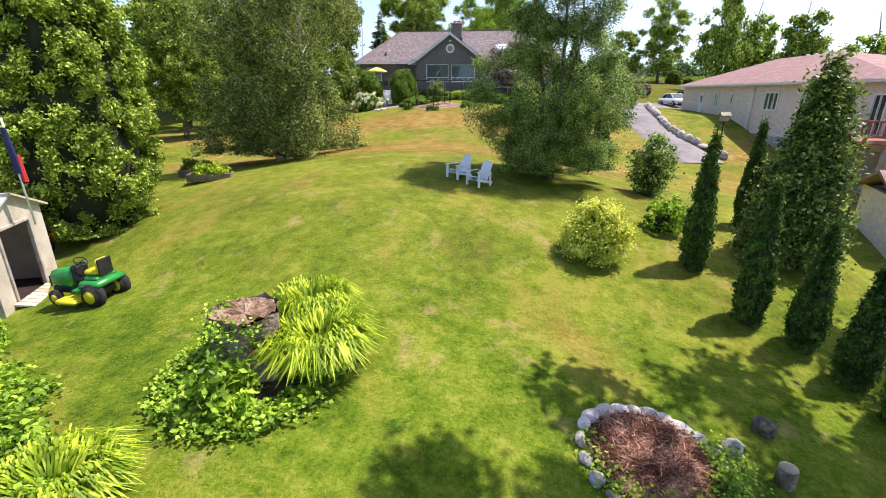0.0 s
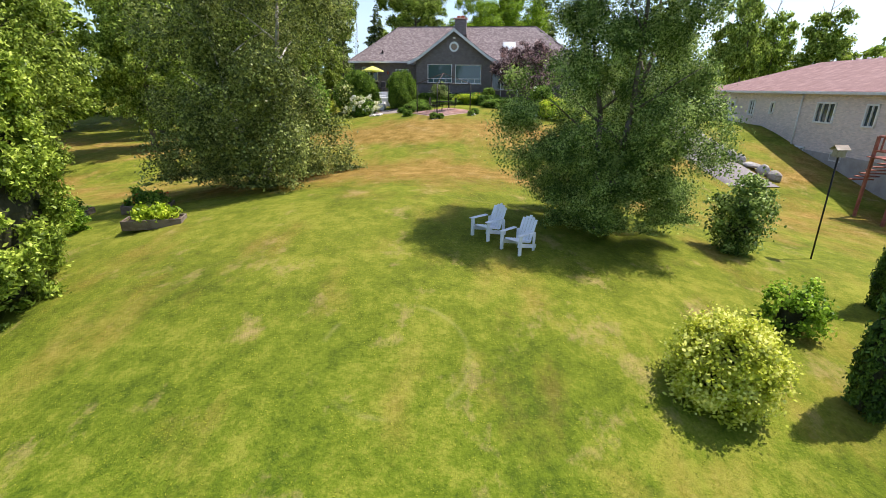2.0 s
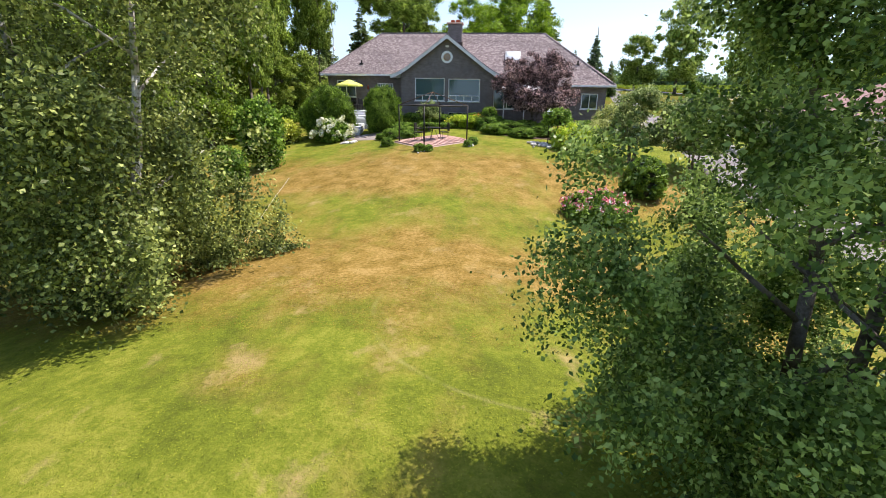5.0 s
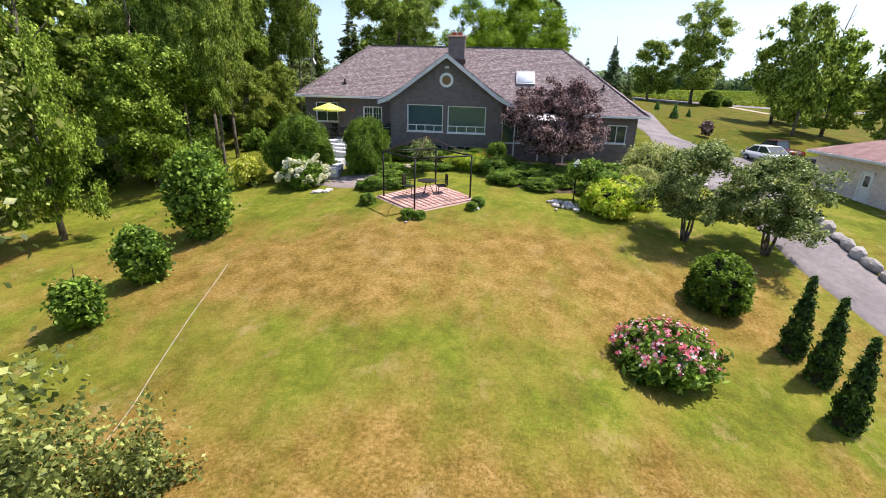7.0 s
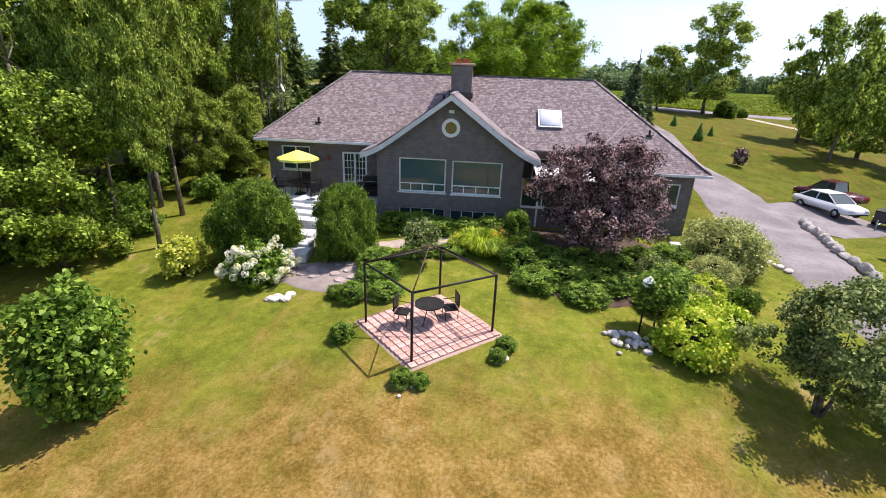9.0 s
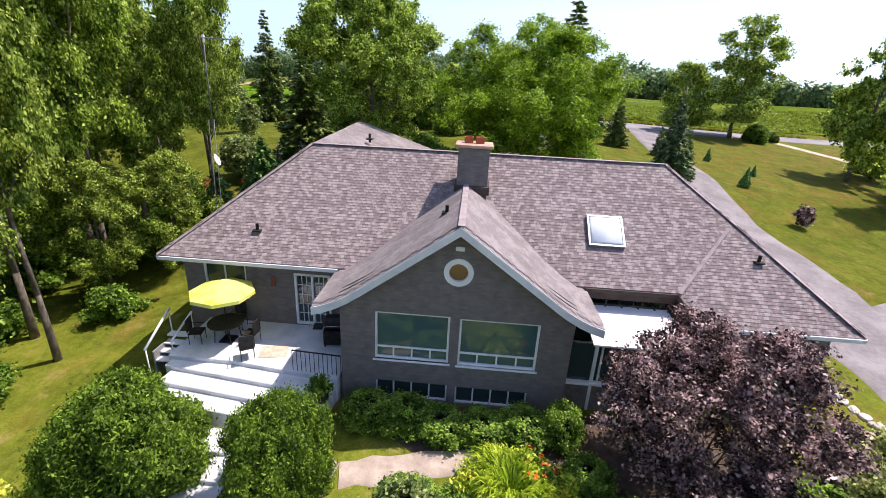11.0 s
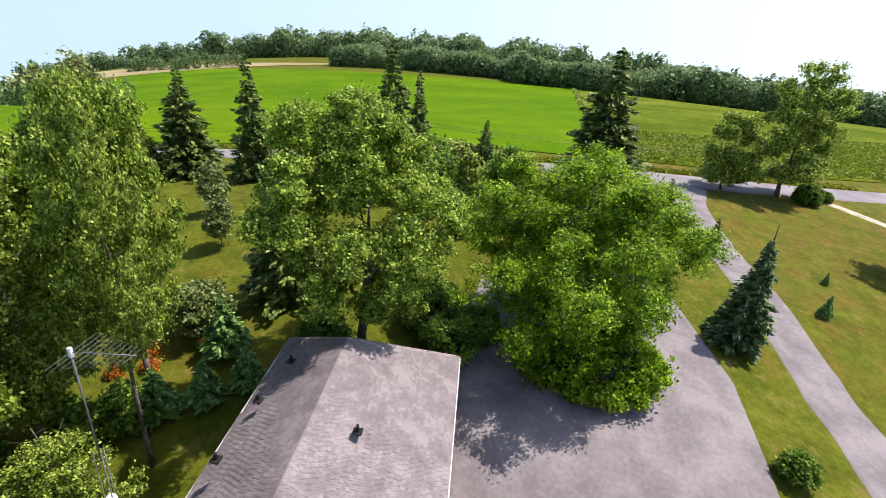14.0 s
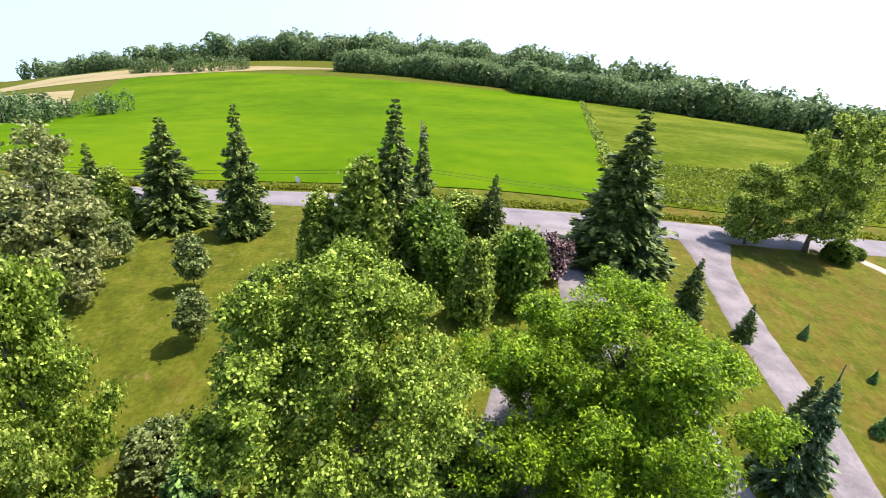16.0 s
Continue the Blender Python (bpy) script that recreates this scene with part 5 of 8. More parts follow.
T_SMALL = trunk_mesh("trunk", M["bark"], 2.0, 0.045, 4, 5, 0.8, 0.35)
T_STEMS = trunk_mesh("trunk", M["bark"], 2.6, 0.06, 5, 4, 1.3, 0.4, stems=5)
T_BIRCH = trunk_mesh("trunk", M["bark_birch"], 9.0, 0.17, 6, 8, 3.0, 0.25, stems=2)
T_BIRCH2 = trunk_mesh("trunk", M["bark"], 8.0, 0.1, 7, 8, 1.7, 0.2, stems=3)
T_BARE = trunk_mesh("trunk", M["bark"], 7.0, 0.22, 9, 0)
T_TWIGS = trunk_mesh("trunk", M["bark"], 0.8, 0.03, 10, 3, 0.5, 0.4, stems=4)
T_POLE = trunk_mesh("trunk", M["bark"], 9.0, 0.2, 8, 0)

# birches beside the lawn
plant("weeping_birch", "large weeping birch with pale trunks and trailing yellow-green leaves", "tree", -5.95, 19.6,
      crown_mesh("crown", M["leaf_birch_old"], 11.0, 4.2, 11, "weep", 1250, 100, 0.068, 0.34, 0.7, 0.22, 1.6, 0.75, boughs=115, bough=0.24), T_BIRCH, 0.45)
plant("birch_tree", "bushy multi-stemmed birch with glossy green leaves over the lawn", "tree", 7.3, 14.0,
      crown_mesh("crown", M["leaf_birch"], 9.4, 2.85, 12, "tent", 1700, 150, 0.039, 0.26, 0.7, 0.26, 1.5, 0.15, boughs=140, bough=0.22), T_BIRCH2, 0.4)
# arborvitae hedge tree by the shed
plant("arborvitae_tree", "huge broad arborvitae with pale-tipped green sprays beside the shed", "tree", -7.4, 8.9,
      crown_mesh("crown", M["leaf_arbor"], 12.0, 2.25, 13, "pillar", 1900, 100, 0.054, 0.15, 0.2, 0.14, 2.1, 0.12, core=0.78, boughs=620, bough=0.1), T_BARE, 0.1)
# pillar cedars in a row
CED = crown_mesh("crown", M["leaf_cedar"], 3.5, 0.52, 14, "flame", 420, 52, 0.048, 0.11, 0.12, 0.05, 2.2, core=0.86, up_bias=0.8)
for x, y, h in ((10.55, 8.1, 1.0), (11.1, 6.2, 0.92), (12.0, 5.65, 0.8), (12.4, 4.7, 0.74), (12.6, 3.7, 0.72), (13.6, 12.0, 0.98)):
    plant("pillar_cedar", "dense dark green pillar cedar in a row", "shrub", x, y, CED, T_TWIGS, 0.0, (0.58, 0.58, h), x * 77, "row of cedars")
plant("juniper_tree", "loose pyramidal juniper with grey-green sprays", "tree", 13.7, 9.6, crown_mesh("crown", M["leaf_spruce"], 5.2, 1.25, 15, "cone", 520, 62, 0.07, 0.24, 0.5, 0.3, 1.8, core=0.3), T_SMALL, 0.1)
plant("golden_shrub", "round golden-leaved shrub standing on the lawn", "shrub", 7.95, 7.7, crown_mesh("crown", M["leaf_gold"], 1.45, 0.7, 16, "dome", 320, 70, 0.046, 0.16, 0.35, 0.14, 1.4, core=0.66), T_TWIGS)
plant("green_shrub", "loose yellow-green shrub beside the cedars", "shrub", 10.5, 10.3, crown_mesh("crown", M["leaf_ivy"], 1.1, 0.55, 17, "dome", 80, 34, 0.06, 0.12, 0.4, 0.2, 1.4, core=0.5), T_TWIGS)
plant("lilac_bush", "leafy green bush at the edge of the lawn", "shrub", 11.2, 14.4, crown_mesh("crown", M["leaf_birch"], 2.2, 0.62, 18, "oval", 170, 40, 0.07, 0.22, 0.5, 0.35, 1.3, core=0.45), T_TWIGS)
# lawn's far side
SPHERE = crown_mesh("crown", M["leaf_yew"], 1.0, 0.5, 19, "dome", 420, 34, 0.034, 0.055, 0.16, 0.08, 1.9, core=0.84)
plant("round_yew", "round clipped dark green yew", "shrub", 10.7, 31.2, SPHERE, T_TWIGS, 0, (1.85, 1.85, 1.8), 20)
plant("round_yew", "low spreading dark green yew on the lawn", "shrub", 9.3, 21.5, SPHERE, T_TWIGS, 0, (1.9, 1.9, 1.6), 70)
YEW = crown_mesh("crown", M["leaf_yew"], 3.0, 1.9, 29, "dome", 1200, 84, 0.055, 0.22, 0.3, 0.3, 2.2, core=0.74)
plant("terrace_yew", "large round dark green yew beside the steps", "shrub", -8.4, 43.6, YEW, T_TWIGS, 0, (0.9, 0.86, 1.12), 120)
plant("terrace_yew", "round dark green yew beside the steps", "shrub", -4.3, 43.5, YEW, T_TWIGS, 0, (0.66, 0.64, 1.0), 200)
for x, y, h, r, s in ((-9.1, 34.3, 3.5, 1.15, 31), (-8.85, 30.3, 1.9, 0.6, 32), (-9.0, 27.7, 1.4, 0.48, 33)):
    plant("young_maple", "dense young leafy tree with foliage down to the grass", "tree", x, y, crown_mesh("crown", M["leaf_shrub"], h, r, s, "oval", 190, 42, 0.13 if h > 2 else 0.1, 0.13 * r + 0.12, 0.35, 0.14, 1.3, core=0.6), T_SMALL, 0.08, group="young trees by the lawn")
CONE = crown_mesh("crown", M["leaf_cedar"], 2.45, 0.44, 34, "cone", 260, 26, 0.065, 0.09, 0.1, 0.04, 2.0, core=0.88, up_bias=0.8)
for x, y, h in ((12.15, 29.3, 1.0), (12.35, 28.3, 1.02), (12.0, 26.7, 1.0)):
    plant("cone_cedar", "clipped cone-shaped dark green cedar", "shrub", x, y, CONE, None, 0, (0.76, 0.76, h), x * 50, "cone cedars by the driveway")
LIL = crown_mesh("crown", M["leaf_lilac"], 2.6, 1.75, 35, "broad", 420, 60, 0.075, 0.22, 0.6, 0.25, 1.4, boughs=34, bough=0.28)
plant("lilac_tree", "spreading multi-stemmed lilac with grey-green leaves", "tree", 11.4, 36.0, LIL, T_STEMS, 1.2, (1, 1, 1), 0, "lilacs")
plant("lilac_tree", "spreading multi-stemmed lilac with grey-green leaves", "tree", 14.6, 35.7, LIL, T_STEMS, 1.2, (1.05, 1.05, 0.98), 130, "lilacs")
plant("coneflower_bush", "bushy bed of pink coneflowers in full bloom", "flower bed", 7.9, 27.7, crown_mesh("leaves", M["leaf_shrub"], 0.95, 1.2, 36, "dome", 300, 26, 0.09, 0.16, 0.35, 0.1, 2.4, core=0.6, extra=(M["petal_pink"], 620, 0.085, 0.6)), T_TWIGS,  crown_name="bloom")
plant("purple_leaf_tree", "broad purple-leaved plum tree in front of the house", "tree", 6.7, 44.4, crown_mesh("crown", M["leaf_purple"], 3.7, 2.75, 37, "dome", 1100, 60, 0.066, 0.2, 0.6, 0.22, 1.4, boughs=120, bough=0.2), T_STEMS, 1.35)
plant("hydrangea", "hydrangea covered in round cream-white flower heads", "shrub", -7.4, 41.4, crown_mesh("leaves", M["leaf_shrub"], 1.4, 1.1, 38, "dome", 170, 30, 0.13, 0.2, 0.35, 0.1, 1.3, core=0.6, extra=(M["petal_white"], 115, 0.135, 0.15)), T_TWIGS,  crown_name="bloom")
plant("lime_shrub", "bright yellow-green mounded shrub by the rock pile", "shrub", 8.5, 37.8, crown_mesh("crown", M["leaf_lime"], 1.4, 1.05, 39, "dome", 200, 30, 0.1, 0.18, 0.3, 0.1, 1.3, core=0.65), T_TWIGS)
for x, y, k in ((10.4, 39.3, 0.7), (9.6, 40.4, 0.5)):
    plant("lime_shrub", "small yellow-green mounded shrub", "shrub", x, y, crown_mesh("crown", M["leaf_lime"], 1.4 * k, 1.05 * k, 40 + int(x), "dome", 120, 26, 0.08, 0.14, 0.3, 0.1, 1.3, core=0.65), T_TWIGS)
VAR = crown_mesh("crown", M["leaf_varieg"], 2.2, 1.5, 42, "dome", 420, 44, 0.07, 0.2, 0.35, 0.15, 1.4, core=0.6)
plant("variegated_dogwood", "pale variegated dogwood by the house corner", "shrub", 12.7, 45.0, VAR, T_TWIGS, 0, (1.1, 1.1, 1))
plant("variegated_dogwood", "pale variegated shrub in the garden bed", "shrub", 11.2, 42.6, VAR, T_TWIGS, 0, (0.7, 0.7, 0.6), 80)
plant("yellow_shrub", "yellow-leaved upright shrub at the edge of the trees", "shrub", -11.1, 42.0, crown_mesh("crown", M["leaf_gold"], 1.6, 0.78, 43, "oval", 140, 30, 0.1, 0.18, 0.4, 0.15, 1.5, core=0.5), T_TWIGS)
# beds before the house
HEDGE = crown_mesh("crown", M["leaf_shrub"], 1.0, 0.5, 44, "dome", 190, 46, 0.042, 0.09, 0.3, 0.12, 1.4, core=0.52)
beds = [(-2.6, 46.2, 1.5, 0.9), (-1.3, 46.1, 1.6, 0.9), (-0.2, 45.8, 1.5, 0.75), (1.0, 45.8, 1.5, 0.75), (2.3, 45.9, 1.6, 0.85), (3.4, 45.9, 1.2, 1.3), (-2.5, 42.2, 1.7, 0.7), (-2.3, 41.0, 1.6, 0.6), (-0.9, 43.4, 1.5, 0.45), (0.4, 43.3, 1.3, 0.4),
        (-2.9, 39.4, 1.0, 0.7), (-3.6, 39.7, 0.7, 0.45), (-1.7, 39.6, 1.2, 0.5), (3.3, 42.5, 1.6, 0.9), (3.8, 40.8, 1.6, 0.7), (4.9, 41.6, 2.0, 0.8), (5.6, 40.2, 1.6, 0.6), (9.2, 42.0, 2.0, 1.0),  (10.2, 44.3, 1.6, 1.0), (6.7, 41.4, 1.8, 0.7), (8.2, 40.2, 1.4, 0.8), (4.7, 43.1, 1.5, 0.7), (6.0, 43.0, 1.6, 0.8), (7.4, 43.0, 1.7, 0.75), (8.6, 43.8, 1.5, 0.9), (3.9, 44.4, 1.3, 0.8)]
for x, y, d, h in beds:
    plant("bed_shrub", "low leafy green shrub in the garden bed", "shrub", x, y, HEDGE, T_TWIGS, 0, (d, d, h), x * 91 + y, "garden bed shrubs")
for x, y, d in ((-0.35, 35.05, 0.6), (0.15, 35.0, 0.5), (2.55, 36.7, 0.6), (2.3, 36.2, 0.5), (-2.6, 37.0, 0.7)):
    plant("box_ball", "small rounded green box plant edged with stones", "shrub", x, y, HEDGE, T_TWIGS, 0, (d, d, d * 0.75), x * 50, "box plants round the gazebo")
plant("standard_tree", "small lollipop-shaped tree on a thin stem", "tree", -0.75, 42.2, crown_mesh("crown", M["leaf_lilac"], 1.1, 0.65, 46, "dome", 110, 30, 0.08, 0.14, 0.4, 0.12, 1.3, core=0.5), trunk_mesh("trunk", M["bark"], 1.4, 0.035, 47, 3, 0.5, 0.7), 0.85)
plant("standard_tree", "small dark-leaved tree on a thin stem by the rocks", "tree", 7.6, 38.6, crown_mesh("crown", M["leaf_shrub"], 0.9, 0.8, 48, "dome", 110, 30, 0.09, 0.16, 0.4, 0.12, 1.3, core=0.5), trunk_mesh("trunk", M["bark"], 1.7, 0.04, 49, 3, 0.5, 0.7), 1.2)


def blade_clump(name, mat, radius, height, n, seed, width=0.035, spread=0.75):
    """Arching strap leaves fanning from the ground, three quads each."""
    rng = np.random.default_rng(seed)
    a = rng.uniform(0, 6.28, n)
    r0 = radius * 0.75 * np.sqrt(rng.uniform(0, 1, n))
    th = rng.uniform(0, 6.28, n)
    base = np.stack([np.cos(th) * r0, np.sin(th) * r0, np.zeros(n)], 1)
    d = np.stack([np.cos(a), np.sin(a), np.zeros(n)], 1) * 0.6 + unit(base + 1e-3) * 0.7
    d[:, 2] = 0
    d = unit(d)
    L, H = height * spread * rng.uniform(0.6, 1.3, (n, 1)), height * rng.uniform(0.7, 1.15, (n, 1))
    side = np.stack([-d[:, 1], d[:, 0], np.zeros(n)], 1) * width
    up = np.array([0, 0, 1.0])
    p = [base, base + d * L * 0.25 + up * H * 0.7, base + d * L * 0.65 + up * H, base + d * L * 1.15 + up * H * 0.72]
    w = [0.7, 1.0, 0.8, 0.1]
    v = [np.stack([p[i] - side * w[i], p[i] + side * w[i], p[i + 1] + side * w[i + 1], p[i + 1] - side * w[i + 1]], 1) for i in range(3)]
    return quads(name, np.concatenate(v), [mat])


LILY = blade_clump("blades", M["leaf_lily"], 0.75, 0.75, 1700, 50, 0.02)
plant("daylily_clump", "large clump of arching bright green daylily leaves beside the stump", "plant", 2.7, 2.35, LILY, None, 0, (0.82, 0.95, 0.9), crown_name="leaf_tuft")
plant("daylily_clump", "clump of arching bright green daylily leaves behind the stump", "plant", 2.15, 3.45, LILY, None, 0, (0.75, 0.75, 0.85), 70, crown_name="leaf_tuft")
plant("daylily_clump", "yellow-green daylily clump with flowers before the house", "plant", 1.8, 43.7, LILY, None, 0, (1.35, 0.9, 1.0), 130, crown_name="leaf_tuft")
plant("daylily_clump", "bright green grassy clump at the corner of the bed", "plant", 0.8, -0.5, LILY, None, 0, (0.75, 0.75, 0.7), 200, crown_name="leaf_tuft")
plant("red_bee_balm", "patch of red flowers in the house garden", "flower bed", 2.6, 44.2, crown_mesh("leaves", M["leaf_shrub"], 0.8, 0.5, 51, "dome", 60, 26, 0.07, 0.12, 0.4, 0.1, 2.0, core=0.4, extra=(M["petal_red"], 60, 0.07, 0.5)), T_TWIGS,  crown_name="bloom")

BLOOMS = ((0.9, 44.0, 0.55, "petal_gold", "patch of yellow lilies in the house garden"), (2.2, 44.5, 0.5, "petal_red", "patch of red lilies in the house garden"), (3.1, 44.0, 0.45, "petal_gold", "patch of yellow lilies by the purple tree"),
          (9.6, 42.9, 0.4, "petal_red", "red flowers among the bed shrubs"), (8.0, 41.3, 0.4, "petal_pink", "pink flowers among the bed shrubs"))
for x, y, r, mat, lab in BLOOMS:
    plant("flower_patch", lab, "flower bed", x, y, crown_mesh("leaves", M["leaf_lime"], 0.7, r, int(x * 10) + 500, "dome", 60, 26, 0.06, 0.12, 0.5, 0.2, 2.4, core=0.4, extra=(M[mat], 70, 0.06, 0.45)), T_TWIGS, group="garden flowers", crown_name="bloom")
for i, (x, y, s_, mat, lab) in enumerate(((10.6, 41.6, 1.0, "leaf_lime", "bright lime-green mound in the garden bed"), (11.6, 43.6, 0.9, "leaf_lime", "yellow-green shrub in the garden bed"), (9.9, 40.9, 0.8, "leaf_varieg", "pale variegated mound in the garden bed"), (8.9, 42.6, 1.1, "leaf_lilac", "grey-green shrub in the garden bed"), (11.9, 41.3, 0.8, "leaf_yew", "dark green mound at the bed's end"))):
    plant("bed_mound", lab, "shrub", x, y, crown_mesh("crown", M[mat], 0.95 * s_, 0.7 * s_, 520 + i, "dome", 170, 34, 0.055, 0.12, 0.4, 0.2, 1.5, core=0.6), T_TWIGS, group="mixed bed")

# woods along the side
WOODS = [crown_mesh("crown", M["leaf_wood"], 9.5, 3.1, 60, "oval", 900, 50, 0.115, 0.3, 0.8, 0.28, 1.4, boughs=100, bough=0.22),
         crown_mesh("crown", M["leaf_wood"], 8.5, 2.9, 61, "broad", 860, 50, 0.115, 0.3, 0.8, 0.3, 1.4, boughs=90, bough=0.22),
         crown_mesh("crown", M["leaf_maple"], 8.0, 3.0, 62, "dome", 880, 50, 0.115, 0.3, 0.8, 0.25, 1.4, boughs=95, bough=0.22)]
WOODS_FAR = [crown_mesh("crown", M["leaf_wood"], 9.5, 3.1, 160, "oval", 520, 28, 0.21, 0.36, 0.75, 0.28, 1.4, boughs=70, bough=0.25),
             crown_mesh("crown", M["leaf_wood"], 8.5, 2.9, 161, "broad", 500, 28, 0.21, 0.36, 0.75, 0.3, 1.4, boughs=64, bough=0.25),
             crown_mesh("crown", M["leaf_maple"], 8.0, 3.0, 162, "dome", 500, 28, 0.21, 0.36, 0.75, 0.25, 1.4, boughs=66, bough=0.25)]
wood = [(-15.8, 34.2, 2, 0.62, 1.05, 0.9), (-19.5, 31.0, 0, 0.9, 1.0, 1.4), (-17.2, 42.5, 2, 1.0, 1.0, 0.6), (-17.6, 50.0, 1, 0.75, 1.35, 5.0), (-19.8, 56.2, 0, 0.8, 1.3, 4.5), (-15.4, 48.7, 1, 0.62, 1.3, 5.0), (-18.0, 55.0, 2, 0.8, 1.4, 4.8),
        (-14.0, 44.6, 0, 0.5, 0.95, 4.0), (-24.0, 38.0, 1, 1.1, 1.25, 2.0), (-26.0, 45.0, 0, 1.2, 1.3, 2.0), (-23.0, 52.0, 2, 1.1, 1.2, 3.0), (-30.0, 33.0, 0, 1.2, 1.3, 1.5), (-22.0, 24.0, 1, 1.1, 1.2, 1.0), (-28.0, 58.0, 1, 1.2, 1.2, 3.0),
        (-21.0, 17.0, 0, 1.0, 1.2, 0.6), (-33.0, 48.0, 1, 1.3, 1.3, 1.0), (-35.0, 40.0, 2, 1.3, 1.3, 1.0), (-19.0, 59.4, 0, 0.85, 1.1, 3.5), (-22.5, 63.5, 2, 0.95, 1.15, 3.5), (-25.0, 69.0, 1, 0.9, 1.0, 2.5), (-16.8, 53.5, 1, 0.55, 0.6, 2.0)]
wood += [(-16.8, 63.2, 2, 0.74, 1.3, 4.0), (-15.0, 60.2, 0, 0.55, 1.05, 5.5), (-15.2, 56.2, 1, 0.62, 0.62, 0.8), (-17.3, 46.2, 0, 0.6, 1.1, 4.5), (-21.0, 47.0, 1, 0.7, 0.9, 2.5), (-24.5, 56.5, 2, 0.9, 1.0, 2.5), (-29.0, 50.5, 0, 1.1, 1.2, 1.5), (-27.5, 64.0, 0, 1.0, 1.1, 2.5), (-20.5, 37.0, 2, 0.7, 0.8, 1.0), (-30.5, 70.0, 2, 1.0, 1.0, 2.0), (-19.8, 52.6, 2, 0.6, 0.75, 3.0)]
for i, (x, y, k, sx, sz, lift) in enumerate(wood):
    plant("woodland_tree", "tall leafy tree at the edge of the wood", "tree", x, y, (WOODS if x > -22.6 else WOODS_FAR)[k], T_SLIM, lift, (sx, sx, sz), i * 67, "woodland edge")
UNDER = crown_mesh("crown", M["leaf_shrub"], 1.6, 1.1, 67, "dome", 200, 34, 0.11, 0.22, 0.6, 0.3, 1.4, boughs=24, bough=0.3)
for i, (x, y, s) in enumerate(((-16.6, 46.5, 1.0), (-19.2, 48.8, 1.3), (-15.4, 51.8, 0.9), (-21.5, 54.2, 1.4), (-17.6, 57.4, 1.1), (-19.5, 61.4, 1.3), (-23.0, 59.0, 1.5), (-18.3, 44.2, 0.9), (-21.8, 42.5, 1.2), (-17.2, 62.2, 1.2))):
    plant("understory_shrub", "loose leafy shrub under the trees", "shrub", x, y, UNDER, T_TWIGS, 0, (s, s, s), i * 83, "understory")
plant("grey_willow", "tall silvery-green tree beside the front lawn", "tree", -34.5, 82.0, crown_mesh("crown", M["leaf_willow"], 12.0, 4.2, 63, "oval", 560, 40, 0.22, 0.5, 0.6, 0.25, 1.6, boughs=42, bough=0.28), T_SLIM, 1.2)

# behind the house
plant("silver_maple", "tall silver maple with a rounded crown behind the garage", "tree", -7.1, 66.5, crown_mesh("crown", M["leaf_maple"], 9.9, 4.5, 64, "broad", 1700, 84, 0.1, 0.3, 0.75, 0.22, 1.4, boughs=110, bough=0.21), T_BIG, 3.8)
plant("locust_tree", "wide spreading honey locust in the drive's island", "tree", 4.1, 70.6, crown_mesh("crown", M["leaf_locust"], 9.0, 6.4, 65, "broad", 2300, 88, 0.082, 0.36, 0.75, 0.2, 2.2, up_bias=0.8, boughs=125, bough=0.2), T_BIG, 1.7)
plant("island_hedge", "dense low green planting under the locust", "shrub", 5.5, 68.0, crown_mesh("crown", M["leaf_locust"], 2.2, 4.1, 66, "dome", 420, 34, 0.15, 0.36, 0.25, 0.1, 1.6, core=0.8, shape_xy=(1, 0.72)), T_TWIGS)
for i, (x, y, s) in enumerate(((-2.5, 68.0, 1.0), (-0.8, 69.5, 0.8), (-4.0, 70.5, 1.1), (-9.5, 67.5, 0.9))):
    plant("shade_shrub", "leafy shrub under the maple", "shrub", x, y, HEDGE, T_TWIGS, 0, (3.0 * s, 3.0 * s, 2.6 * s), i * 80, "shrubs behind the garage")
SPR = conifer_mesh("crown", M["leaf_spruce"], 12.0, 3.0, 70, 34, 15, 44, 0.36, 0.3, ragged=0.35)
SPR2 = conifer_mesh("crown", M["leaf_spruce"], 12.0, 2.6, 71, 34, 15, 44, 0.33, 0.22, ragged=0.35)
BLUE = conifer_mesh("crown", M["leaf_bluespruce"], 8.0, 2.2, 72, 30, 13, 34, 0.36, 0.25)
PINE = conifer_mesh("crown", M["leaf_pine"], 3.2, 1.2, 73, 18, 11, 30, 0.3, 0.0)
for x, y, mesh, s, h in ((-36.4, 98.2, SPR, 1.55, 0.98), (-27.4, 96.8, SPR2, 1.2, 1.13), (-10.7, 92.6, SPR, 1.3, 1.25), (-8.6, 97.0, SPR2, 0.9, 1.02), (-1.1, 101.6, SPR2, 0.78, 0.59), (11.6, 97.8, SPR, 2.1, 1.32), (16.5, 89.9, SPR2, 0.62, 0.48),
                         (-13.6, 72.4, SPR, 1.0, 0.8), (-51.0, 99.0, SPR2, 1.0, 0.95), (20.9, 88.2, SPR2, 0.38, 0.29), (19.6, 78.2, SPR2, 0.45, 0.38), (-46.0, 99.0, SPR2, 0.9, 0.7)):
    plant("spruce_tree", "dark green spruce with drooping boughs", "tree", x, y, mesh, T_POLE, 0.1, (s, s, h), x * 37, "spruces")
plant("blue_spruce", "blue-green spruce beside the drive", "tree", 16.4, 73.6, BLUE, T_POLE, 0.05, (0.95, 0.95, 0.95), 40)
plant("blue_spruce", "smaller blue-green spruce before the big dark one", "tree", 13.8, 94.8, BLUE, T_POLE, 0.05, (0.8, 0.8, 0.78), 130)
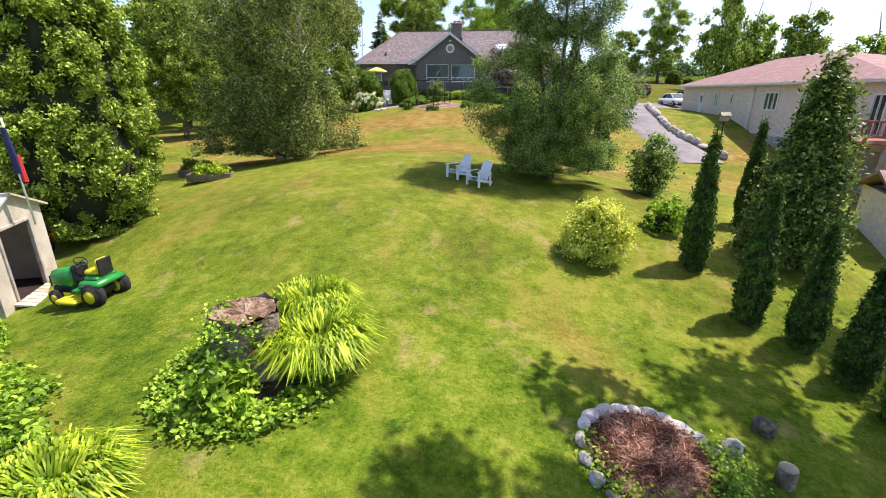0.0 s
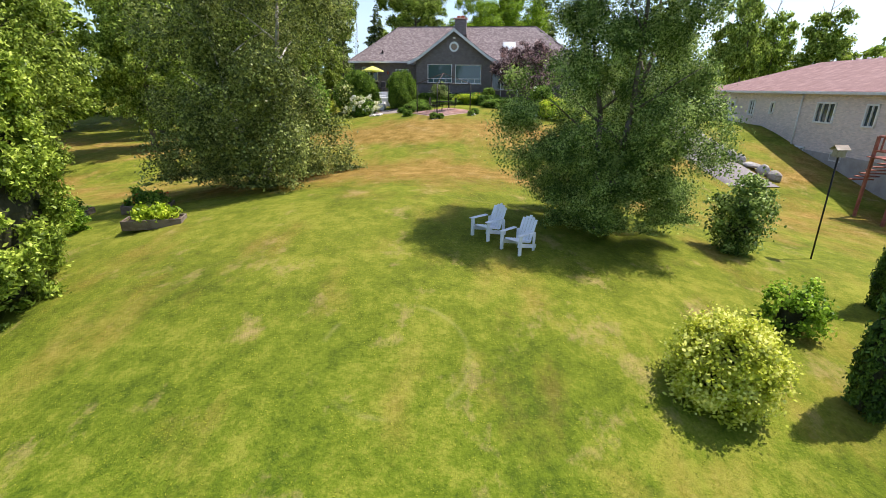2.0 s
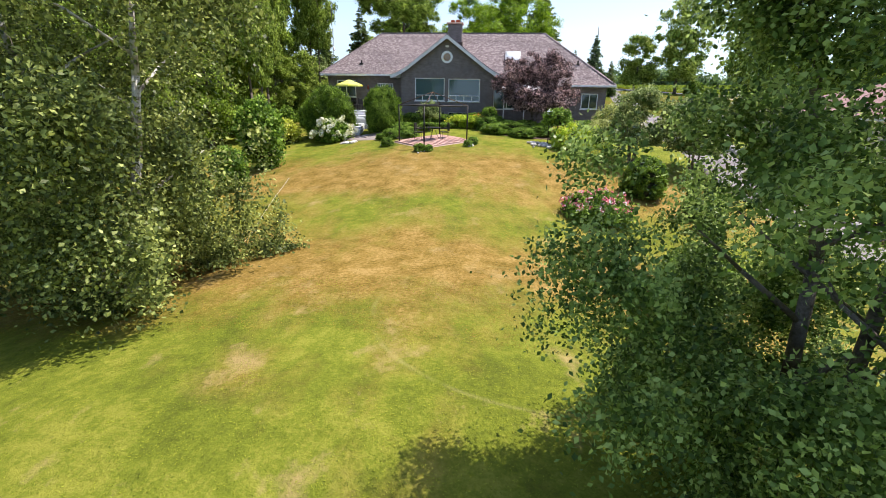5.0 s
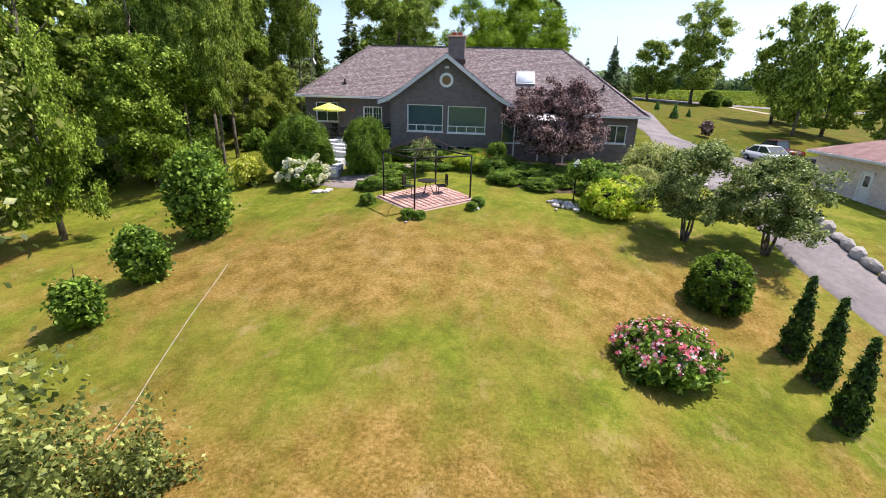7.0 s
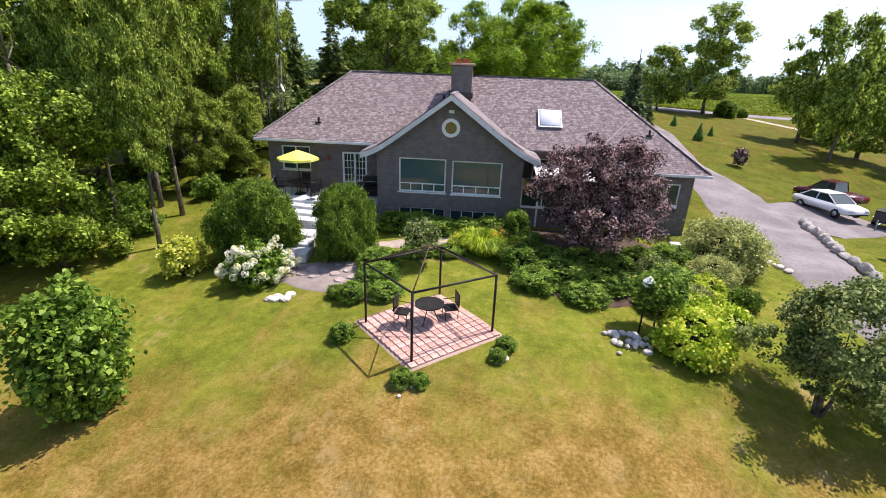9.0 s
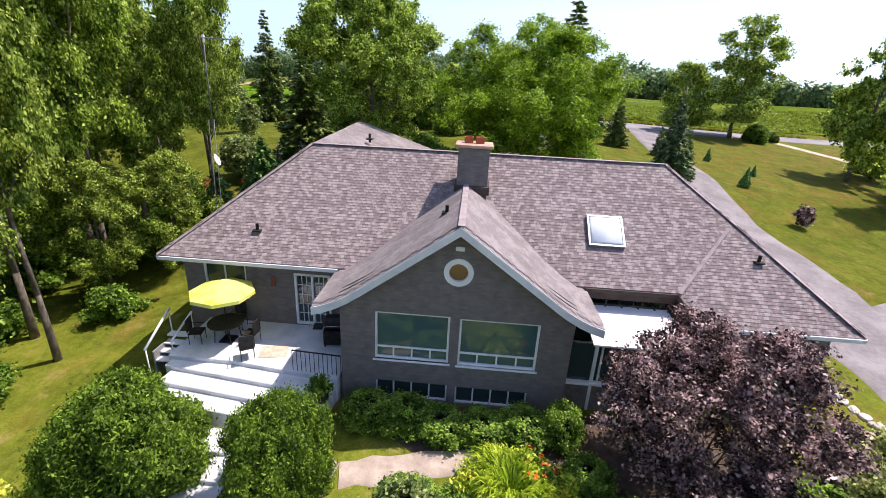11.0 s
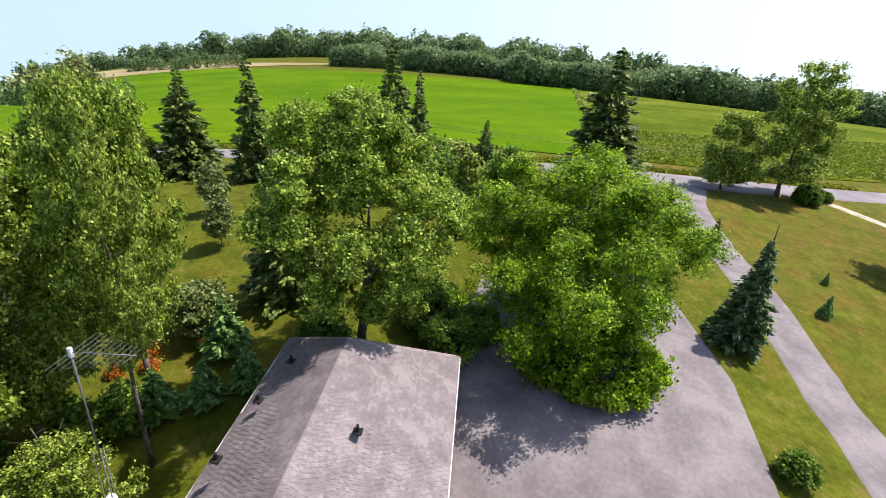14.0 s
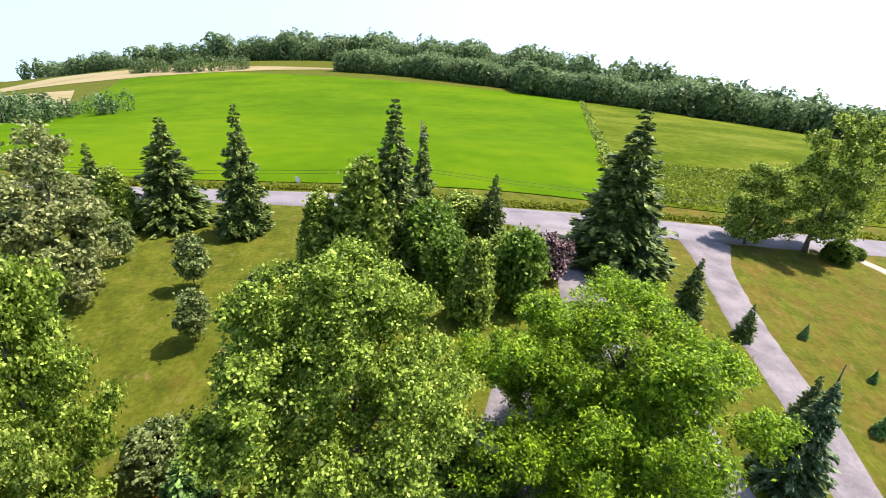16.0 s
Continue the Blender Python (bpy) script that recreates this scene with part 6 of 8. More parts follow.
for x, y, s in ((-15.0, 66.9, 1.1), (-16.2, 62.6, 0.9), (-14.3, 63.5, 0.8), (-12.6, 64.6, 0.8)):
    plant("white_pine", "soft young pine with blue-green needles", "tree", x, y, PINE, T_SMALL, 0.05, (s, s, s), x * 50, "young pines")
ROW = [crown_mesh("crown", M["leaf_wood"], 6.5, 2.0, 74, "oval", 230, 40, 0.26, 0.5, 0.45, 0.2, 1.4, core=0.5), crown_mesh("crown", M["leaf_shrub"], 6.0, 1.9, 75, "oval", 230, 40, 0.26, 0.5, 0.45, 0.2, 1.5, core=0.5)]
ARB = crown_mesh("crown", M["leaf_wood"], 6.5, 1.9, 68, "pillar", 420, 40, 0.19, 0.34, 0.35, 0.2, 1.7, core=0.55)
for i, (x, y, k, s, h) in enumerate(((-12.9, 90.8, 2, 1.55, 1.5), (-16.6, 90.2, 2, 1.1, 1.05), (-7.3, 92.0, 1, 1.2, 1.0), (-2.5, 83.2, 2, 0.9, 1.0), (1.1, 85.6, 1, 0.85, 1.1), (-40.9, 95.8, 2, 1.05, 1.0), (-4.4, 103.0, 0, 1.2, 0.6), (-5.0, 88.0, 1, 0.9, 0.85), (0.2, 90.0, 0, 0.8, 0.7))):
    plant("screen_tree", "leafy tree in the screen before the road", "tree", x, y, (ROW + [ARB])[k], T_SMALL, 0.1, (s, s, h), i * 77, "screen of trees")
plant("purple_plum", "small purple-leaved tree beside the drive", "tree", 4.4, 92.8, crown_mesh("crown", M["leaf_purple"], 3.2, 2.0, 76, "dome", 150, 36, 0.2, 0.36, 0.5, 0.2, 1.3, gaps=0.1), T_SMALL, 0.9)
YT = crown_mesh("crown", M["leaf_lilac"], 3.0, 0.9, 77, "oval", 90, 34, 0.17, 0.28, 0.5, 0.2, 1.4)
for x, y, s in ((-21.3, 78.0, 1.0), (-25.6, 84.7, 1.15), (-34.8, 88.6, 1.0)):
    plant("young_tree", "young tree on a thin stem in the front lawn", "tree", x, y, YT, T_SMALL, 0.9, (s, s, s), x * 50, "young trees in front")
plant("copper_shrub", "dark round shrub in the side bed", "shrub", -17.4, 68.6, crown_mesh("crown", M["leaf_lilac"], 2.6, 1.6, 78, "dome", 150, 36, 0.17, 0.3, 0.4, 0.2, 1.4, core=0.5), T_SMALL, 0.5)
for x, y in ((-19.3, 66.6), (-16.4, 67.2), (-20.2, 64.8), (-18.6, 65.4)):
    plant("orange_flowers", "patch of orange and yellow flowers in the side bed", "flower bed", x, y, crown_mesh("leaves", M["leaf_orange"], 0.5, 0.36, 79, "dome", 45, 22, 0.09, 0.2, 0.4, 0.2, 1.3, core=0.4), T_TWIGS,  group="side bed flowers", crown_name="bloom")
# right of the drive
plant("old_maple", "tall open-crowned maple by the road", "tree", 41.0, 112.8, crown_mesh("crown", M["leaf_wood"], 14.5, 4.9, 87, "broad", 1000, 40, 0.22, 0.5, 0.75, 0.26, 1.3, boughs=66, bough=0.25), T_BIG, 2.6)
plant("round_maple", "round-headed maple beside the drive's mouth", "tree", 32.5, 111.6, crown_mesh("crown", M["leaf_wood"], 8.8, 3.5, 81, "dome", 560, 40, 0.22, 0.45, 0.5, 0.2, 1.3, boughs=46, bough=0.26), T_MID, 1.2)
plant("clipped_bush", "dark clipped bush near the road", "shrub", 44.2, 111.4, SPHERE, None, 0, (3.4, 3.4, 2.7), 10)
plant("clipped_bush", "small clipped bush near the track", "shrub", 48.0, 113.5, SPHERE, None, 0, (2.0, 2.0, 1.5), 50)
for i, (x, y, k, s, h, lift) in enumerate(((44.6, 91.6, 0, 1.1, 1.45, 1.0), (41.0, 79.8, 0, 0.85, 1.35, 1.0), (47.5, 84.5, 2, 1.1, 1.45, 0.8), (52.0, 80.0, 1, 1.2, 1.4, 0.8), (57.5, 74.0, 2, 1.3, 1.3, 0.6), (63.0, 69.0, 1, 1.3, 1.2, 0.8), (50.0, 95.0, 2, 1.0, 1.15, 0.5), (70.0, 72.0, 0, 1.3, 1.2, 0.8), (61.0, 62.0, 2, 1.2, 1.0, 0.6), (72.0, 60.0, 1, 1.3, 1.1, 0.6))):
    plant("grove_tree", "tall leafy tree in the grove across the drive", "tree", x, y, WOODS_FAR[k], T_SLIM, lift, (s, s, h), i * 71, "grove")
for x, y, s in ((27.6, 90.6, 0.5), (26.2, 79.6, 0.62), (30.5, 86.0, 0.4)):
    plant("spruce_sapling", "small spruce sapling in dry grass", "tree", x, y, PINE, None, 0, (s * 0.7, s * 0.7, s), x * 30, "saplings")
plant("red_sapling", "small reddish-leaved sapling in dry grass", "tree", 27.2, 72.2, crown_mesh("crown", M["leaf_purple"], 1.6, 0.55, 83, "oval", 50, 30, 0.14, 0.2, 0.5, 0.2, 1.3), None, 0.2)
plant("round_topiary", "small round-headed shrub on the verge", "shrub", 14.6, 63.6, crown_mesh("crown", M["leaf_shrub"], 1.3, 0.75, 84, "dome", 120, 30, 0.1, 0.16, 0.3, 0.1, 1.3, core=0.6), None, 0.2)
# the tree whose shade falls on the near lawn
shade = plant("shade_tree", "tall leafy tree that shades the near lawn", "tree", 18.6, 4.2, crown_mesh("crown", M["leaf_maple"], 6.5, 7.6, 85, "broad", 860, 36, 0.18, 0.38, 0.95, 0.2, 1.3, shape_xy=(1, 0.68), boughs=82, bough=0.145), T_BIG, 8.5)
[o for o in shade.children if o.name.startswith("crown")][0].location = (-3.2, -1.2, 8.5)
[o for o in shade.children if o.name.startswith("crown")][0].rotation_euler = (0, 0, radians(25))
# leafy border at the near corner
BORD = crown_mesh("crown", M["leaf_ivy"], 0.9, 0.85, 86, "dome", 330, 36, 0.075, 0.14, 0.3, 0.15, 1.3, core=0.6)
for i, (x, y, s, h) in enumerate(((-1.75, 0.3, 1.1, 0.75), (-0.7, -0.35, 1.0, 0.75), (-2.9, 0.95, 1.1, 0.8), (-0.3, -1.2, 1.2, 0.7), (-1.7, -0.9, 1.3, 0.8), (-3.6, 0.2, 1.3, 0.9), (0.5, -1.0, 0.9, 0.6), (-4.3, 2.6, 0.6, 0.7))):
    plant("border_plants", "lush green leafy border plants", "plants", x, y, BORD, None, 0, (s, s, h), i * 63, "near border")

# far woods: one mass of crowns
def forest(name, line, depth, hmin, hmax, count, seed, label, lift=0.0):
    rng = np.random.default_rng(seed)
    line = np.array(line, float)
    seg = np.concatenate([[0], np.cumsum(np.linalg.norm(np.diff(line, axis=0), axis=1))])
    s = rng.uniform(0, seg[-1], count)
    x, y = np.interp(s, seg, line[:, 0]), np.interp(s, seg, line[:, 1])
    back = rng.uniform(0, 1, count) ** 1.5 * depth
    y = y + back
    h = rng.uniform(hmin, hmax, count) * (1 + 0.25 * np.sin(s / 37.0) * np.sin(s / 11.0))
    r = h * rng.uniform(0.22, 0.34, count)
    z = ground_z(x, y) + lift
    k = 110
    d = unit(rng.normal(size=(count, k, 3)))
    p = np.stack([x, y, z + h * 0.5], 1)[:, None] + d * np.stack([r, r, h * 0.52], 1)[:, None] * rng.uniform(0.75, 1.05, (count, k, 1))
    pos = p.reshape(-1, 3)
    v = leaf_quads(rng, pos, unit(d.reshape(-1, 3)), 1.0, 1.2, 1.2, 0.3)
    v = pos[:, None] + (v - pos[:, None]) * np.repeat(r, k)[:, None, None] * 0.33
    # slim flat trunks below the crowns, in the dark tone that stands for shade
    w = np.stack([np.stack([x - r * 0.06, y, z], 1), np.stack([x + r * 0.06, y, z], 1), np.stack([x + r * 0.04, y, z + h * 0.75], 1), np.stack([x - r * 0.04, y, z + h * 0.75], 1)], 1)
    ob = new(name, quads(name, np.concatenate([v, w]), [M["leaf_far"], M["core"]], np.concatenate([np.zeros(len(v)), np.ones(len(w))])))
    return tagged(ob, label, "forest", kind="stuff")

forest("far_forest", [(-130, 450), (-60, 425), (14, 385), (22, 350), (60, 333), (110, 310), (160, 285), (230, 262), (330, 255)], 70, 10, 16, 2500, 90, "dense green forest along the far field edge")
forest("far_ridge", [(-620, 640), (-300, 600), (0, 520), (250, 420), (600, 380)], 120, 18, 28, 1500, 91, "wooded ridge on the horizon")
forest("hedgerow", [(-330, 470), (-250, 440), (-215, 452)], 14, 6, 13, 60, 92, "hedgerow of trees between far fields")
forest("side_copse", [(-125, 150), (-150, 185), (-130, 200)], 22, 5, 9, 60, 93, "leafy copse beside the side road")


def rock_mesh(name, mat, seed, flat=0.7):
    """A rounded, uneven stone about 1 m across."""
    rng = np.random.default_rng(seed)
    bm = bmesh.new()
    bmesh.ops.create_icosphere(bm, subdivisions=2, radius=0.5)
    ph = rng.uniform(0, 6.28, 6)
    for v in bm.verts:
        c = v.co
        k = 1 + 0.13 * math.sin(5 * c.x + ph[0]) + 0.12 * math.sin(6 * c.y + ph[1]) + 0.1 * math.sin(7 * c.z + ph[2]) + rng.normal(0, 0.03)
        v.co = Vector((c.x * k, c.y * k, c.z * k * flat))
    me = bpy.data.meshes.new(name)
    bm.to_mesh(me)
    bm.free()
    me.materials.append(mat)
    return me


ROCKS = [rock_mesh("stone", M["stone"], 100 + i, 0.6 + 0.1 * i) for i in range(4)]
PALE = [rock_mesh("stone", M["stone_pale"], 110 + i, 0.6 + 0.08 * i) for i in range(4)]


def stone_at(parent, me, x, y, z, s, turn, name="stone"):
    o = new(name, me)
    o.matrix_world = pose(x, y, z, 0, 0, turn) @ Matrix.Diagonal((*s, 1))
    if parent is not None:
        o.parent = parent
    return o


# retaining wall of boulders beside the driveway
rng = np.random.default_rng(7)
wallr = tagged(thing("retaining_wall", pose(0, 0, 0), "low retaining wall of big grey boulders beside the driveway", "stone wall"), kind="structure")
line = np.array([(20.4, 28.6), (18.9, 33.0), (18.6, 36.0), (18.9, 40.0), (20.0, 45.3), (20.8, 49.0), (22.9, 55.0)])
seg = np.concatenate([[0], np.cumsum(np.linalg.norm(np.diff(line, axis=0), axis=1))])
s = 0.0
while s < seg[-1]:
    w = rng.uniform(0.55, 1.15)
    x, y = np.interp(s + w / 2, seg, line[:, 0]), np.interp(s + w / 2, seg, line[:, 1])
    i = min(np.searchsorted(seg, s + w / 2, "right") - 1, len(line) - 2)
    d = line[i + 1] - line[i]
    stone_at(wallr, ROCKS[rng.integers(4)], x, y, gz(x, y) + 0.16, (w * 1.15, 0.5, rng.uniform(0.65, 0.85)), math.degrees(math.atan2(d[1], d[0])) + rng.normal(0, 5))
    s += w

# stump with ivy, in its bed
stump = thing("tree_stump", pose(1.62, 2.15, gz(1.62, 2.15) - 0.03), "large weathered tree stump overgrown with ivy", "stump")
rng = np.random.default_rng(8)
bm = bmesh.new()
nseg, rings = 40, []
ph = rng.uniform(0, 6.28, 4)
for z, r in ((0.0, 0.66), (0.18, 0.55), (0.45, 0.49), (0.75, 0.47), (0.93, 0.5)):
    row = []
    for i in range(nseg):
        a = 2 * math.pi * i / nseg
        k = r * (1 + 0.07 * math.sin(5 * a + ph[0]) + 0.05 * math.sin(9 * a + ph[1]) + (0.05 if i % 3 == 0 else -0.02))
        row.append(bm.verts.new((k * math.cos(a), k * math.sin(a), z + (0.04 * math.sin(4 * a + ph[2]) + rng.normal(0, 0.015) if z > 0.9 else 0))))
    rings.append(row)
for a, b in zip(rings[:-1], rings[1:]):
    for i in range(nseg):
        bm.faces.new((a[i], a[(i + 1) % nseg], b[(i + 1) % nseg], b[i]))
part("trunk", bm, M["stump_side"], stump, "grey-brown furrowed stump side", True)
bm = bmesh.new()
mid = bm.verts.new((0, 0, 0.86))
prev = None
for r, z in ((0.2, 0.86), (0.36, 0.89), (0.475, 0.925)):
    row = [bm.verts.new((r * (1 + 0.05 * math.sin(5 * 2 * math.pi * i / nseg + ph[0])) * math.cos(2 * math.pi * i / nseg), r * (1 + 0.05 * math.sin(5 * 2 * math.pi * i / nseg + ph[0])) * math.sin(2 * math.pi * i / nseg), z + rng.normal(0, 0.02))) for i in range(nseg)]
    for i in range(nseg):
        j = (i + 1) % nseg
        bm.faces.new((mid, row[i], row[j]) if prev is None else (prev[i], row[i], row[j], prev[j]))
    prev = row
part("cut_face", bm, M["stump_top"], stump, "rotten brown cut face")


def leaf_patch(name, mat, pts, per, spread, height, leaf, seed):
    """Low leaves in clumps round a list of places in a thing's own space."""
    r_ = np.random.default_rng(seed)
    p = np.repeat(np.array(pts, float), per, 0)
    p[:, :2] += r_.normal(0, spread, (len(p), 2))
    p[:, 2] += np.abs(r_.normal(0, height, len(p)))
    return quads(name, leaf_quads(r_, p, np.tile([0, 0, 1.0], (len(p), 1)), leaf, 1.2, 0.9, 0.6), [mat])


iv = new("ivy", leaf_patch("ivy", M["leaf_ivy"], [(0.5 * math.cos(a), 0.5 * math.sin(a), z) for a, z in zip(np.linspace(2.2, 5.6, 34), np.tile([0.35, 0.55, 0.72, 0.82], 9)[:34])], 34, 0.09, 0.08, 0.055, 9))
iv.parent = stump
stump.scale = (1, 1, 1.06)
ringpts = []
for a in np.linspace(2.3, 6.5, 60):
    rx, ry = 1.08 * math.cos(a), 1.1 * math.sin(a)
    ringpts.append((1.75 + rx, 1.9 + ry, gz(1.75 + rx, 1.9 + ry) + 0.03))
    if a < 3.6:
        ringpts.append((1.75 + rx * 0.8, 1.9 + ry * 0.8, gz(1.75 + rx * 0.8, 1.9 + ry * 0.8) + 0.03))
tagged(new("ivy_ground_cover", leaf_patch("ivy_ground_cover", M["leaf_ivy"], ringpts, 75, 0.14, 0.08, 0.063, 10)), "bright green ivy ground cover round the stump", "plants", kind="stuff")
drape_blob("stump_bed", [(1.75 + 1.3 * math.cos(a), 2.0 + 1.3 * math.sin(a)) for a in np.linspace(0, 6.28, 20, endpoint=False)], M["soil"], "dark soil bed round the stump", "bed", 0.02, 0.3)
plant("sumac_sapling", "pale green compound-leaved sapling before the stump", "plant", 1.75, 1.2, crown_mesh("crown", M["leaf_ivy"], 0.55, 0.4, 121, "dome", 30, 24, 0.07, 0.12, 0.5, 0.2, 2.2), None, 0.15)

# fire ring with a heap of brush
ring = thing("fire_ring", pose(0, 0, 0), "ring of pale field stones heaped with dry brush", "fire pit")
rng = np.random.default_rng(11)
CX, CY, RRR = 7.75, 1.55, 1.05
for i in range(26):
    a = 2 * math.pi * i / 26 + rng.normal(0, 0.05)
    x, y = CX + RRR * math.cos(a), CY + RRR * math.sin(a) * 0.95
    far_arc = 0.7 < a < 2.9
    q = rng.uniform(0.3, 0.42) if far_arc else rng.uniform(0.18, 0.3)
    stone_at(ring, (PALE if far_arc else ROCKS)[rng.integers(4)], x, y, gz(x, y) + 0.03, (q, q * 0.7, q * 0.75), math.degrees(a) + 90 + rng.normal(0, 14))
n = 7000
th, rr_ = rng.uniform(0, 6.28, n), 0.85 * np.sqrt(rng.uniform(0, 1, n))
px, py = CX + rr_ * np.cos(th), CY + rr_ * np.sin(th)
pos = np.stack([px, py, ground_z(px, py) + rng.uniform(0, 1, n) * 0.42 * (1 - (rr_ / 0.95) ** 2) + 0.04], 1)
a = unit(rng.normal(size=(n, 3)) * np.array([1, 1, 0.45]))
b = unit(np.cross(a, rng.normal(size=(n, 3))))
L, W = rng.uniform(0.05, 0.2, (n, 1)), rng.uniform(0.0018, 0.0042, (n, 1))
br = new("brush", quads("brush", np.stack([pos - a * L - b * W, pos - a * L + b * W, pos + a * L + b * W, pos + a * L - b * W], 1), [M["twig"]]))
br.parent = ring
tagged(br, "reddish-brown dry twigs", kind="stuff")
drape_blob("ash_bed", [(CX + 0.95 * math.cos(a_), CY + 0.92 * math.sin(a_)) for a_ in np.linspace(0, 6.28, 16, endpoint=False)], M["soil"], "dark soil inside the fire ring", "bed", 0.03, 0.3)
tagged(new("weeds", leaf_patch("weeds", M["leaf_ivy"], [(CX + 0.9 * math.cos(q), CY + 0.9 * math.sin(q), gz(CX, CY) + 0.02) for q in np.linspace(2.9, 6.6, 60)], 60, 0.15, 0.13, 0.042, 12)), "green weeds in the fire ring", "plants", kind="stuff")
MOSSY = rock_mesh("stone", M["bark"], 119, 0.8)
for x, y, s, lab, me in ((9.75, 2.75, 0.36, "dark mossy garden stone on the lawn", MOSSY), (8.95, 2.1, 0.34, "grey garden stone beside the fire ring", ROCKS[1])):
    o = stone_at(None, me, x, y, gz(x, y) + 0.1, (s, s, s * 1.2), 30, "garden_stone")
    tagged(o, lab, "stone")
log = thing("log_section", pose(9.55, 1.75, gz(9.55, 1.75)), "upright cut log section on the lawn", "log")
rodpart("bark", (0, 0, 0), (0, 0, 0.3), 0.13, M["stump_side"], log, 0.12, 14)
rodpart("cut_face", (0, 0, 0.295), (0, 0, 0.312), 0.115, M["wood_plank"], log, seg=14)

# shed with open door, ramp and flag
SH = Vector((-5.25, 4.05, 0))
sd = Vector((-6.1, 6.2, 0)) - SH
ang = math.degrees(math.atan2(sd.y, sd.x)) - 90
sz0 = gz(-5.6, 5.1) + 0.05
shed = thing("garden_shed", pose(SH.x, SH.y, sz0, 0, 0, ang), "beige sheet-clad garden shed with an open doorway", "shed")
W_ = sd.length  # front runs along local y, the inside lies towards -x
bm = bmesh.new()
for y0, y1, z0, z1 in ((0, 0.5, -0.5, 2.0), (W_ - 0.62, W_, -0.5, 2.0), (0.5, W_ - 0.62, 1.72, 2.0), (0.5, W_ - 0.62, -0.5, 0.0)):
    box(bm, -0.03, (y0 + y1) / 2, (z0 + z1) / 2, 0.06, y1 - y0, z1 - z0)
vs = [bm.verts.new(p) for p in ((0, 0, 2.0), (0, W_, 2.0), (0, W_ / 2, 2.42))]
bm.faces.new(vs)
part("front_wall", bm, M["shed_wall"], shed)
boxpart("side_wall", (-1.5, 0.03, 0.75), (2.94, 0.06, 2.5), M["shed_wall"], shed)
boxpart("side_wall", (-1.5, W_ - 0.03, 0.75), (2.94, 0.06, 2.5), M["shed_wall"], shed)
# back wall and floor coloured dark for the shade seen through the doorway
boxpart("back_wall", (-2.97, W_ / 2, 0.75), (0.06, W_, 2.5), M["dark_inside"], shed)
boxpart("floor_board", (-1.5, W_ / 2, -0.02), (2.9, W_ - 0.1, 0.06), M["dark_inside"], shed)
bm = bmesh.new()
slab(bm, [(0.12, -0.15, 1.95), (0.12, W_ / 2, 2.47), (-3.1, W_ / 2, 2.47), (-3.1, -0.15, 1.95)], 0.05)
slab(bm, [(0.12, W_ / 2, 2.47), (0.12, W_ + 0.15, 1.95), (-3.1, W_ + 0.15, 1.95), (-3.1, W_ / 2, 2.47)], 0.05)
part("roof", bm, M["shed_wall"], shed, "pale sheet roof")
bm = bmesh.new()
for y in (0.5, W_ - 0.62):
    box(bm, 0.0, y, 0.86, 0.09, 0.07, 1.76, 0.01)
box(bm, 0.0, (W_ - 0.12) / 2, 1.74, 0.09, W_ - 1.1, 0.07, 0.01)
part("door_frame", bm, M["wood_grey"], shed)
for i in range(7):
    boxpart("plank", (0.6, 0.42 + 0.19 * i, 0.04), (1.2, 0.17, 0.05), M["wood_plank"], shed, 0.006, m=Matrix.Rotation(radians(11), 4, "Y"))
gas = thing("petrol_can", pose(SH.x - 0.9, SH.y + 0.75, sz0 + 0.02, 0, 0, ang), "red plastic petrol can inside the shed", "can")
boxpart("body", (0, 0, 0.16), (0.2, 0.32, 0.32), M["flag_red"], gas, 0.04)
rodpart("spout", (0, 0.1, 0.3), (0, 0.22, 0.42), 0.025, M["black_plastic"], gas)
flag = thing("flagpole", pose(SH.x - 0.35, SH.y + 1.1, sz0 + 1.7, 0, 0, ang), "white flagpole with a furled red and navy flag", "flag")
rodpart("pole", (0.35, 0, 0), (0.35, -0.1, 2.4), 0.02, M["white_paint"], flag)
bm = bmesh.new()
rod(bm, (0.33, -0.1, 2.2), (0.36, -0.04, 1.2), 0.05, 0.08, 7)
part("cloth", bm, M["flag_blue"], flag, "hanging navy cloth")
bm = bmesh.new()
rod(bm, (0.4, -0.02, 1.6), (0.4, 0.0, 1.0), 0.05, 0.07, 7)
part("cloth", bm, M["flag_red"], flag, "hanging red cloth")
rcart = thing("red_cart", pose(-7.9, 7.7, gz(-7.9, 7.7)), "red garden cart under the arborvitae", "cart")
boxpart("tray", (0, 0, 0.45), (1.0, 0.6, 0.3), M["flag_red"], rcart, 0.03)
for x in (-0.35, 0.35):
    rodpart("wheel", (x, -0.36, 0.2), (x, -0.3, 0.2), 0.2, M["rubber"], rcart, seg=16)
    rodpart("wheel", (x, 0.3, 0.2), (x, 0.36, 0.2), 0.2, M["rubber"], rcart, seg=16)


def wheel(parent, x, y, r, w, rim):
    """A tyre with a coloured rim, axle along y."""
    t_ = bmesh.new()
    rod(t_, (x, y - w / 2, r), (x, y + w / 2, r), r, r, 22)
    bmesh.ops.bevel(t_, geom=[e for e in t_.edges if len(e.link_faces) == 2 and e.calc_face_angle(0) > 1], offset=w * 0.2, segments=2, affect="EDGES")
    ob = part("wheel", t_, M["rubber"], parent, "", True)
    rodpart("rim", (x, y - w / 2 - 0.012, r), (x, y + w / 2 + 0.012, r), r * 0.52, rim, ob, seg=16)


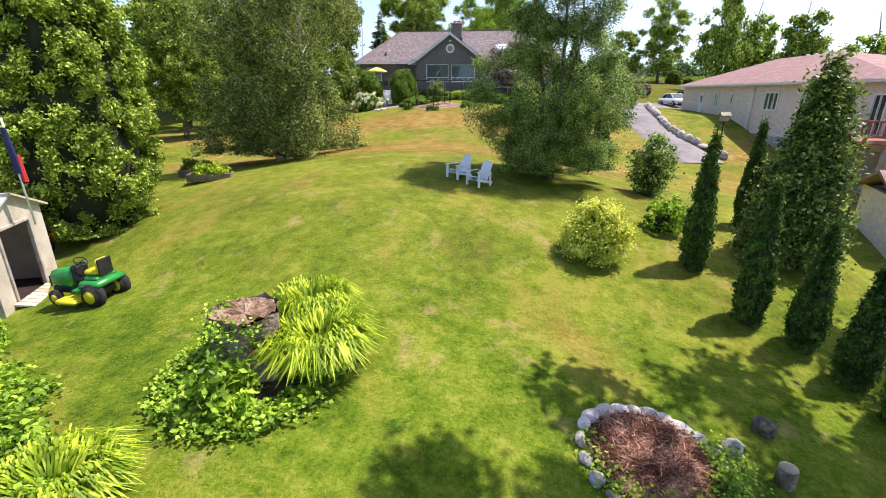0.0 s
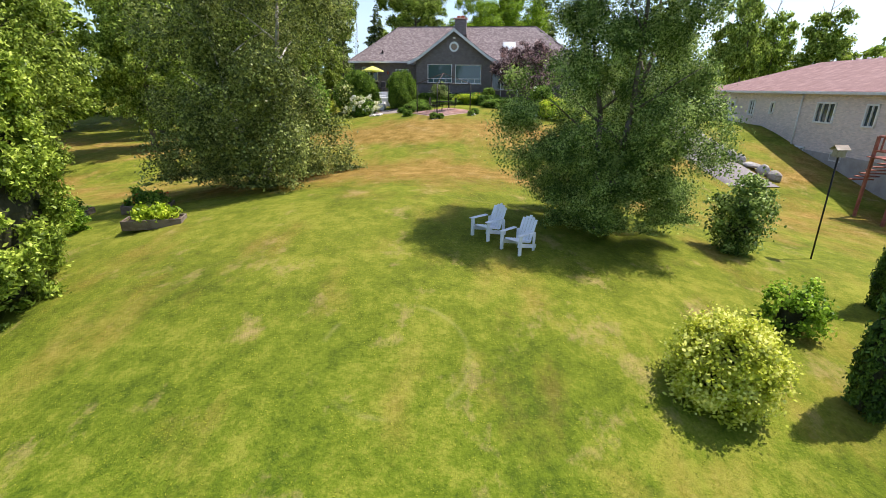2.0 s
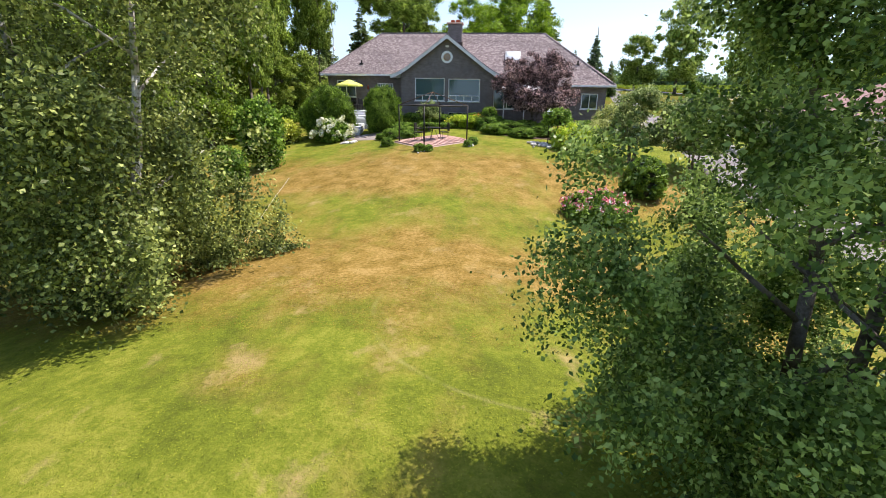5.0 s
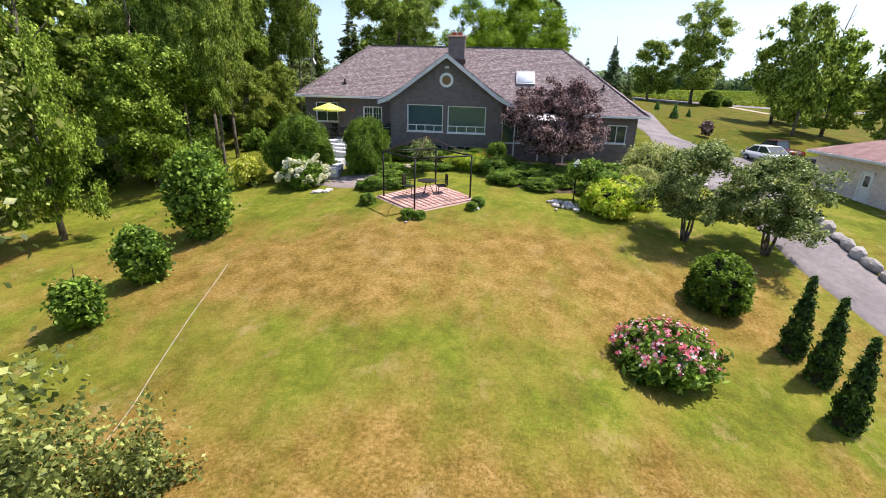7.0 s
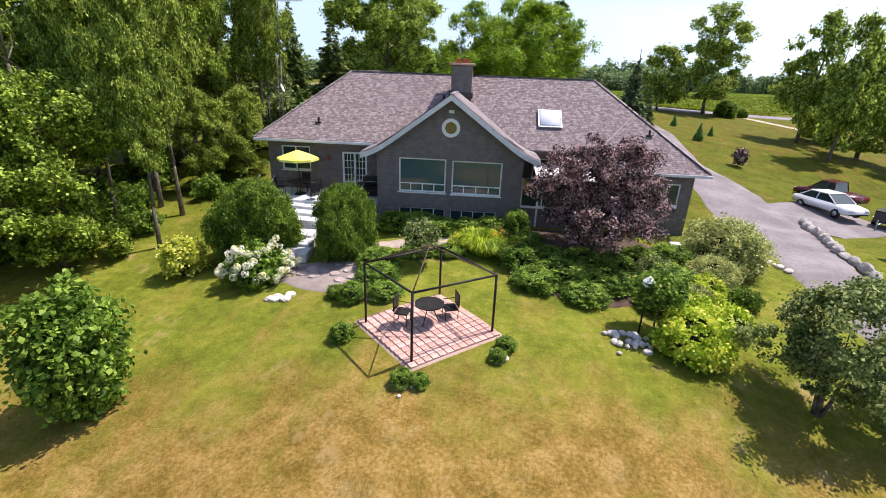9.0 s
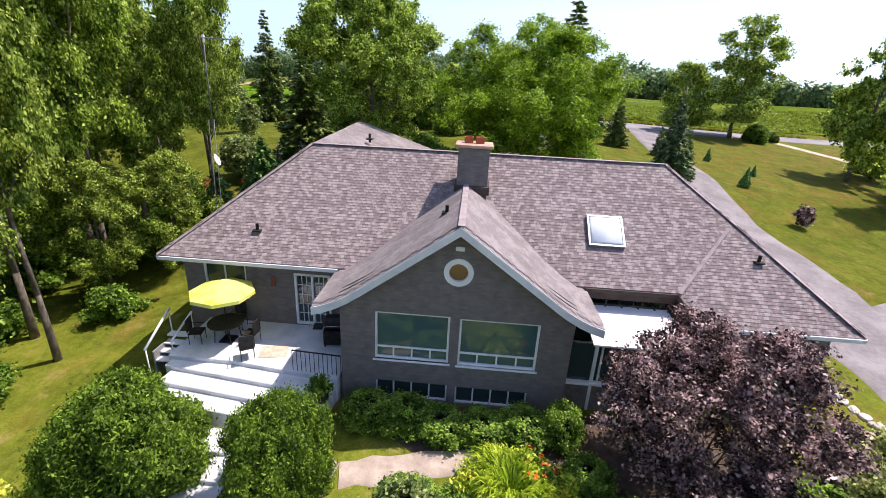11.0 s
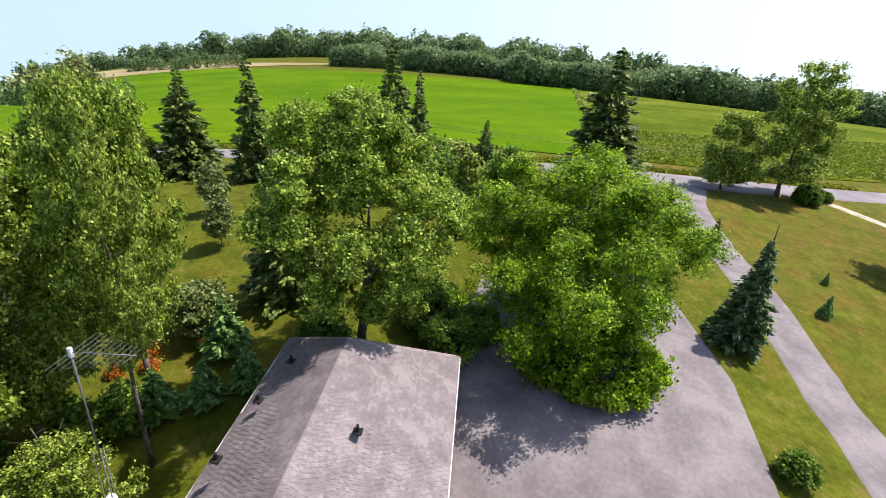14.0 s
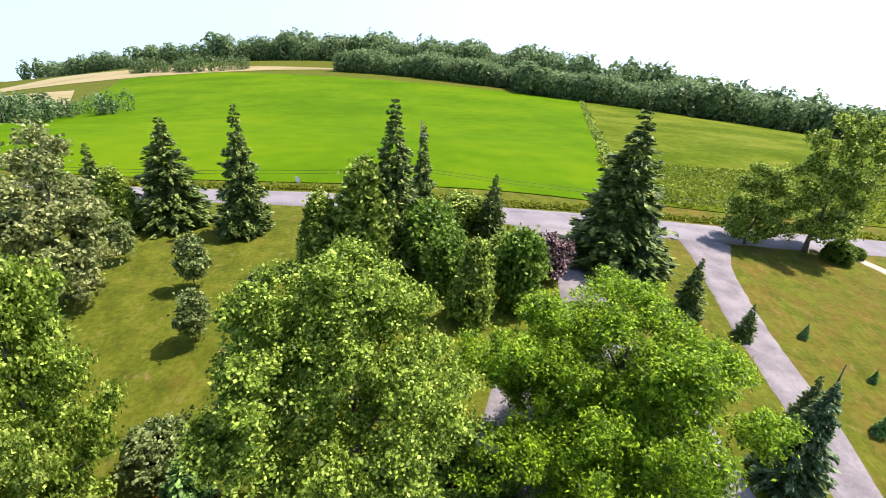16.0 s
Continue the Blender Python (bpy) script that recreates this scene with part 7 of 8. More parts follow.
# lawn tractor, nose towards the shed (+x is its nose)
mow = thing("lawn_tractor", pose(-3.5, 4.5, gz(-3.5, 4.5), 0, 0, 180) @ Matrix.Diagonal((0.8, 0.86, 0.92, 1)), "green and yellow ride-on lawn tractor parked on the grass", "lawn tractor")
bm = bmesh.new()
box(bm, 0.54, 0, 0.62, 0.78, 0.52, 0.5, 0.1)
for v in bm.verts:
    k = min(max((v.co.x - 0.15) / 0.78, 0), 1)
    v.co.z -= 0.13 * k * k * (v.co.z > 0.55)
    v.co.y *= 1 - 0.16 * k
part("hood", bm, M["mower_green"], mow, "glossy green hood", True)
boxpart("grille", (0.925, 0, 0.52), (0.02, 0.36, 0.26), M["black_plastic"], mow, 0.01)
boxpart("chassis", (0.1, 0, 0.33), (1.5, 0.42, 0.16), M["black_plastic"], mow, 0.02)
boxpart("dashboard", (0.12, 0, 0.72), (0.16, 0.42, 0.42), M["black_plastic"], mow, 0.04)
boxpart("footrest", (-0.12, 0, 0.38), (0.42, 0.8, 0.05), M["mower_green"], mow, 0.015)
bm = bmesh.new()
box(bm, -0.5, 0, 0.56, 0.62, 0.92, 0.16, 0.06)
box(bm, -0.46, 0, 0.66, 0.4, 0.6, 0.1, 0.03)
part("fender", bm, M["mower_green"], mow, "green rear fender deck", True)
bm = bmesh.new()
box(bm, -0.38, 0, 0.78, 0.42, 0.4, 0.12, 0.05)
box(bm, -0.6, 0, 0.95, 0.12, 0.38, 0.32, 0.05, Matrix.Rotation(radians(0), 4, "Y"))
part("seat", bm, M["mower_yellow"], mow, "yellow padded seat", True)
boxpart("seat_shell", (-0.675, 0, 0.92), (0.05, 0.42, 0.4), M["black_plastic"], mow, 0.02)
bm = bmesh.new()
for i in range(20):
    a0, a1 = 2 * math.pi * i / 20, 2 * math.pi * (i + 1) / 20
    m_ = Matrix.Translation((0.02, 0, 1.0)) @ Matrix.Rotation(radians(-32), 4, "Y")
    rod(bm, m_ @ Vector((0.15 * math.cos(a0), 0.15 * math.sin(a0), 0)), m_ @ Vector((0.15 * math.cos(a1), 0.15 * math.sin(a1), 0)), 0.016, seg=6)
rod(bm, (0.02, 0, 1.0), (0.12, 0, 0.85), 0.02)
rod(bm, (0.02, -0.14, 1.0), (0.02, 0.14, 1.0), 0.013)
part("steering_wheel", bm, M["black_plastic"], mow, "", True)
bm = bmesh.new()
box(bm, 0.12, 0.1, 0.17, 0.62, 1.08, 0.12, 0.05)
part("mower_deck", bm, M["mower_yellow"], mow, "yellow mowing deck", True)
for y in (-0.36, 0.36):
    wheel(mow, 0.62, y, 0.19, 0.15, M["mower_yellow"])
    wheel(mow, -0.55, y * 1.1, 0.3, 0.26, M["mower_yellow"])


# white garden chairs
def adirondack(name, m, label, group):
    c = thing(name, m, label, "chair", group)
    for i in range(5):
        boxpart("seat_slat", (0, -0.22 + 0.11 * i, 0.36 - 0.028 * i), (0.5, 0.1, 0.022), M["white_plastic"], c, 0.005)
    for i in range(5):
        x = -0.2 + 0.1 * i
        h = 0.74 - 0.05 * abs(i - 2)
        boxpart("back_slat", (x, 0, h / 2), (0.09, 0.022, h), M["white_plastic"], c, 0.006, m=Matrix.Translation((0, 0.26, 0.24)) @ Matrix.Rotation(radians(-24), 4, "X"))
    for x in (-0.31, 0.31):
        boxpart("armrest", (x, -0.06, 0.56), (0.12, 0.66, 0.025), M["white_plastic"], c, 0.008)
        boxpart("front_leg", (x, -0.3, 0.28), (0.06, 0.1, 0.56), M["white_plastic"], c, 0.008)
        boxpart("side_rail", (x * 0.87, 0.02, 0.2), (0.03, 0.85, 0.11), M["white_plastic"], c, 0.006, m=Matrix.Rotation(radians(-14), 4, "X"))
        boxpart("rear_leg", (x * 0.9, 0.36, 0.25), (0.04, 0.09, 0.52), M["white_plastic"], c, 0.006)
    return c


ac = adirondack("garden_chair", pose(4.02, 12.14, gz(4.02, 12.14), 0, 0, -43), "white slatted lounge chair in the birch's shade", "garden chairs")
ac.scale = (0.88, 0.88, 0.88)
copy_thing(ac, pose(4.76, 11.57, gz(4.76, 11.57), 0, 0, -40))


# raised planters by the weeping birch
def planter(x0, y0, turn, length, lab, bloom):
    p = thing("raised_planter", pose(x0, y0, gz(x0, y0), 0, 0, turn), lab, "planter", "raised planters")
    for y in (-0.3, 0.3):
        boxpart("board", (0, y, 0.13), (length, 0.05, 0.3), M["wood_old"], p, 0.01)
    for x in (-length / 2, length / 2):
        boxpart("board", (x, 0, 0.13), (0.05, 0.65, 0.3), M["wood_old"], p, 0.01)
    boxpart("soil", (0, 0, 0.17), (length - 0.06, 0.56, 0.08), M["soil"], p)
    pl = crown_mesh("plants", M["leaf_lily"] if bloom is None else M["leaf_shrub"], 0.45, 0.3, int(x0 * -50), "dome", 60, 22, 0.07, 0.12, 0.4, 0.1, 1.6, shape_xy=(length / 0.7, 1), extra=None if bloom is None else (bloom, 26, 0.06, 0.3))
    o = new("foliage", pl)
    o.parent = p
    o.location = (0, 0, 0.2)


planter(-6.2, 13.45, 20, 1.6, "raised wooden planter with pale green lettuces", None)
planter(-8.6, 16.2, 26, 1.6, "raised wooden planter with orange flowers", M["petal_red"])
planter(-12.0, 16.2, 20, 1.5, "raised wooden planter with mixed flowers", M["leaf_orange"])
WEED = crown_mesh("crown", M["leaf_ivy"], 0.8, 0.62, 122, "oval", 80, 26, 0.06, 0.1, 0.8, 0.4, 2.2, boughs=18, bough=0.26)
for i, (x, y) in enumerate(((-9.3, 13.7), (-10.4, 14.5), (-9.9, 13.0), (-9.8, 17.6), (-11.3, 13.9))):
    plant("tall_weeds", "tall soft green plants round the planters", "plants", x, y, WEED, None, 0, (1.0, 1.0, 0.8 + 0.15 * (i % 3)), i * 70, "vegetable patch")

# birdhouse and feeder on poles
bh = thing("birdhouse", pose(13.9, 15.2, gz(13.9, 15.2)), "small wooden birdhouse on a tall thin pole", "birdhouse")
hh = 2.95 - gz(13.9, 15.2)
rodpart("pole", (0, 0, 0), (-0.15, -0.1, hh - 0.3), 0.025, M["metal_dark"], bh)
boxpart("house_box", (-0.15, -0.1, hh - 0.2), (0.24, 0.22, 0.22), M["wood_grey"], bh, 0.01)
bm = bmesh.new()
slab(bm, [(-0.33, -0.27, hh - 0.1), (0.03, -0.27, hh - 0.1), (0.03, -0.1, hh + 0.02), (-0.33, -0.1, hh + 0.02)], 0.025)
slab(bm, [(-0.33, -0.1, hh + 0.02), (0.03, -0.1, hh + 0.02), (0.03, 0.07, hh - 0.1), (-0.33, 0.07, hh - 0.1)], 0.025)
part("roof", bm, M["wood_grey"], bh)
fe = thing("bird_feeder", pose(7.05, 38.4, gz(7.05, 38.4)), "white bird feeder on a post by the rocks", "bird feeder")
rodpart("pole", (0, 0, 0), (0, 0, 1.75), 0.03, M["metal_dark"], fe)
boxpart("tray", (0, 0, 1.78), (0.3, 0.3, 0.05), M["white_paint"], fe, 0.01)
bm = bmesh.new()
bmesh.ops.create_cone(bm, cap_ends=True, segments=8, radius1=0.2, radius2=0.01, depth=0.2, matrix=Matrix.Translation((0, 0, 2.0)))
part("roof", bm, M["white_paint"], fe)
bt = thing("bird_table", pose(10.7, 45.2, gz(10.7, 45.2)), "small stone bird table among the rocks of the bed", "bird table")
rodpart("pedestal", (0, 0, 0), (0, 0, 0.72), 0.12, M["stone"], bt, 0.08, 12)
boxpart("basin", (0, 0, 0.76), (0.5, 0.42, 0.09), M["stone_pale"], bt, 0.03)
rng = np.random.default_rng(21)
rp = thing("rock_pile", pose(0, 0, 0), "small pile of pale rocks round the feeder post", "rocks")
for i in range(30):
    x, y = 6.55 + rng.normal(0, 0.42), 37.85 + rng.normal(0, 0.24)
    q = rng.uniform(0.14, 0.3)
    stone_at(rp, PALE[rng.integers(4)], x, y, gz(x, y) + 0.05, (q, q, q), rng.uniform(0, 360))
edge = thing("stone_edging", pose(0, 0, 0), "pale stones edging the gazebo plants", "stones")
for cx_, cy_ in ((-0.2, 34.95), (2.5, 36.4), (-2.5, 37.3)):
    for i in range(9):
        x, y = cx_ + rng.normal(0, 0.35), cy_ + rng.normal(0, 0.2)
        q = rng.uniform(0.1, 0.22)
        stone_at(edge, PALE[rng.integers(4)], x, y, gz(x, y) + 0.03, (q, q, q), rng.uniform(0, 360))
gr = thing("garden_rock", pose(0, 0, 0), "flat pale rocks under the hydrangea", "rocks")
for i in range(7):
    x, y = -5.9 + rng.normal(0, 0.35), 39.75 + rng.normal(0, 0.15)
    stone_at(gr, PALE[rng.integers(4)], x, y, gz(x, y) + 0.03, (0.5, 0.4, 0.25), rng.uniform(0, 360))

# gazebo frame on its brick floor
GP4 = [(-0.2, 35.85), (2.15, 37.45), (0.28, 39.6), (-2.0, 37.75)]
g0 = gz(0.05, 37.6)
gaz = thing("gazebo", pose(0, 0, 0), "open black metal gazebo frame without its canopy", "gazebo")
TOPZ = g0 + 2.05
for x, y in GP4:
    rodpart("post", (x, y, gz(x, y)), (x, y, TOPZ), 0.04, M["metal_dark"], gaz)
for i in range(4):
    a, b = GP4[i], GP4[(i + 1) % 4]
    rodpart("beam", (*a, TOPZ), (*b, TOPZ), 0.035, M["metal_dark"], gaz)
    rodpart("rafter", (*a, TOPZ), (0.06, 37.66, TOPZ + 0.75), 0.022, M["rust"], gaz)
patio = tagged(thing("gazebo_floor", pose(0, 0, 0), "pink brick paved floor under the gazebo", "paving"), kind="structure")
ua, ub = Vector((2.35, 1.6, 0)).normalized(), Vector((-1.8, 1.9, 0)).normalized()
pav = bpy.data.meshes.new("paver")
bm = bmesh.new()
box(bm, 0, 0, 0, 0.235, 0.235, 0.06, 0.008)
bm.to_mesh(pav)
bm.free()
pav.materials.append(M["pink_brick"])
drape_blob("sand_bed", [tuple((Vector((0.05, 37.6, 0)) + ua * (1.62 * p) + ub * (1.62 * q))[:2]) for p, q in ((-1, -1), (1, -1), (1, 1), (-1, 1))], M["mortar"], "sand bed under the bricks", "paving", 0.03, 0.4)
for i in range(13):
    for j in range(13):
        c = Vector((0.05, 37.6, 0)) + ua * (0.243 * (i - 6)) + ub * (0.243 * (j - 6))
        o = new("paver", pav)
        o.matrix_world = pose(c.x, c.y, gz(c.x, c.y) + 0.05, 0, 0, math.degrees(math.atan2(ua.y, ua.x)))
        o.parent = patio
gt = thing("garden_table", pose(0.1, 37.75, g0 + 0.07), "small round dark metal bistro table in the gazebo", "table")
bm = bmesh.new()
bmesh.ops.create_cone(bm, cap_ends=True, segments=20, radius1=0.48, radius2=0.48, depth=0.03, matrix=Matrix.Translation((0, 0, 0.7)))
part("tabletop", bm, M["metal_dark"], gt)
for i in range(3):
    q = i * 2.09
    rodpart("leg", (0.35 * math.cos(q), 0.35 * math.sin(q), 0), (0.05 * math.cos(q), 0.05 * math.sin(q), 0.69), 0.014, M["metal_dark"], gt, seg=6)
gc = patio_chair("bistro_chair", pose(-0.75, 37.6, g0 + 0.07, 0, 0, 80), "dark metal bistro chair in the gazebo", "gazebo chairs")
copy_thing(gc, pose(0.75, 38.1, g0 + 0.07, 0, 0, -70))
# paths through the beds
drape_blob("garden_path", [(-6.7, 41.3), (-5.2, 40.4), (-3.6, 39.9), (-2.6, 39.2), (-1.9, 40.2), (-2.9, 41.6), (-3.2, 43.5), (-3.0, 44.6), (-4.5, 44.8), (-5.0, 42.6), (-6.4, 42.4)], M["flagstone"], "grey-pink flagstone path between the beds", "path", 0.03, 0.4)
FLAGS = []
for i in range(4):
    r_ = random.Random(300 + i)
    bm = bmesh.new()
    k = 6 + i % 2
    low = [(0.5 * r_.uniform(0.8, 1.05) * math.cos(6.283 * j / k), 0.5 * r_.uniform(0.8, 1.05) * math.sin(6.283 * j / k)) for j in range(k)]
    a, b = [bm.verts.new((x, y, -0.03)) for x, y in low], [bm.verts.new((x * 0.95, y * 0.95, 0.022)) for x, y in low]
    bm.faces.new(b)
    for j in range(k):
        bm.faces.new((a[j], a[(j + 1) % k], b[(j + 1) % k], b[j]))
    me = bpy.data.meshes.new("flagstone")
    bm.to_mesh(me)
    bm.free()
    me.materials.append(M["flag_slab"])
    FLAGS.append(me)
slabs = tagged(thing("flagstone_paving", pose(0, 0, 0), "irregular pinkish-grey flagstones laid in the garden path", "paving"), kind="structure")
r_ = random.Random(41)
for (ax, ay), (bx, by), wide in (((-3.6, 44.4), (-3.9, 42.0), 1.3), ((-3.9, 42.0), (-2.9, 40.3), 1.5), ((-4.6, 41.4), (-6.4, 42.2), 1.0), ((-2.9, 40.3), (-1.9, 39.4), 0.9)):
    n = max(int(math.hypot(bx - ax, by - ay) / 0.52), 1)
    for i in range(n):
        for j in range(max(int(wide / 0.5), 1)):
            k, o = (i + 0.5) / n, (j + 0.5) * 0.5 - wide / 2
            d = Vector((bx - ax, by - ay)).normalized()
            x, y = ax + (bx - ax) * k - d.y * o + r_.uniform(-0.05, 0.05), ay + (by - ay) * k + d.x * o + r_.uniform(-0.05, 0.05)
            stone_at(slabs, FLAGS[r_.randrange(4)], x, y, gz(x, y) + 0.035, (r_.uniform(0.5, 0.6), r_.uniform(0.48, 0.56), 1.0), r_.uniform(0, 360), "flagstone")
drape("side_path", [(-2.9, 44.1), (-0.8, 44.6), (0.8, 44.8)], 0.8, M["path_beige"], "beige stone path along the gable", "path", 0.035, step=0.4)
drape_blob("garden_bed", [(-3.4, 46.9), (-1.0, 45.0), (1.5, 44.9), (3.4, 44.4), (4.0, 42.5), (3.2, 40.4), (6.5, 39.8), (9.0, 41.0), (11.5, 41.5), (12.0, 44.5), (9, 47.5), (4, 46.9)], M["soil"], "dark soil bed before the house", "bed", 0.02, 0.6)
stp = thing("stone_path", pose(0, 0, 0), "curving line of pale stones at the house corner", "stones")
for i in range(16):
    k = i / 15
    x, y = 14.6 + 1.5 * k * k, 51.4 - 6.0 * k
    stone_at(stp, PALE[i % 4], x, y, gz(x, y) + 0.05, (0.5, 0.36, 0.3), i * 50)

# cord on the lawn
cord = [(-4.7, 23.4), (-4.95, 24.6), (-5.2, 25.6), (-5.42, 26.6), (-5.75, 28.2), (-6.05, 29.8), (-6.37, 31.3)]
bm = tube([(x, y, gz(x, y) + 0.03) for x, y in cord], 0.0045)
tagged(part("rope", bm, M["rope"]), "thin pale cord lying across the dry lawn", "cord")


# ---- neighbour's house ----
nb = thing("neighbour_house", pose(25.4, 23.0, 0, 0, 0, 2.4), "long beige brick bungalow with a reddish-brown hipped roof", "house")
NL, ND, NE = 26.0, 11.0, 4.4  # length, depth, eave height
nwin = [(21.3, 22.2, 1.70, 3.70, "door"), (18.4, 19.2, 2.50, 3.75, "w"), (15.9, 16.4, 2.75, 3.65, "w"), (9.8, 11.5, 2.45, 3.75, "w"), (6.6, 7.5, 2.45, 3.75, "w"), (3.2, 5.0, 1.45, 3.65, "w"), (0.6, 1.6, 1.45, 3.65, "w"), (11.6, 12.6, 0.30, 0.85, "w"), (8.2, 9.2, 0.30, 0.85, "w")]
# the long wall is drawn along x and then turned
turnm = Matrix.Rotation(radians(90), 4, "Z")
bm = bmesh.new()
wall_with_holes(bm, 0, NL, -3.0, NE - 0.05, -0.3, 0.3, [w[:4] for w in nwin])
bmesh.ops.transform(bm, matrix=turnm, verts=bm.verts)
part("wall", bm, M["beige_brick"], nb)
bm = bmesh.new()
box(bm, ND / 2, NL - 0.15, (NE - 3.05) / 2, ND, 0.3, NE + 2.95)
part("wall", bm, M["beige_brick"], nb)
bm = bmesh.new()
box(bm, ND / 2, 0.15, (NE - 3.05) / 2, ND, 0.3, NE + 2.95)
part("wall", bm, M["beige_brick"], nb)
boxpart("wall", (ND - 0.15, NL / 2, (NE - 3.05) / 2), (0.3, NL - 0.6, NE + 2.95), M["beige_brick"], nb)
boxpart("foundation", (-0.03, NL / 2, -0.4), (0.1, NL, 2.2), M["grey_block"], nb)
for y0, y1, z0, z1, kind in nwin:
    w = new("door" if kind == "door" else "window")
    w.parent = nb
    bm = bmesh.new()
    for yy in (y0 + 0.05, y1 - 0.05):
        box(bm, -0.02, yy, (z0 + z1) / 2, 0.12, 0.1, z1 - z0, 0.01)
    for zz in (z0 + 0.05, z1 - 0.05):
        box(bm, -0.02, (y0 + y1) / 2, zz, 0.12, y1 - y0, 0.1, 0.01)
    if y1 - y0 > 0.8 and kind != "door":
        nbar = 3 if y1 - y0 > 1.5 else 2
        for k in range(1, nbar):
            box(bm, -0.02, y0 + (y1 - y0) * k / nbar, (z0 + z1) / 2, 0.1, 0.06, z1 - z0, 0.01)
    part("frame", bm, M["white_paint"], w)
    if kind == "door":
        boxpart("leaf", (0.03, (y0 + y1) / 2, (z0 + z1) / 2), (0.05, y1 - y0 - 0.1, z1 - z0 - 0.1), M["white_paint"], w, 0.01)
        boxpart("pane", (0.0, (y0 + y1) / 2, z1 - 0.55), (0.03, 0.35, 0.6), M["glass"], w)
    else:
        boxpart("pane", (0.04, (y0 + y1) / 2, (z0 + z1) / 2), (0.015, y1 - y0 - 0.1, z1 - z0 - 0.1), M["glass"], w)
o_, rise = 0.45, 2.2
half = ND / 2 + o_
P = {"sw": (-o_, -o_, NE), "nw": (-o_, NL + o_, NE), "ne": (ND + o_, NL + o_, NE), "se": (ND + o_, -o_, NE), "rs": (ND / 2, 13.0, NE + rise), "rn": (ND / 2, NL - half + o_, NE + rise)}
for keys in (("sw", "rs", "rn", "nw"), ("nw", "rn", "ne"), ("ne", "rn", "rs", "se"), ("se", "rs", "sw")):
    bm = bmesh.new()
    slab(bm, [P[k] for k in keys][::-1], 0.14)
    part("roof", bm, M["roof_red"], nb)
bm = bmesh.new()
for a, b in (("sw", "nw"), ("nw", "ne"), ("se", "sw")):
    pa, pb = Vector(P[a]) - Vector((0, 0, 0.1)), Vector(P[b]) - Vector((0, 0, 0.1))
    d = pb - pa
    box(bm, 0, 0, 0, d.length, 0.12, 0.16, 0.01, Matrix.Translation((pa + pb) / 2) @ d.to_track_quat("X", "Z").to_matrix().to_4x4())
part("gutter", bm, M["white_fascia"], nb)
rodpart("downpipe", (-0.12, 12.9, NE - 0.1), (-0.12, 12.9, 0.3), 0.05, M["white_paint"], nb)
for i in range(5):
    rodpart("roof_vent", (ND / 2 + 0.5, 13.4 + 1.0 * i, NE + rise - 0.3), (ND / 2 + 0.5, 13.4 + 1.0 * i, NE + rise + 0.15), 0.12, M["beige_brick"], nb, seg=8)
dk = thing("red_deck", pose(25.6, 20.0, 0, 0, 0, 3.8), "red-stained timber deck with railings behind the neighbour's house", "deck")
dz = 1.5
for i in range(20):
    boxpart("board", (-1.9, -3.2 + 0.42 * i, dz), (3.6, 0.39, 0.05), M["wood_red"], dk, 0.005)
for i in range(6):
    boxpart("post", (-3.55, -3.2 + 1.6 * i, dz - 1.2), (0.12, 0.12, 4.3), M["wood_red"], dk, 0.01)
for zz in (0.3, 0.95):
    boxpart("rail", (-3.55, 0.8, dz + zz), (0.08, 8.0, 0.08), M["wood_red"], dk, 0.01)
    boxpart("rail", (-1.8, 4.85, dz + zz), (3.4, 0.08, 0.08), M["wood_red"], dk, 0.01)
for i in range(26):
    boxpart("baluster", (-3.55, -3.0 + 0.3 * i, dz + 0.62), (0.05, 0.05, 0.62), M["wood_red"], dk)
for i in range(7):
    boxpart("step", (-2.0, 5.2 + 0.28 * i, dz - 0.2 * (i + 1)), (1.1, 0.28, 0.05), M["wood_red"], dk, 0.005)
um2 = thing("deck_umbrella", pose(24.2, 19.6, dz + 0.02), "open white parasol on the red deck", "umbrella")
bm = bmesh.new()
bmesh.ops.create_cone(bm, cap_ends=False, segments=8, radius1=1.4, radius2=0.02, depth=0.5, matrix=Matrix.Translation((0, 0, 2.2)))
part("canopy", bm, M["white_sheet"], um2)
rodpart("pole", (0, 0, 0), (0, 0, 2.4), 0.03, M["white_paint"], um2)

# small outbuilding
ob2 = thing("outbuilding", pose(17.1, 10.4, gz(17.5, 11.5) - 0.35, 0, 0, -20), "small beige outbuilding with a white framed window", "shed")
bm = bmesh.new()
wall_with_holes(bm, 0, 4.0, -1.0, 2.0, 0, 0.15, [(1.0, 1.75, 0.75, 1.65)])
part("wall", bm, M["beige_brick"], ob2)
boxpart("wall", (0.08, 2.0, 0.5), (0.16, 3.7, 3.0), M["beige_brick"], ob2)
boxpart("wall", (3.92, 2.0, 0.5), (0.16, 3.7, 3.0), M["beige_brick"], ob2)
boxpart("wall", (2.0, 3.92, 0.5), (4.0, 0.16, 3.0), M["beige_brick"], ob2)
window(ob2, 1.0, 1.75, 0.75, 1.65, 0.05, [(1.375, 0.75, 1.65)])
bm = bmesh.new()
slab(bm, [(-0.3, -0.3, 1.95), (4.3, -0.3, 1.95), (4.3, 2.0, 2.75), (-0.3, 2.0, 2.75)], 0.1)
slab(bm, [(-0.3, 2.0, 2.75), (4.3, 2.0, 2.75), (4.3, 4.3, 1.95), (-0.3, 4.3, 1.95)], 0.1)
part("roof", bm, M["roof_red"], ob2)


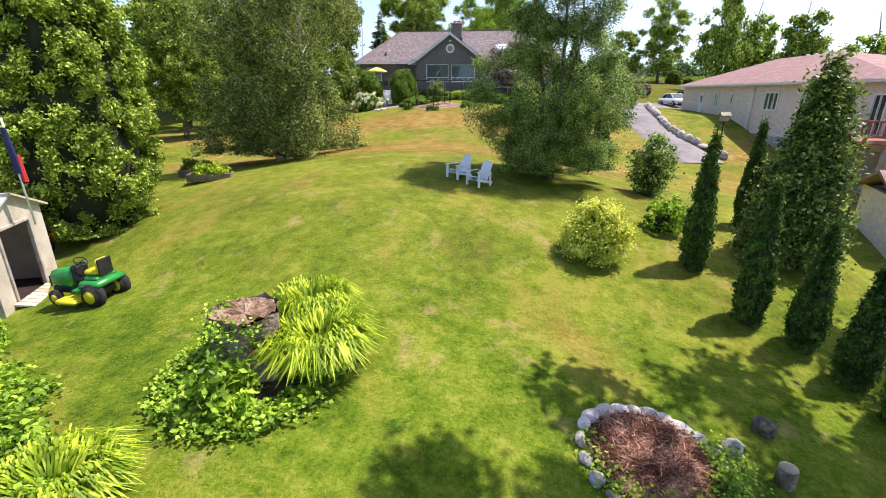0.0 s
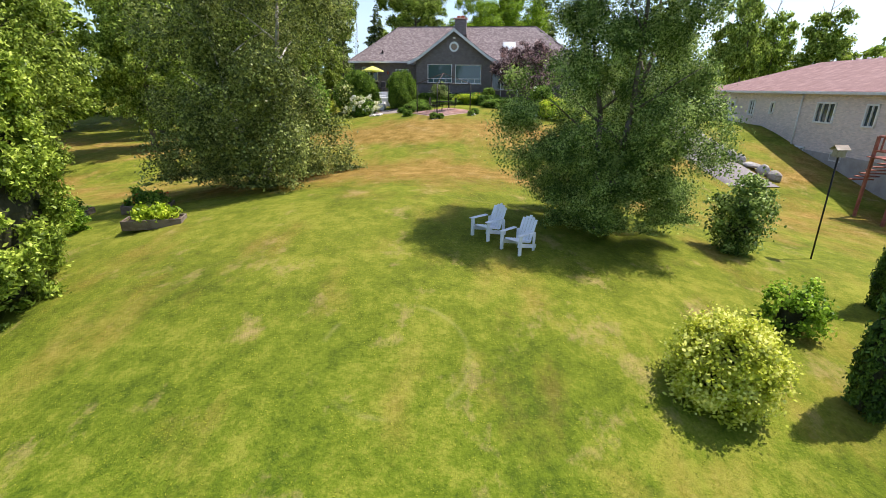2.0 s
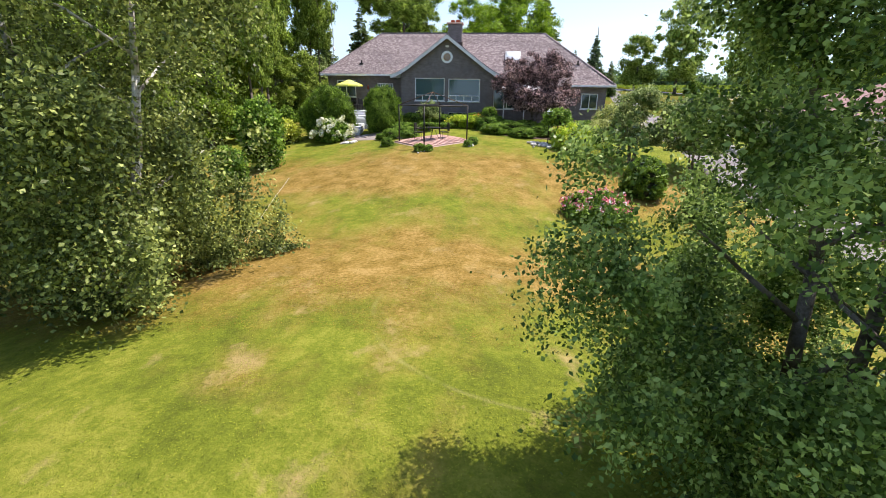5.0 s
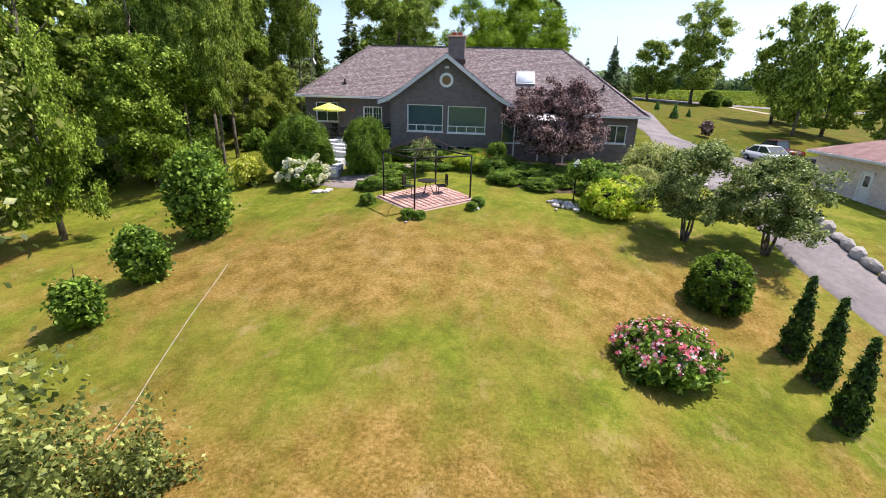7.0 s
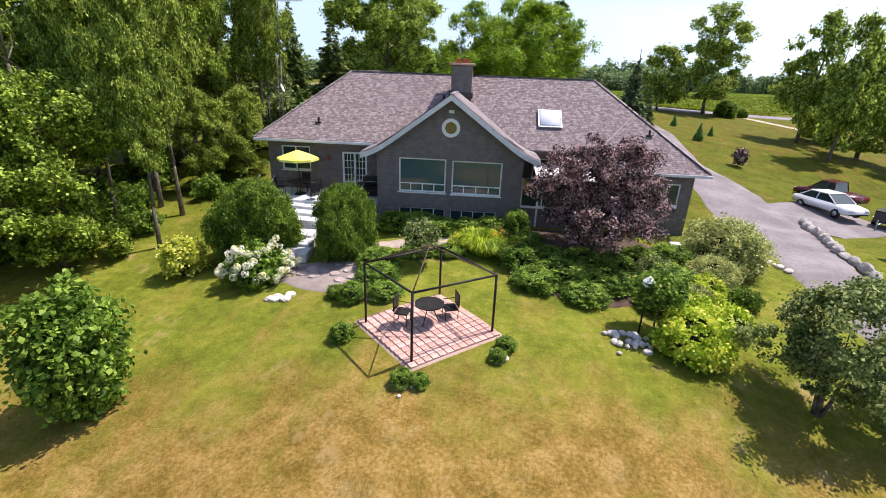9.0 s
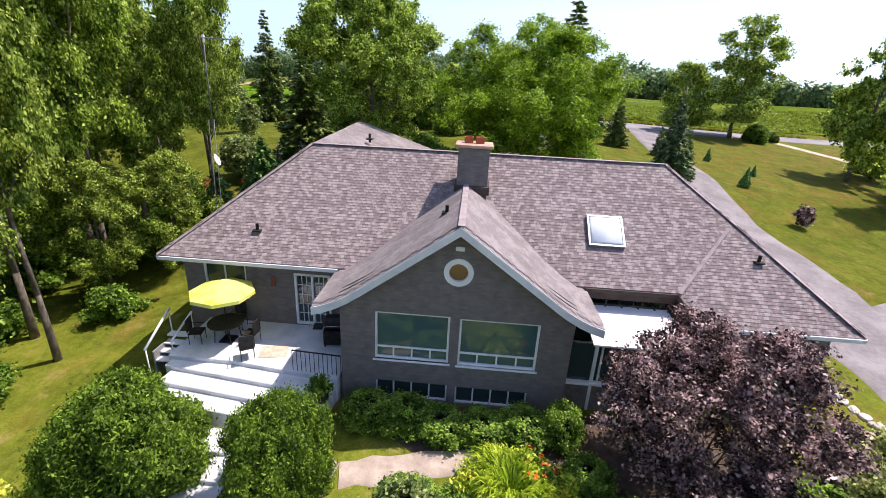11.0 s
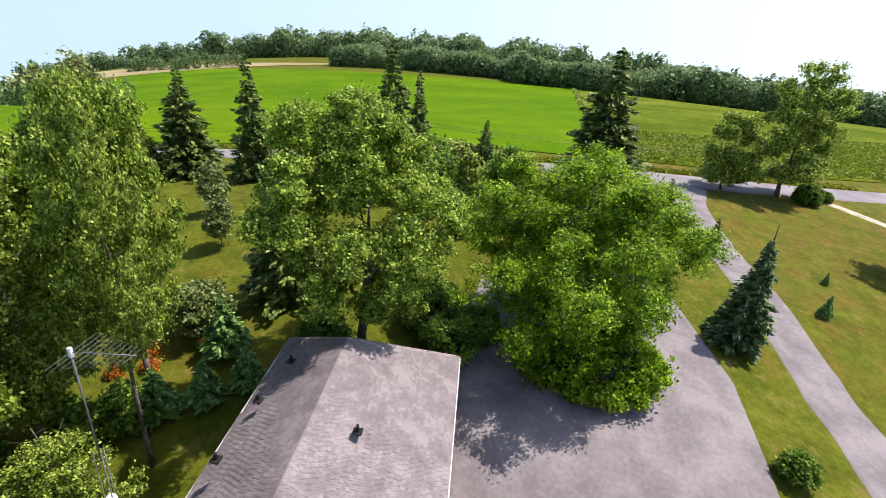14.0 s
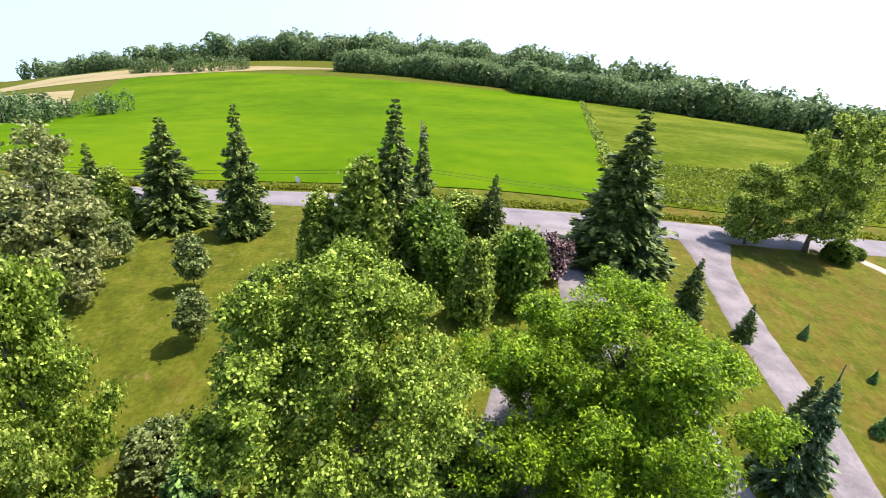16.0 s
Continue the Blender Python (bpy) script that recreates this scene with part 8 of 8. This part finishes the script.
# ---- cars ----
def car(name, m, paint, label, kind="sedan"):
    c = thing(name, m, label, "car")
    L_, W2 = 4.6, 0.88
    low = [(-2.3, 0.45), (-2.28, 0.85), (-1.5, 0.95), (1.0, 0.93), (2.1, 0.78), (2.3, 0.6), (2.28, 0.35), (-2.25, 0.35)]
    bm = bmesh.new()
    a = [bm.verts.new((x, -W2, z)) for x, z in low]
    b = [bm.verts.new((x, W2, z)) for x, z in low]
    bm.faces.new(a)
    bm.faces.new(b[::-1])
    for i in range(len(low)):
        j = (i + 1) % len(low)
        bm.faces.new((a[j], a[i], b[i], b[j]))
    bmesh.ops.bevel(bm, geom=[e for e in bm.edges], offset=0.07, segments=2, affect="EDGES")
    bmesh.ops.recalc_face_normals(bm, faces=bm.faces)
    part("body", bm, paint, c, "", True)
    top = [(-1.75, 0.92), (-1.0, 1.42), (0.35, 1.44), (1.2, 0.92)] if kind == "sedan" else [(-2.1, 0.92), (-1.95, 1.6), (0.3, 1.62), (1.15, 0.92)]
    if kind == "pickup":
        top = [(-0.75, 0.92), (-0.6, 1.62), (0.4, 1.62), (1.15, 0.92)]
    for nm, mat_, k, dz_ in (("cabin_glass", M["glass"], 0.86, 0.0), ("roof", paint, 0.84, 0.015)):
        bm = bmesh.new()
        pts = top if nm == "cabin_glass" else [(x, z) for x, z in top[1:3]]
        if nm == "roof":
            (x0, z0), (x1, z1) = pts
            box(bm, (x0 + x1) / 2, 0, z0 + 0.02, x1 - x0 + 0.1, 1.38, 0.06, 0.025)
        else:
            a = [bm.verts.new((x, -(0.8 if z < 1 else 0.66), z)) for x, z in pts]
            b = [bm.verts.new((x, (0.8 if z < 1 else 0.66), z)) for x, z in pts]
            bm.faces.new(a)
            bm.faces.new(b[::-1])
            for i in range(len(pts)):
                j = (i + 1) % len(pts)
                bm.faces.new((a[j], a[i], b[i], b[j]))
            bmesh.ops.recalc_face_normals(bm, faces=bm.faces)
        part(nm, bm, mat_, c)
    for s_ in (-1, 1):
        bm = bmesh.new()
        for (x0, z0), (x1, z1) in zip(top[:-1], top[1:]):
            rod(bm, (x0, s_ * (0.8 if z0 < 1 else 0.67), z0), (x1, s_ * (0.8 if z1 < 1 else 0.67), z1), 0.04, seg=6)
        mid_x = (top[1][0] + top[2][0]) / 2
        rod(bm, (mid_x, s_ * 0.81, 0.93), (mid_x, s_ * 0.68, top[1][1]), 0.04, seg=6)
        part("pillar", bm, paint, c)
    for x in (-1.4, 1.42):
        for y in (-0.82, 0.82):
            wheel(c, x, y, 0.32, 0.2, M["metal_grey"])
    for y in (-0.62, 0.62):
        boxpart("headlight", (2.24, y, 0.66), (0.08, 0.34, 0.14), M["skylight"], c, 0.03)
        boxpart("tail_light", (-2.27, y, 0.74), (0.06, 0.34, 0.14), M["lamp_red"], c, 0.02)
    boxpart("bumper", (2.28, 0, 0.42), (0.08, 1.5, 0.1), M["black_plastic"], c, 0.02)
    return c


def road_z(x, y):
    return gz(x, y) + 0.05


car("parked_car", pose(26.75, 58.6, road_z(26.75, 58.6), 0, 0, -79), M["car_white"], "white sedan parked beside the driveway")
car("parked_pickup", pose(29.1, 62.0, road_z(29.1, 62.0), 0, 0, 112), M["car_maroon"], "dark maroon pickup parked behind the sedan", "pickup")
tl = thing("utility_trailer", pose(29.3, 56.5, road_z(29.3, 56.5), 0, 0, 35), "small dark box trailer parked by the neighbour's garage", "trailer")
boxpart("body", (0, 0, 0.75), (1.7, 1.15, 0.75), M["car_dark"], tl, 0.04)
boxpart("lid", (0, 0, 1.14), (1.76, 1.2, 0.05), M["black_plastic"], tl, 0.015)
for y in (-0.66, 0.66):
    wheel(tl, -0.05, y, 0.29, 0.16, M["metal_grey"])
    boxpart("mudguard", (-0.05, y, 0.63), (0.75, 0.2, 0.04), M["white_paint"], tl, 0.015)
rodpart("drawbar", (-0.8, 0, 0.42), (-1.75, 0, 0.4), 0.04, M["metal_grey"], tl)
rodpart("jockey_leg", (-1.6, 0.08, 0.7), (-1.6, 0.08, 0.02), 0.025, M["metal_grey"], tl)

# ---- antenna, dish, power line, sign ----
an = thing("tv_antenna", pose(-11.9, 55.0, gz(-11.9, 55.0)), "tall lattice mast with a television aerial", "antenna")
az = gz(-11.9, 55.0)
for dx, dy in ((-0.12, -0.08), (0.12, -0.08), (0.0, 0.14)):
    rodpart("mast_leg", (dx, dy, 0), (dx + 0.35, dy, 11.0 - az), 0.016, M["mast"], an, seg=5)
for i in range(16):
    z = 0.5 + (10.2 - az) * i / 16
    k = 0.35 * z / (11.0 - az)
    rodpart("brace", (-0.12 + k, -0.08, z), (0.12 + k, -0.08, z + 0.35), 0.008, M["mast"], an, seg=4)
rodpart("mast_tube", (0.33, 0, 10.6 - az), (0.42, 0, 14.4 - az), 0.025, M["mast"], an)
rodpart("boom", (0.3, 0, 14.3 - az), (2.05, 0.1, 14.35 - az), 0.016, M["mast"], an)
for i in range(11):
    x = 0.45 + 0.15 * i
    h = 0.75 - 0.045 * i
    rodpart("element", (x, -h, 14.33 - az), (x, h + 0.1, 14.33 - az), 0.008, M["mast"], an, seg=4)
boxpart("rotor", (0.42, 0, 14.3 - az), (0.1, 0.1, 0.3), M["white_paint"], an, 0.02)
di = thing("satellite_dish", pose(-11.45, 54.75, 9.25) @ Matrix.Scale(0.62, 4), "white satellite dish on the mast", "satellite dish")
bm = bmesh.new()
bmesh.ops.create_uvsphere(bm, u_segments=18, v_segments=12, radius=0.6)
bmesh.ops.delete(bm, geom=[v for v in bm.verts if v.co.z > -0.42], context="VERTS")
bmesh.ops.translate(bm, vec=(0, 0, 0.5), verts=bm.verts)
bmesh.ops.solidify(bm, geom=bm.faces[:], thickness=0.015)
bmesh.ops.transform(bm, matrix=pose(0, 0, 0, 70, 0, 100), verts=bm.verts)
part("reflector", bm, M["white_paint"], di, "", True)
rodpart("feed_arm", (0.05, 0, -0.25), (0.5, -0.05, 0.0), 0.015, M["metal_grey"], di)
rodpart("bracket", (0, 0, 0), (-0.2, 0.2, -0.05), 0.025, M["metal_grey"], di)
pp = thing("utility_pole", pose(-10.4, 108.6, gz(-10.4, 108.6)), "wooden utility pole with a grey transformer by the road", "utility pole")
ph_ = 18.5 - gz(-10.4, 108.6)
rodpart("pole", (0, 0, 0), (-0.1, 0, ph_), 0.15, M["bark"], pp, 0.1, 10)
rodpart("transformer", (0.35, 0, ph_ - 2.4), (0.35, 0, ph_ - 1.5), 0.24, M["metal_grey"], pp, seg=14)
boxpart("crossarm", (0, 0, ph_ - 0.7), (0.1, 1.6, 0.1), M["bark"], pp)
for z0, z1, zl in ((12.7, 11.6, 8.2), (12.3, 11.2, 7.8)):
    for ex, ey, ez in ((34.0, 116.0, z1 - 0.6), (-62.0, 105.5, zl)):
        pts = []
        for i in range(15):
            k = i / 14
            pts.append(Vector((-10.4 + (ex + 10.4) * k, 108.6 + (ey - 108.6) * k, z0 + (ez - z0) * k - 2.2 * k * (1 - k))))
        tagged(part("wire", tube(pts, 0.022, 4), M["metal_dark"]), "dark overhead cable along the road", "cable")
pp2 = thing("utility_pole", pose(-62.0, 105.5, gz(-62.0, 105.5)), "wooden utility pole far along the road", "utility pole")
rodpart("pole", (0, 0, 0), (0, 0, 9.0 - gz(-62, 105.5)), 0.13, M["bark"], pp2, 0.1, 8)
sg = thing("roadside_sign", pose(-27.9, 112.8, gz(-27.9, 112.8)), "small white roadside notice on a stake", "sign")
boxpart("board", (0, 0, 1.5), (0.6, 0.05, 0.8), M["white_paint"], sg, 0.01)
rodpart("stake", (0, 0.05, 0), (0, 0.05, 1.6), 0.03, M["metal_grey"], sg)
mb = thing("mailbox", pose(-20.5, 105.6, gz(-20.5, 105.6)), "grey mailbox on a post beside the road", "mailbox")
rodpart("post", (0, 0, 0), (0, 0, 1.1), 0.05, M["wood_grey"], mb)
boxpart("box", (0, 0, 1.22), (0.25, 0.5, 0.25), M["metal_grey"], mb, 0.06)

# young corn in rows along the road
rng = np.random.default_rng(31)
n = 18000
cx_ = rng.uniform(20, 120, n)
cy_ = 121.5 + (cx_ - 20) * 0.21 + np.round(rng.uniform(0, 26, n) / 0.9) * 0.9
cpos = np.stack([cx_, cy_, ground_z(cx_, cy_) + 0.45], 1)
tagged(new("corn_plants", quads("corn_plants", leaf_quads(rng, cpos, np.tile([0, 0, 1.0], (n, 1)), 0.3, 2.4, 0.1, 0.6), [M["crop"]])), "rows of young corn at the field edge", "crop", kind="stuff")
# rough grass along the road and field edges
n = 7000
vx = rng.uniform(-95, 60, n)
vy = np.interp(vx, [-110, -51, -28, 1.4, 27, 57], [100, 107, 109.3, 108, 113, 119.5]) + 3.6 + np.abs(rng.normal(0, 1.0, n))
vpos = np.stack([vx, vy, ground_z(vx, vy) + 0.15], 1)
tagged(new("verge_grass", quads("verge_grass", leaf_quads(rng, vpos, np.tile([0, 0, 1.0], (n, 1)), 0.32, 2.2, 0.0, 0.1), [M["blade_green"]])), "rough tall grass on the road verge", "grass", kind="stuff")
n = 2500
k = rng.uniform(0, 1, n)
vx, vy = 18.5 + 34.5 * k + rng.normal(0, 0.5, n), 120 + 225 * k
vpos = np.stack([vx, vy, ground_z(vx, vy) + 0.4], 1)
tagged(new("field_boundary", quads("field_boundary", leaf_quads(rng, vpos, np.tile([0, 0, 1.0], (n, 1)), 0.9, 1.5, 0.2, 0.2), [M["leaf_wood"]])), "dark weedy strip between the fields", "hedge", kind="stuff")

# ---- roof shingles, laid course by course ----
from mathutils.bvhtree import BVHTree


def lay_shingles(roof, up, seed, width=0.19, course=0.135):
    """Corner frames (point, across, up the slope, normal) of the shingles on one roof plate, found by dropping a plumb line."""
    me = roof.data
    tree = BVHTree.FromPolygons([v.co.copy() for v in me.vertices], [tuple(p.vertices) for p in me.polygons])
    rnd = random.Random(seed)
    co = np.array([v.co[:] for v in me.vertices])
    up = Vector((*up, 0))
    side = Vector((up.y, -up.x, 0))
    s_up = [float(v) for v in co[:, :2] @ np.array(up[:2])]
    s_side = [float(v) for v in co[:, :2] @ np.array(side[:2])]
    rows = []
    a, k = min(s_up) + 0.05, 0
    while a < max(s_up) - 0.04:
        b = min(s_side) + 0.1 + (0.5 * width if k % 2 else 0) + rnd.uniform(-0.04, 0.04)
        step = course * 0.8
        while b < max(s_side):
            p = up * a + side * b
            hit = tree.ray_cast(Vector((p.x, p.y, 40)), Vector((0, 0, -1)))
            if hit[0] is not None and hit[1].z > 0.3:
                nrm = hit[1].normalized()
                step = course * nrm.z
                rows.append((hit[0], side, nrm.cross(side).normalized() * (1 if nrm.cross(side).dot(up) > 0 else -1), nrm, width * rnd.uniform(0.9, 0.99)))
            b += width
        a += step
        k += 1
    return rows


def wedge(p, u, v, n, w, course=0.135, t=0.012):
    """Two faces of one shingle: its top and the thick lower edge."""
    lo, hi = p - v * course * 0.5, p + v * course * 0.55
    a, b = lo - u * w / 2, lo + u * w / 2
    c, d = hi + u * w / 2 + n * 0.003, hi - u * w / 2 + n * 0.003
    A, B = a + n * t, b + n * t
    return [(A, B, c, d), (a, b, B, A)]


def covered(p):
    """Under the cross gable or the skylight, where no shingle lies."""
    return (abs(p.x) < 4.4 and flare(p.x) > rz(p.y) - 0.06 and p.y < R_Y) or (abs(p.x - 5.17) < 0.72 and abs(p.y - 50.92) < 0.62)


roofs = sorted((o for o in house.children if o.name.split(".")[0] in ("roof", "gable_roof")), key=lambda o: (o.name[0] == "g", o.name))
near, rest, pale = [], [], []
for i, o in enumerate(roofs):
    first = o.data.materials[0].name
    if o.name.startswith("gable_roof"):
        pale += lay_shingles(o, (1, 0), 900) and [q for q in lay_shingles(o, (1, 0), 900) if q[0].x < -0.1] + [q for q in lay_shingles(o, (-1, 0), 901) if q[0].x > 0.1]
        pale = [(p + n * 0.024, u, v, n, w) for p, u, v, n, w in pale if p.y > 46.74 or abs(p.x) > 5]
        continue
    c = sum((v.co for v in o.data.vertices), Vector()) / len(o.data.vertices)
    if i < 2:  # front slopes
        for q in lay_shingles(o, (0, 1), 910 + i):
            if covered(q[0]):
                continue
            (near if -4.6 < q[0].x < -1.4 and 51.2 < q[0].y < 53.2 else rest).append(q)
    elif i == 2:
        pale += lay_shingles(o, (-1, 0), 920)
    elif i == 4:
        pale += lay_shingles(o, (1, 0), 921)
    elif i == 5:
        pale += lay_shingles(o, (-1, 0), 922)
    elif i == 6:
        pale += lay_shingles(o, (0, -1), 923)
near, rest = near[:300], rest + near[300:]
for rows, mat in ((rest, "shingle"), (pale, "shingle_light")):
    v = np.array([[list(c) for c in f] for q in rows for f in wedge(*q, t=0.012 if mat == "shingle" else 0.006)])
    ob = new("shingles", quads("shingles", v, [M[mat]]))
    ob.parent = roofs[0]
    tagged(ob, kind="stuff")
unit_shingle = wedge(Vector((0, 0, 0)), Vector((1, 0, 0)), Vector((0, 1, 0)), Vector((0, 0, 1)), 0.183)
sh_me = quads("shingle", np.array([[list(c) for c in f] for f in unit_shingle]), [M["shingle_piece"]])
for p, u, v, n, w in near:
    ob = new("shingle", sh_me)
    ob.parent = roofs[0]
    ob.matrix_local = Matrix(((u.x, v.x, n.x, p.x), (u.y, v.y, n.y, p.y), (u.z, v.z, n.z, p.z), (0, 0, 0, 1)))

# ---- short grass that gives the lawn its nap ----
rng = np.random.default_rng(77)


def grass(x0, x1, y0, y1, n, h, mat, name, label):
    """Mown blades lying every way, almost flat."""
    y = y0 + (y1 - y0) * rng.uniform(0, 1, n)
    x = rng.uniform(x0, x1, n)
    dens = np.sin(x * 0.9 + np.sin(y * 0.7) * 2) * np.sin(y * 0.8 + np.sin(x * 0.6) * 2) + rng.normal(0, 0.7, n)
    ok = dens > 0.0
    x, y = x[ok], y[ok]
    m = len(x)
    base = np.stack([x, y, ground_z(x, y) + 0.012], 1)
    a = rng.uniform(0, 6.28, m)
    d = np.stack([np.cos(a), np.sin(a), np.zeros(m)], 1)
    w = np.stack([-d[:, 1], d[:, 0], rng.normal(0, 0.25, m)], 1) * (h * rng.uniform(0.1, 0.22, m))[:, None]
    tip = base + d * (h * rng.uniform(0.6, 1.3, m))[:, None] + np.array([0, 0, 1.0]) * (h * rng.uniform(0.05, 0.4, m))[:, None]
    v = np.stack([base - w, base + w, tip + w * 0.3, tip - w * 0.3], 1)
    tagged(new(name, quads(name, v, [mat])), label, "grass", kind="stuff")


grass(-8.0, 13.0, -3.0, 20.0, 300000, 0.026, M["blade_green"], "lawn_grass", "short mown green grass blades of the back lawn")
grass(-8.5, 11.5, 17.0, 38.0, 220000, 0.032, M["blade_dry"], "lawn_grass", "short scorched grass blades of the upper lawn")
